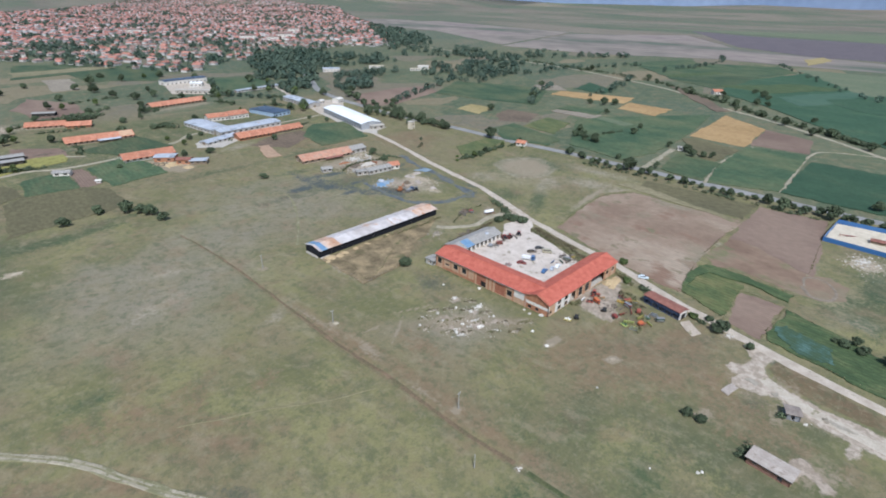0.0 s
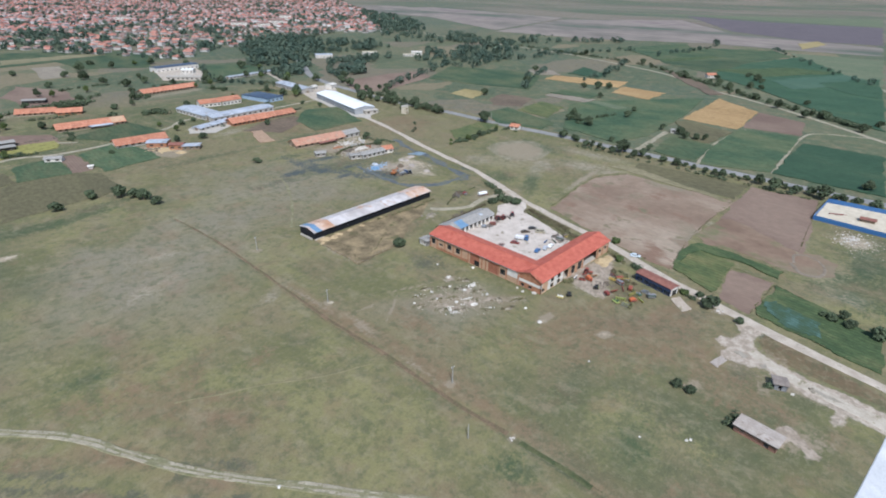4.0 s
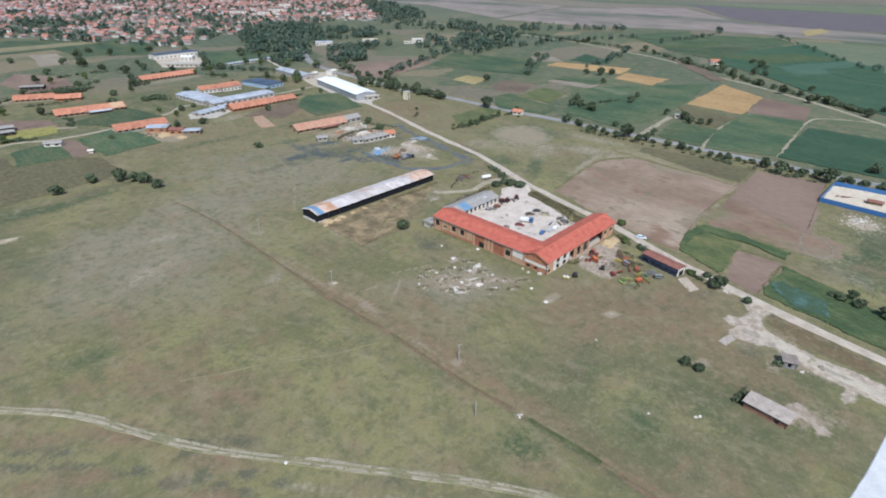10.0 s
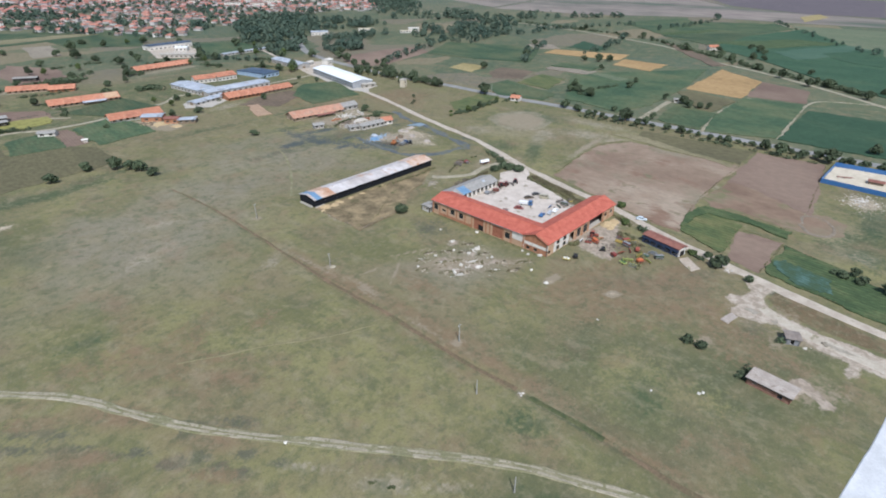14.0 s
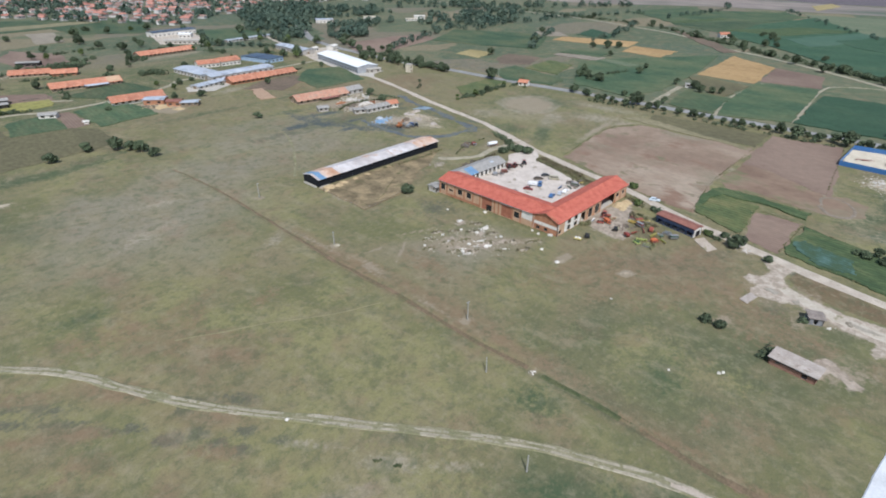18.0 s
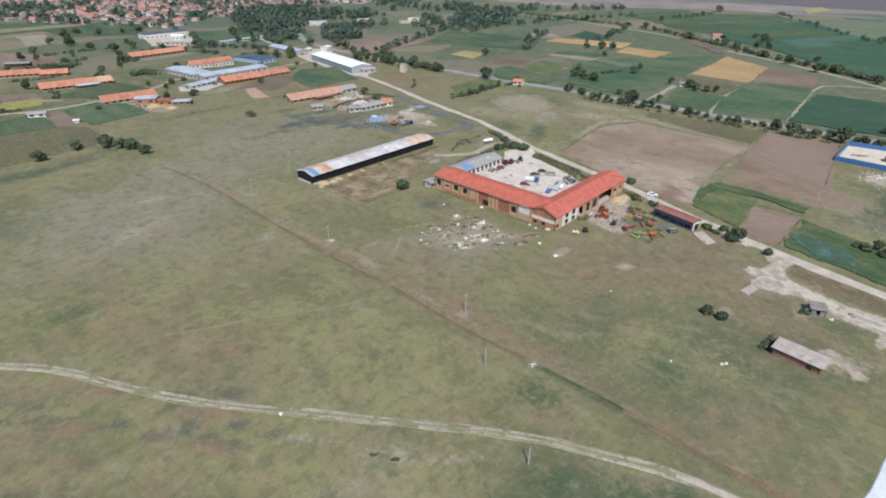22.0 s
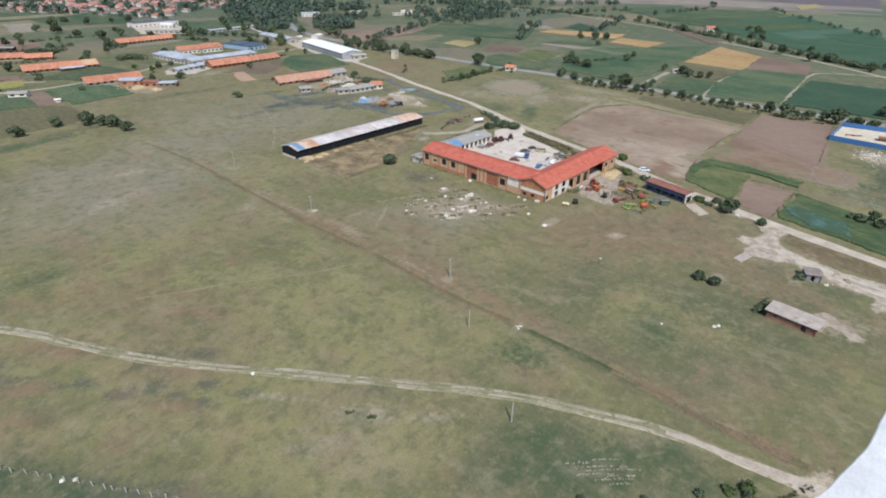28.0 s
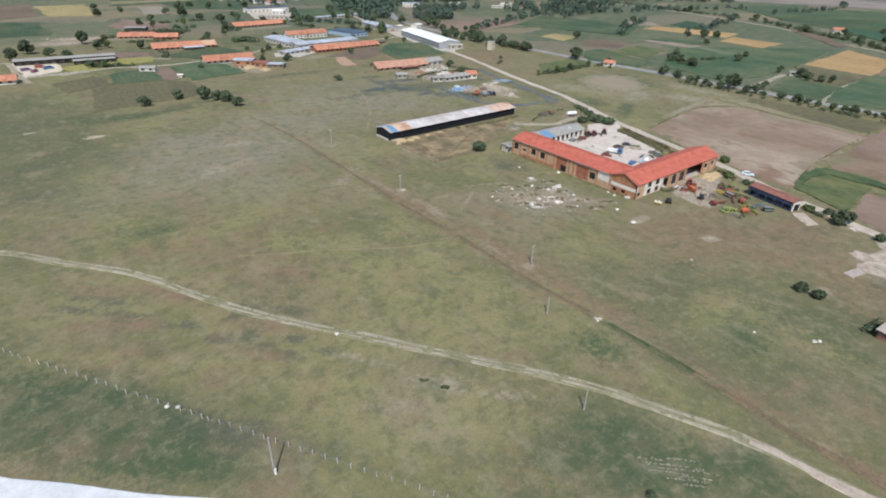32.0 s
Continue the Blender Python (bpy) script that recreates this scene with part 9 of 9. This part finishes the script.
# ---- field margins, ruins and clutter ----
for i, (pts, n, mt) in enumerate([([(54, -26), (96, -20), (154, -18.5)], 150, WEEDS), ([(111, -60), (188, -52)], 100, WEEDS), ([(75, 46), (134, 53.5), (154, 43)], 120, WEEDS), ([(59, 0), (54, -26)], 40, WEEDS),
                                  ([(46, -46), (72, -43.5), (72, -60)], 90, WEEDS), ([(41.6, -60), (71, -60.5)], 70, WEEDS), ([(70, -61), (68, -68), (57, -97)], 120, WEEDS), ([(47, -45.5), (56, -26)], 50, WEEDS_DARK), ([(43, -62), (35, -99)], 90, WEEDS),
                                  ([(88, -26), (88.5, -42), (85, -60)], 90, WEEDS), ([(154, 43), (154, -18)], 60, WEEDS)]):
    hedge("field_margin", pts, .42, n // 2, "weedy margin of a field", 60 + i, mt)
CLUTTER = surface("dark_clutter", two((.07, .06, .05, 1), (.20, .16, .12, 1)), scale=.8, fine=3, fine_amount=.3)
CLUTTER_BLUE = surface("blue_clutter", two((.16, .24, .34, 1), (.34, .42, .50, 1)), scale=.8, fine=3, fine_amount=.2)
rubble("ruin_debris", 66, 192, 16, 8, -10, 340, .5, "debris of fallen walls by the ruined sheds", 71, STONE_T)
rubble("ruin_debris", 62, 200, 18, 9, -10, 200, .55, "dark debris by the ruined sheds", 72, CLUTTER)
rubble("ruin_debris", 74, 214, 10, 6, 0, 160, .5, "pale debris behind the barn extension", 73, STONE_W)
rubble("plot_clutter", 54, 142, 7, 9, 20, 170, .5, "dark building materials strewn on the plot", 74, CLUTTER)
rubble("plot_clutter", 53, 158, 8, 5, 0, 130, .45, "torn blue plastic sheeting on wet ground", 75, CLUTTER_BLUE)
rubble("plot_clutter", 74, 148, 8, 13, 20, 260, .4, "clods of sand and gravel on the plot", 76, STONE_T)
rubble("farm_clutter", -24, 286, 13, 7, -35, 200, .6, "straw and planks strewn before the sheds", 77, STRAW)
rubble("farm_clutter", -30, 292, 20, 9, -30, 160, .55, "dark scrap strewn around the sheds", 78, CLUTTER)
rubble("farm_clutter", 60, 352, 34, 6, 5, 160, .6, "pallets and scrap between the warehouses", 79, CLUTTER)
rubble("farm_clutter", -95, 478, 34, 10, -20, 260, .8, "pale rubble heaps behind the cattle barns", 80, STONE_T)
rubble("farm_clutter", -80, 368, 26, 5, 0, 130, .6, "dark scrap beside the cattle barn", 81, CLUTTER)
rubble("yard_clutter", 46, 20, 7, 4, 20, 130, .42, "clutter of scrap and planks in the courtyard", 82, CLUTTER)
rubble("yard_clutter", 40, 53.5, 11, 1.6, 12, 90, .42, "scrap lying before the stable wing", 83, CLUTTER)
rubble("yard_clutter", 56, 92, 8, 4, 20, 110, .5, "rusty scrap behind the stable wing", 84, CLUTTER)
rubble("yard_clutter", 25, -14, 10, 9, -20, 150, .28, "small parts lying among the machines", 85, CLUTTER)


def ruined_wall(x, y, turn, L, hs, mat, label):
    ob = thing("ruined_wall", x, y, 0, turn, label, "ruin", "ruined walls")
    n = len(hs) - 1
    part("wall", prism([(0, -.1)] + [(L, -.1)] + [(L * (n - i) / n, hs[n - i]) for i in range(n + 1)], -.2, .2, 'y'), mat, ob)


RW = "broken plastered wall standing among debris"
for x, y, tn, L, hs, mt in [(54, 190, -12, 9, (2.4, 2.2, 1.0, 1.8), PLASTER_DULL), (63, 188, 75, 6, (1.8, .8, 1.4), PLASTER_DULL), (66, 196, -8, 11, (1.2, 2.4, 2.3, .6), PLASTER), (78, 194, 80, 7, (2.2, 1.0, .5), BRICK), (70, 206, 0, 12, (1.6, 1.7, .7, 1.4), PLASTER_DULL), (84, 208, 85, 8, (2.0, 1.2, 1.9), PLASTER), (58, 210, -5, 8, (.8, 1.6, .5), BRICK)]:
    ruined_wall(x, y, tn, L, hs, mt, RW)
for i, (x, y, s) in enumerate([(88, 198, .9), (92, 216, 1.0), (-10, 300, .7), (-52, 300, .6), (2, 330, .9), (24, 352, .7), (-68, 402, 1.2), (-20, 398, 1.1), (-30, 470, 1.1), (-85, 452, 1.2), (-100, 470, 1.0), (-60, 495, 1.2), (30, 505, 1.0), (64, 505, 1.1), (88, 492, 1.0), (-118, 385, 1.1),
                             (-128, 400, 1.3), (-150, 392, 1.2), (104, 408, 1.0), (90, 414, 1.1), (46, 415, .9), (125, 350, .7), (130, 330, .6), (-16, 505, 1.2), (0, 540, 1.3), (30, 590, 1.3), (70, 600, 1.2), (130, 560, 1.1), (150, 660, 1.4), (100, 700, 1.4), (60, 740, 1.5), (-30, 700, 1.4), (-60, 660, 1.4), (-50, 760, 1.5)]):
    plant((4, 2, 0, 4, 3)[i % 5], x, y, s * (2.0 if i % 5 in (0, 3) else 1.1))
MORE = [("harrow", 32.5, -12.2, 20, DARKRED_P, STEEL, "rust-red disc harrow"),
        ("plough", 21.4, -18.6, -20, RED_P, RED_P, "red reversible plough"),
        ("baler", 17.4, -17.6, 70, DARKRED_P, STEEL, "rusty red baler")]
for kd, x, y, tn, a, b, lb in MORE:
    implement(kd, x, y, tn, a, b, lb + (" standing in the yard" if len(lb.split()) < 4 else " on bare ground"), .9)
for kd, x, y, tn, a, b, lb in [("harrow", 46, 24, 20, CLUTTER, STEEL, "dark rusty harrow in the courtyard"), ("plough", 42, 21.5, 60, GREEN_P, STEEL, "old green plough in the courtyard"), ("baler", 49.5, 20.5, -30, CLUTTER, YELLOW_P, "dark baler in the courtyard"), ("plough", 39, 24, 10, BLUE_P, STEEL, "blue plough frame in the courtyard"),
                             ("harrow", 34.5, 52.5, 30, CLUTTER, STEEL, "dark harrow before the stable wing"), ("plough", 48.6, 52.2, 70, CLUTTER, STEEL, "dark plough before the stable wing")]:
    implement(kd, x, y, tn, a, b, lb, 1.0)
for i, (x, y) in enumerate(hedge_later):
    hedge("rubble_weeds", [(x - 2.5, y + 1.5), (x, y + .5), (x + 2.5, y - 1)], .5, 12, "weeds growing between rubble", 200 + i, WEEDS_BROWN if i % 2 else WEEDS)
for i, (x, y, s) in enumerate(GAP_TREES):
    plant((2, 0, 2)[i % 3], x, y, s, "trees along the asphalt road")
hedge("field_hedge", [(126, 163), (142, 162), (158, 163), (176, 165), (196, 160)], 1.9, 90, "dark hedgerow by the red-roofed hut", 230)
hedge("field_hedge", [(196, 360), (206, 330), (198, 300), (197, 270), (192, 240)], 3.0, 90, "dark undergrowth behind the white hall", 231)
hedge("machine_weeds", [(37, -10), (33, -13), (31, -18), (33, -22)], .8, 70, "brown weeds before the machine shed", 232, WEEDS_BROWN)
for x, y, sz in [(-93.2, -67.8, .55), (-86.3, -74.8, .42)]:
    plant(4 if x > -100 else 5, x, y, sz)
hedge("courtyard_weeds", [(65, 51), (62.5, 43), (60.5, 34), (58, 25)], .9, 200, "ragged brown weeds between courtyard and road", 240, WEEDS_BROWN)
hedge("courtyard_weeds", [(53, 24), (51, 19), (48, 15)], .8, 70, "green weeds in the courtyard's corner", 241, WEEDS)
hedge("yard_weeds", [(14, 68), (28, 70), (44, 71), (54, 72)], .9, 110, "brown weeds behind the stable wing", 242, WEEDS_BROWN)
hedge("yard_weeds", [(40, 86), (50, 90), (60, 93), (70, 92)], .55, 45, "dark weeds around scrap", 243, WEEDS_DARK)
rubble("yard_clutter", 34, 72, 14, 3, 5, 110, .45, "dark scrap behind the stable wing", 244, CLUTTER)
hedge("barn_weeds", [(-30, 98), (-26, 84), (-30, 70), (-20, 68), (-8, 71)], .34, 80, "brown weeds along the paddock fence", 245, WEEDS_BROWN)
rubble("plot_clutter", 58, 160, 9, 4, 10, 90, .4, "torn blue plastic sheeting on wet ground", 246, CLUTTER_BLUE)
rubble("farm_clutter", 84, 222, 12, 5, 0, 140, .5, "pale debris beside the barn extension", 247, STONE_T)
rubble("depot_clutter", 120, 590, 14, 12, -40, 120, .9, "stacked white goods in the depot yard", 248, STONE_W)
rubble("farm_clutter", 30, 330, 18, 5, 10, 90, .6, "pallets and scrap beside the low sheds", 249, STONE_T)
hedge("field_hedge", [(-84, 470), (-50, 486), (-20, 500), (4, 512)], 2.6, 60, "dark bushes behind the cattle barns", 250)
hedge("field_hedge", [(-62, 350), (-58, 366), (-60, 378)], 1.8, 22, "bushes beside the cattle barn", 251)
for i, (pts, sz, n) in enumerate([([(-60, 476), (-30, 488), (-10, 486)], 2.6, 46), ([(-70, 440), (-50, 436), (-38, 440)], 1.8, 26), ([(28, 470), (36, 478), (34, 492)], 2.2, 20), ([(96, 486), (104, 470), (100, 455)], 2.0, 22), ([(24, 330), (30, 326), (34, 320)], 1.6, 14), ([(96, 322), (104, 330), (112, 334)], 1.6, 16),
                                   ([(-64, 398), (-44, 402), (-20, 398)], 1.6, 26), ([(120, 440), (132, 430), (140, 415)], 2.2, 30), ([(88, 216), (96, 205), (99, 192)], 1.2, 26), ([(128, 205), (140, 215), (152, 228)], 1.1, 20), ([(60, 530), (90, 520), (110, 512)], 2.0, 34), ([(-20, 560), (10, 572), (44, 566)], 2.0, 36), ([(150, 480), (160, 465), (168, 450)], 2.4, 30)]):
    hedge("farm_bushes", pts, sz, n, "dark ragged bushes between the farm buildings", 400 + i)
hedge("ruin_weeds", [(50, 196), (62, 203), (76, 204), (88, 200)], 1.0, 70, "weeds growing over ruined walls", 252, WEEDS_DARK)
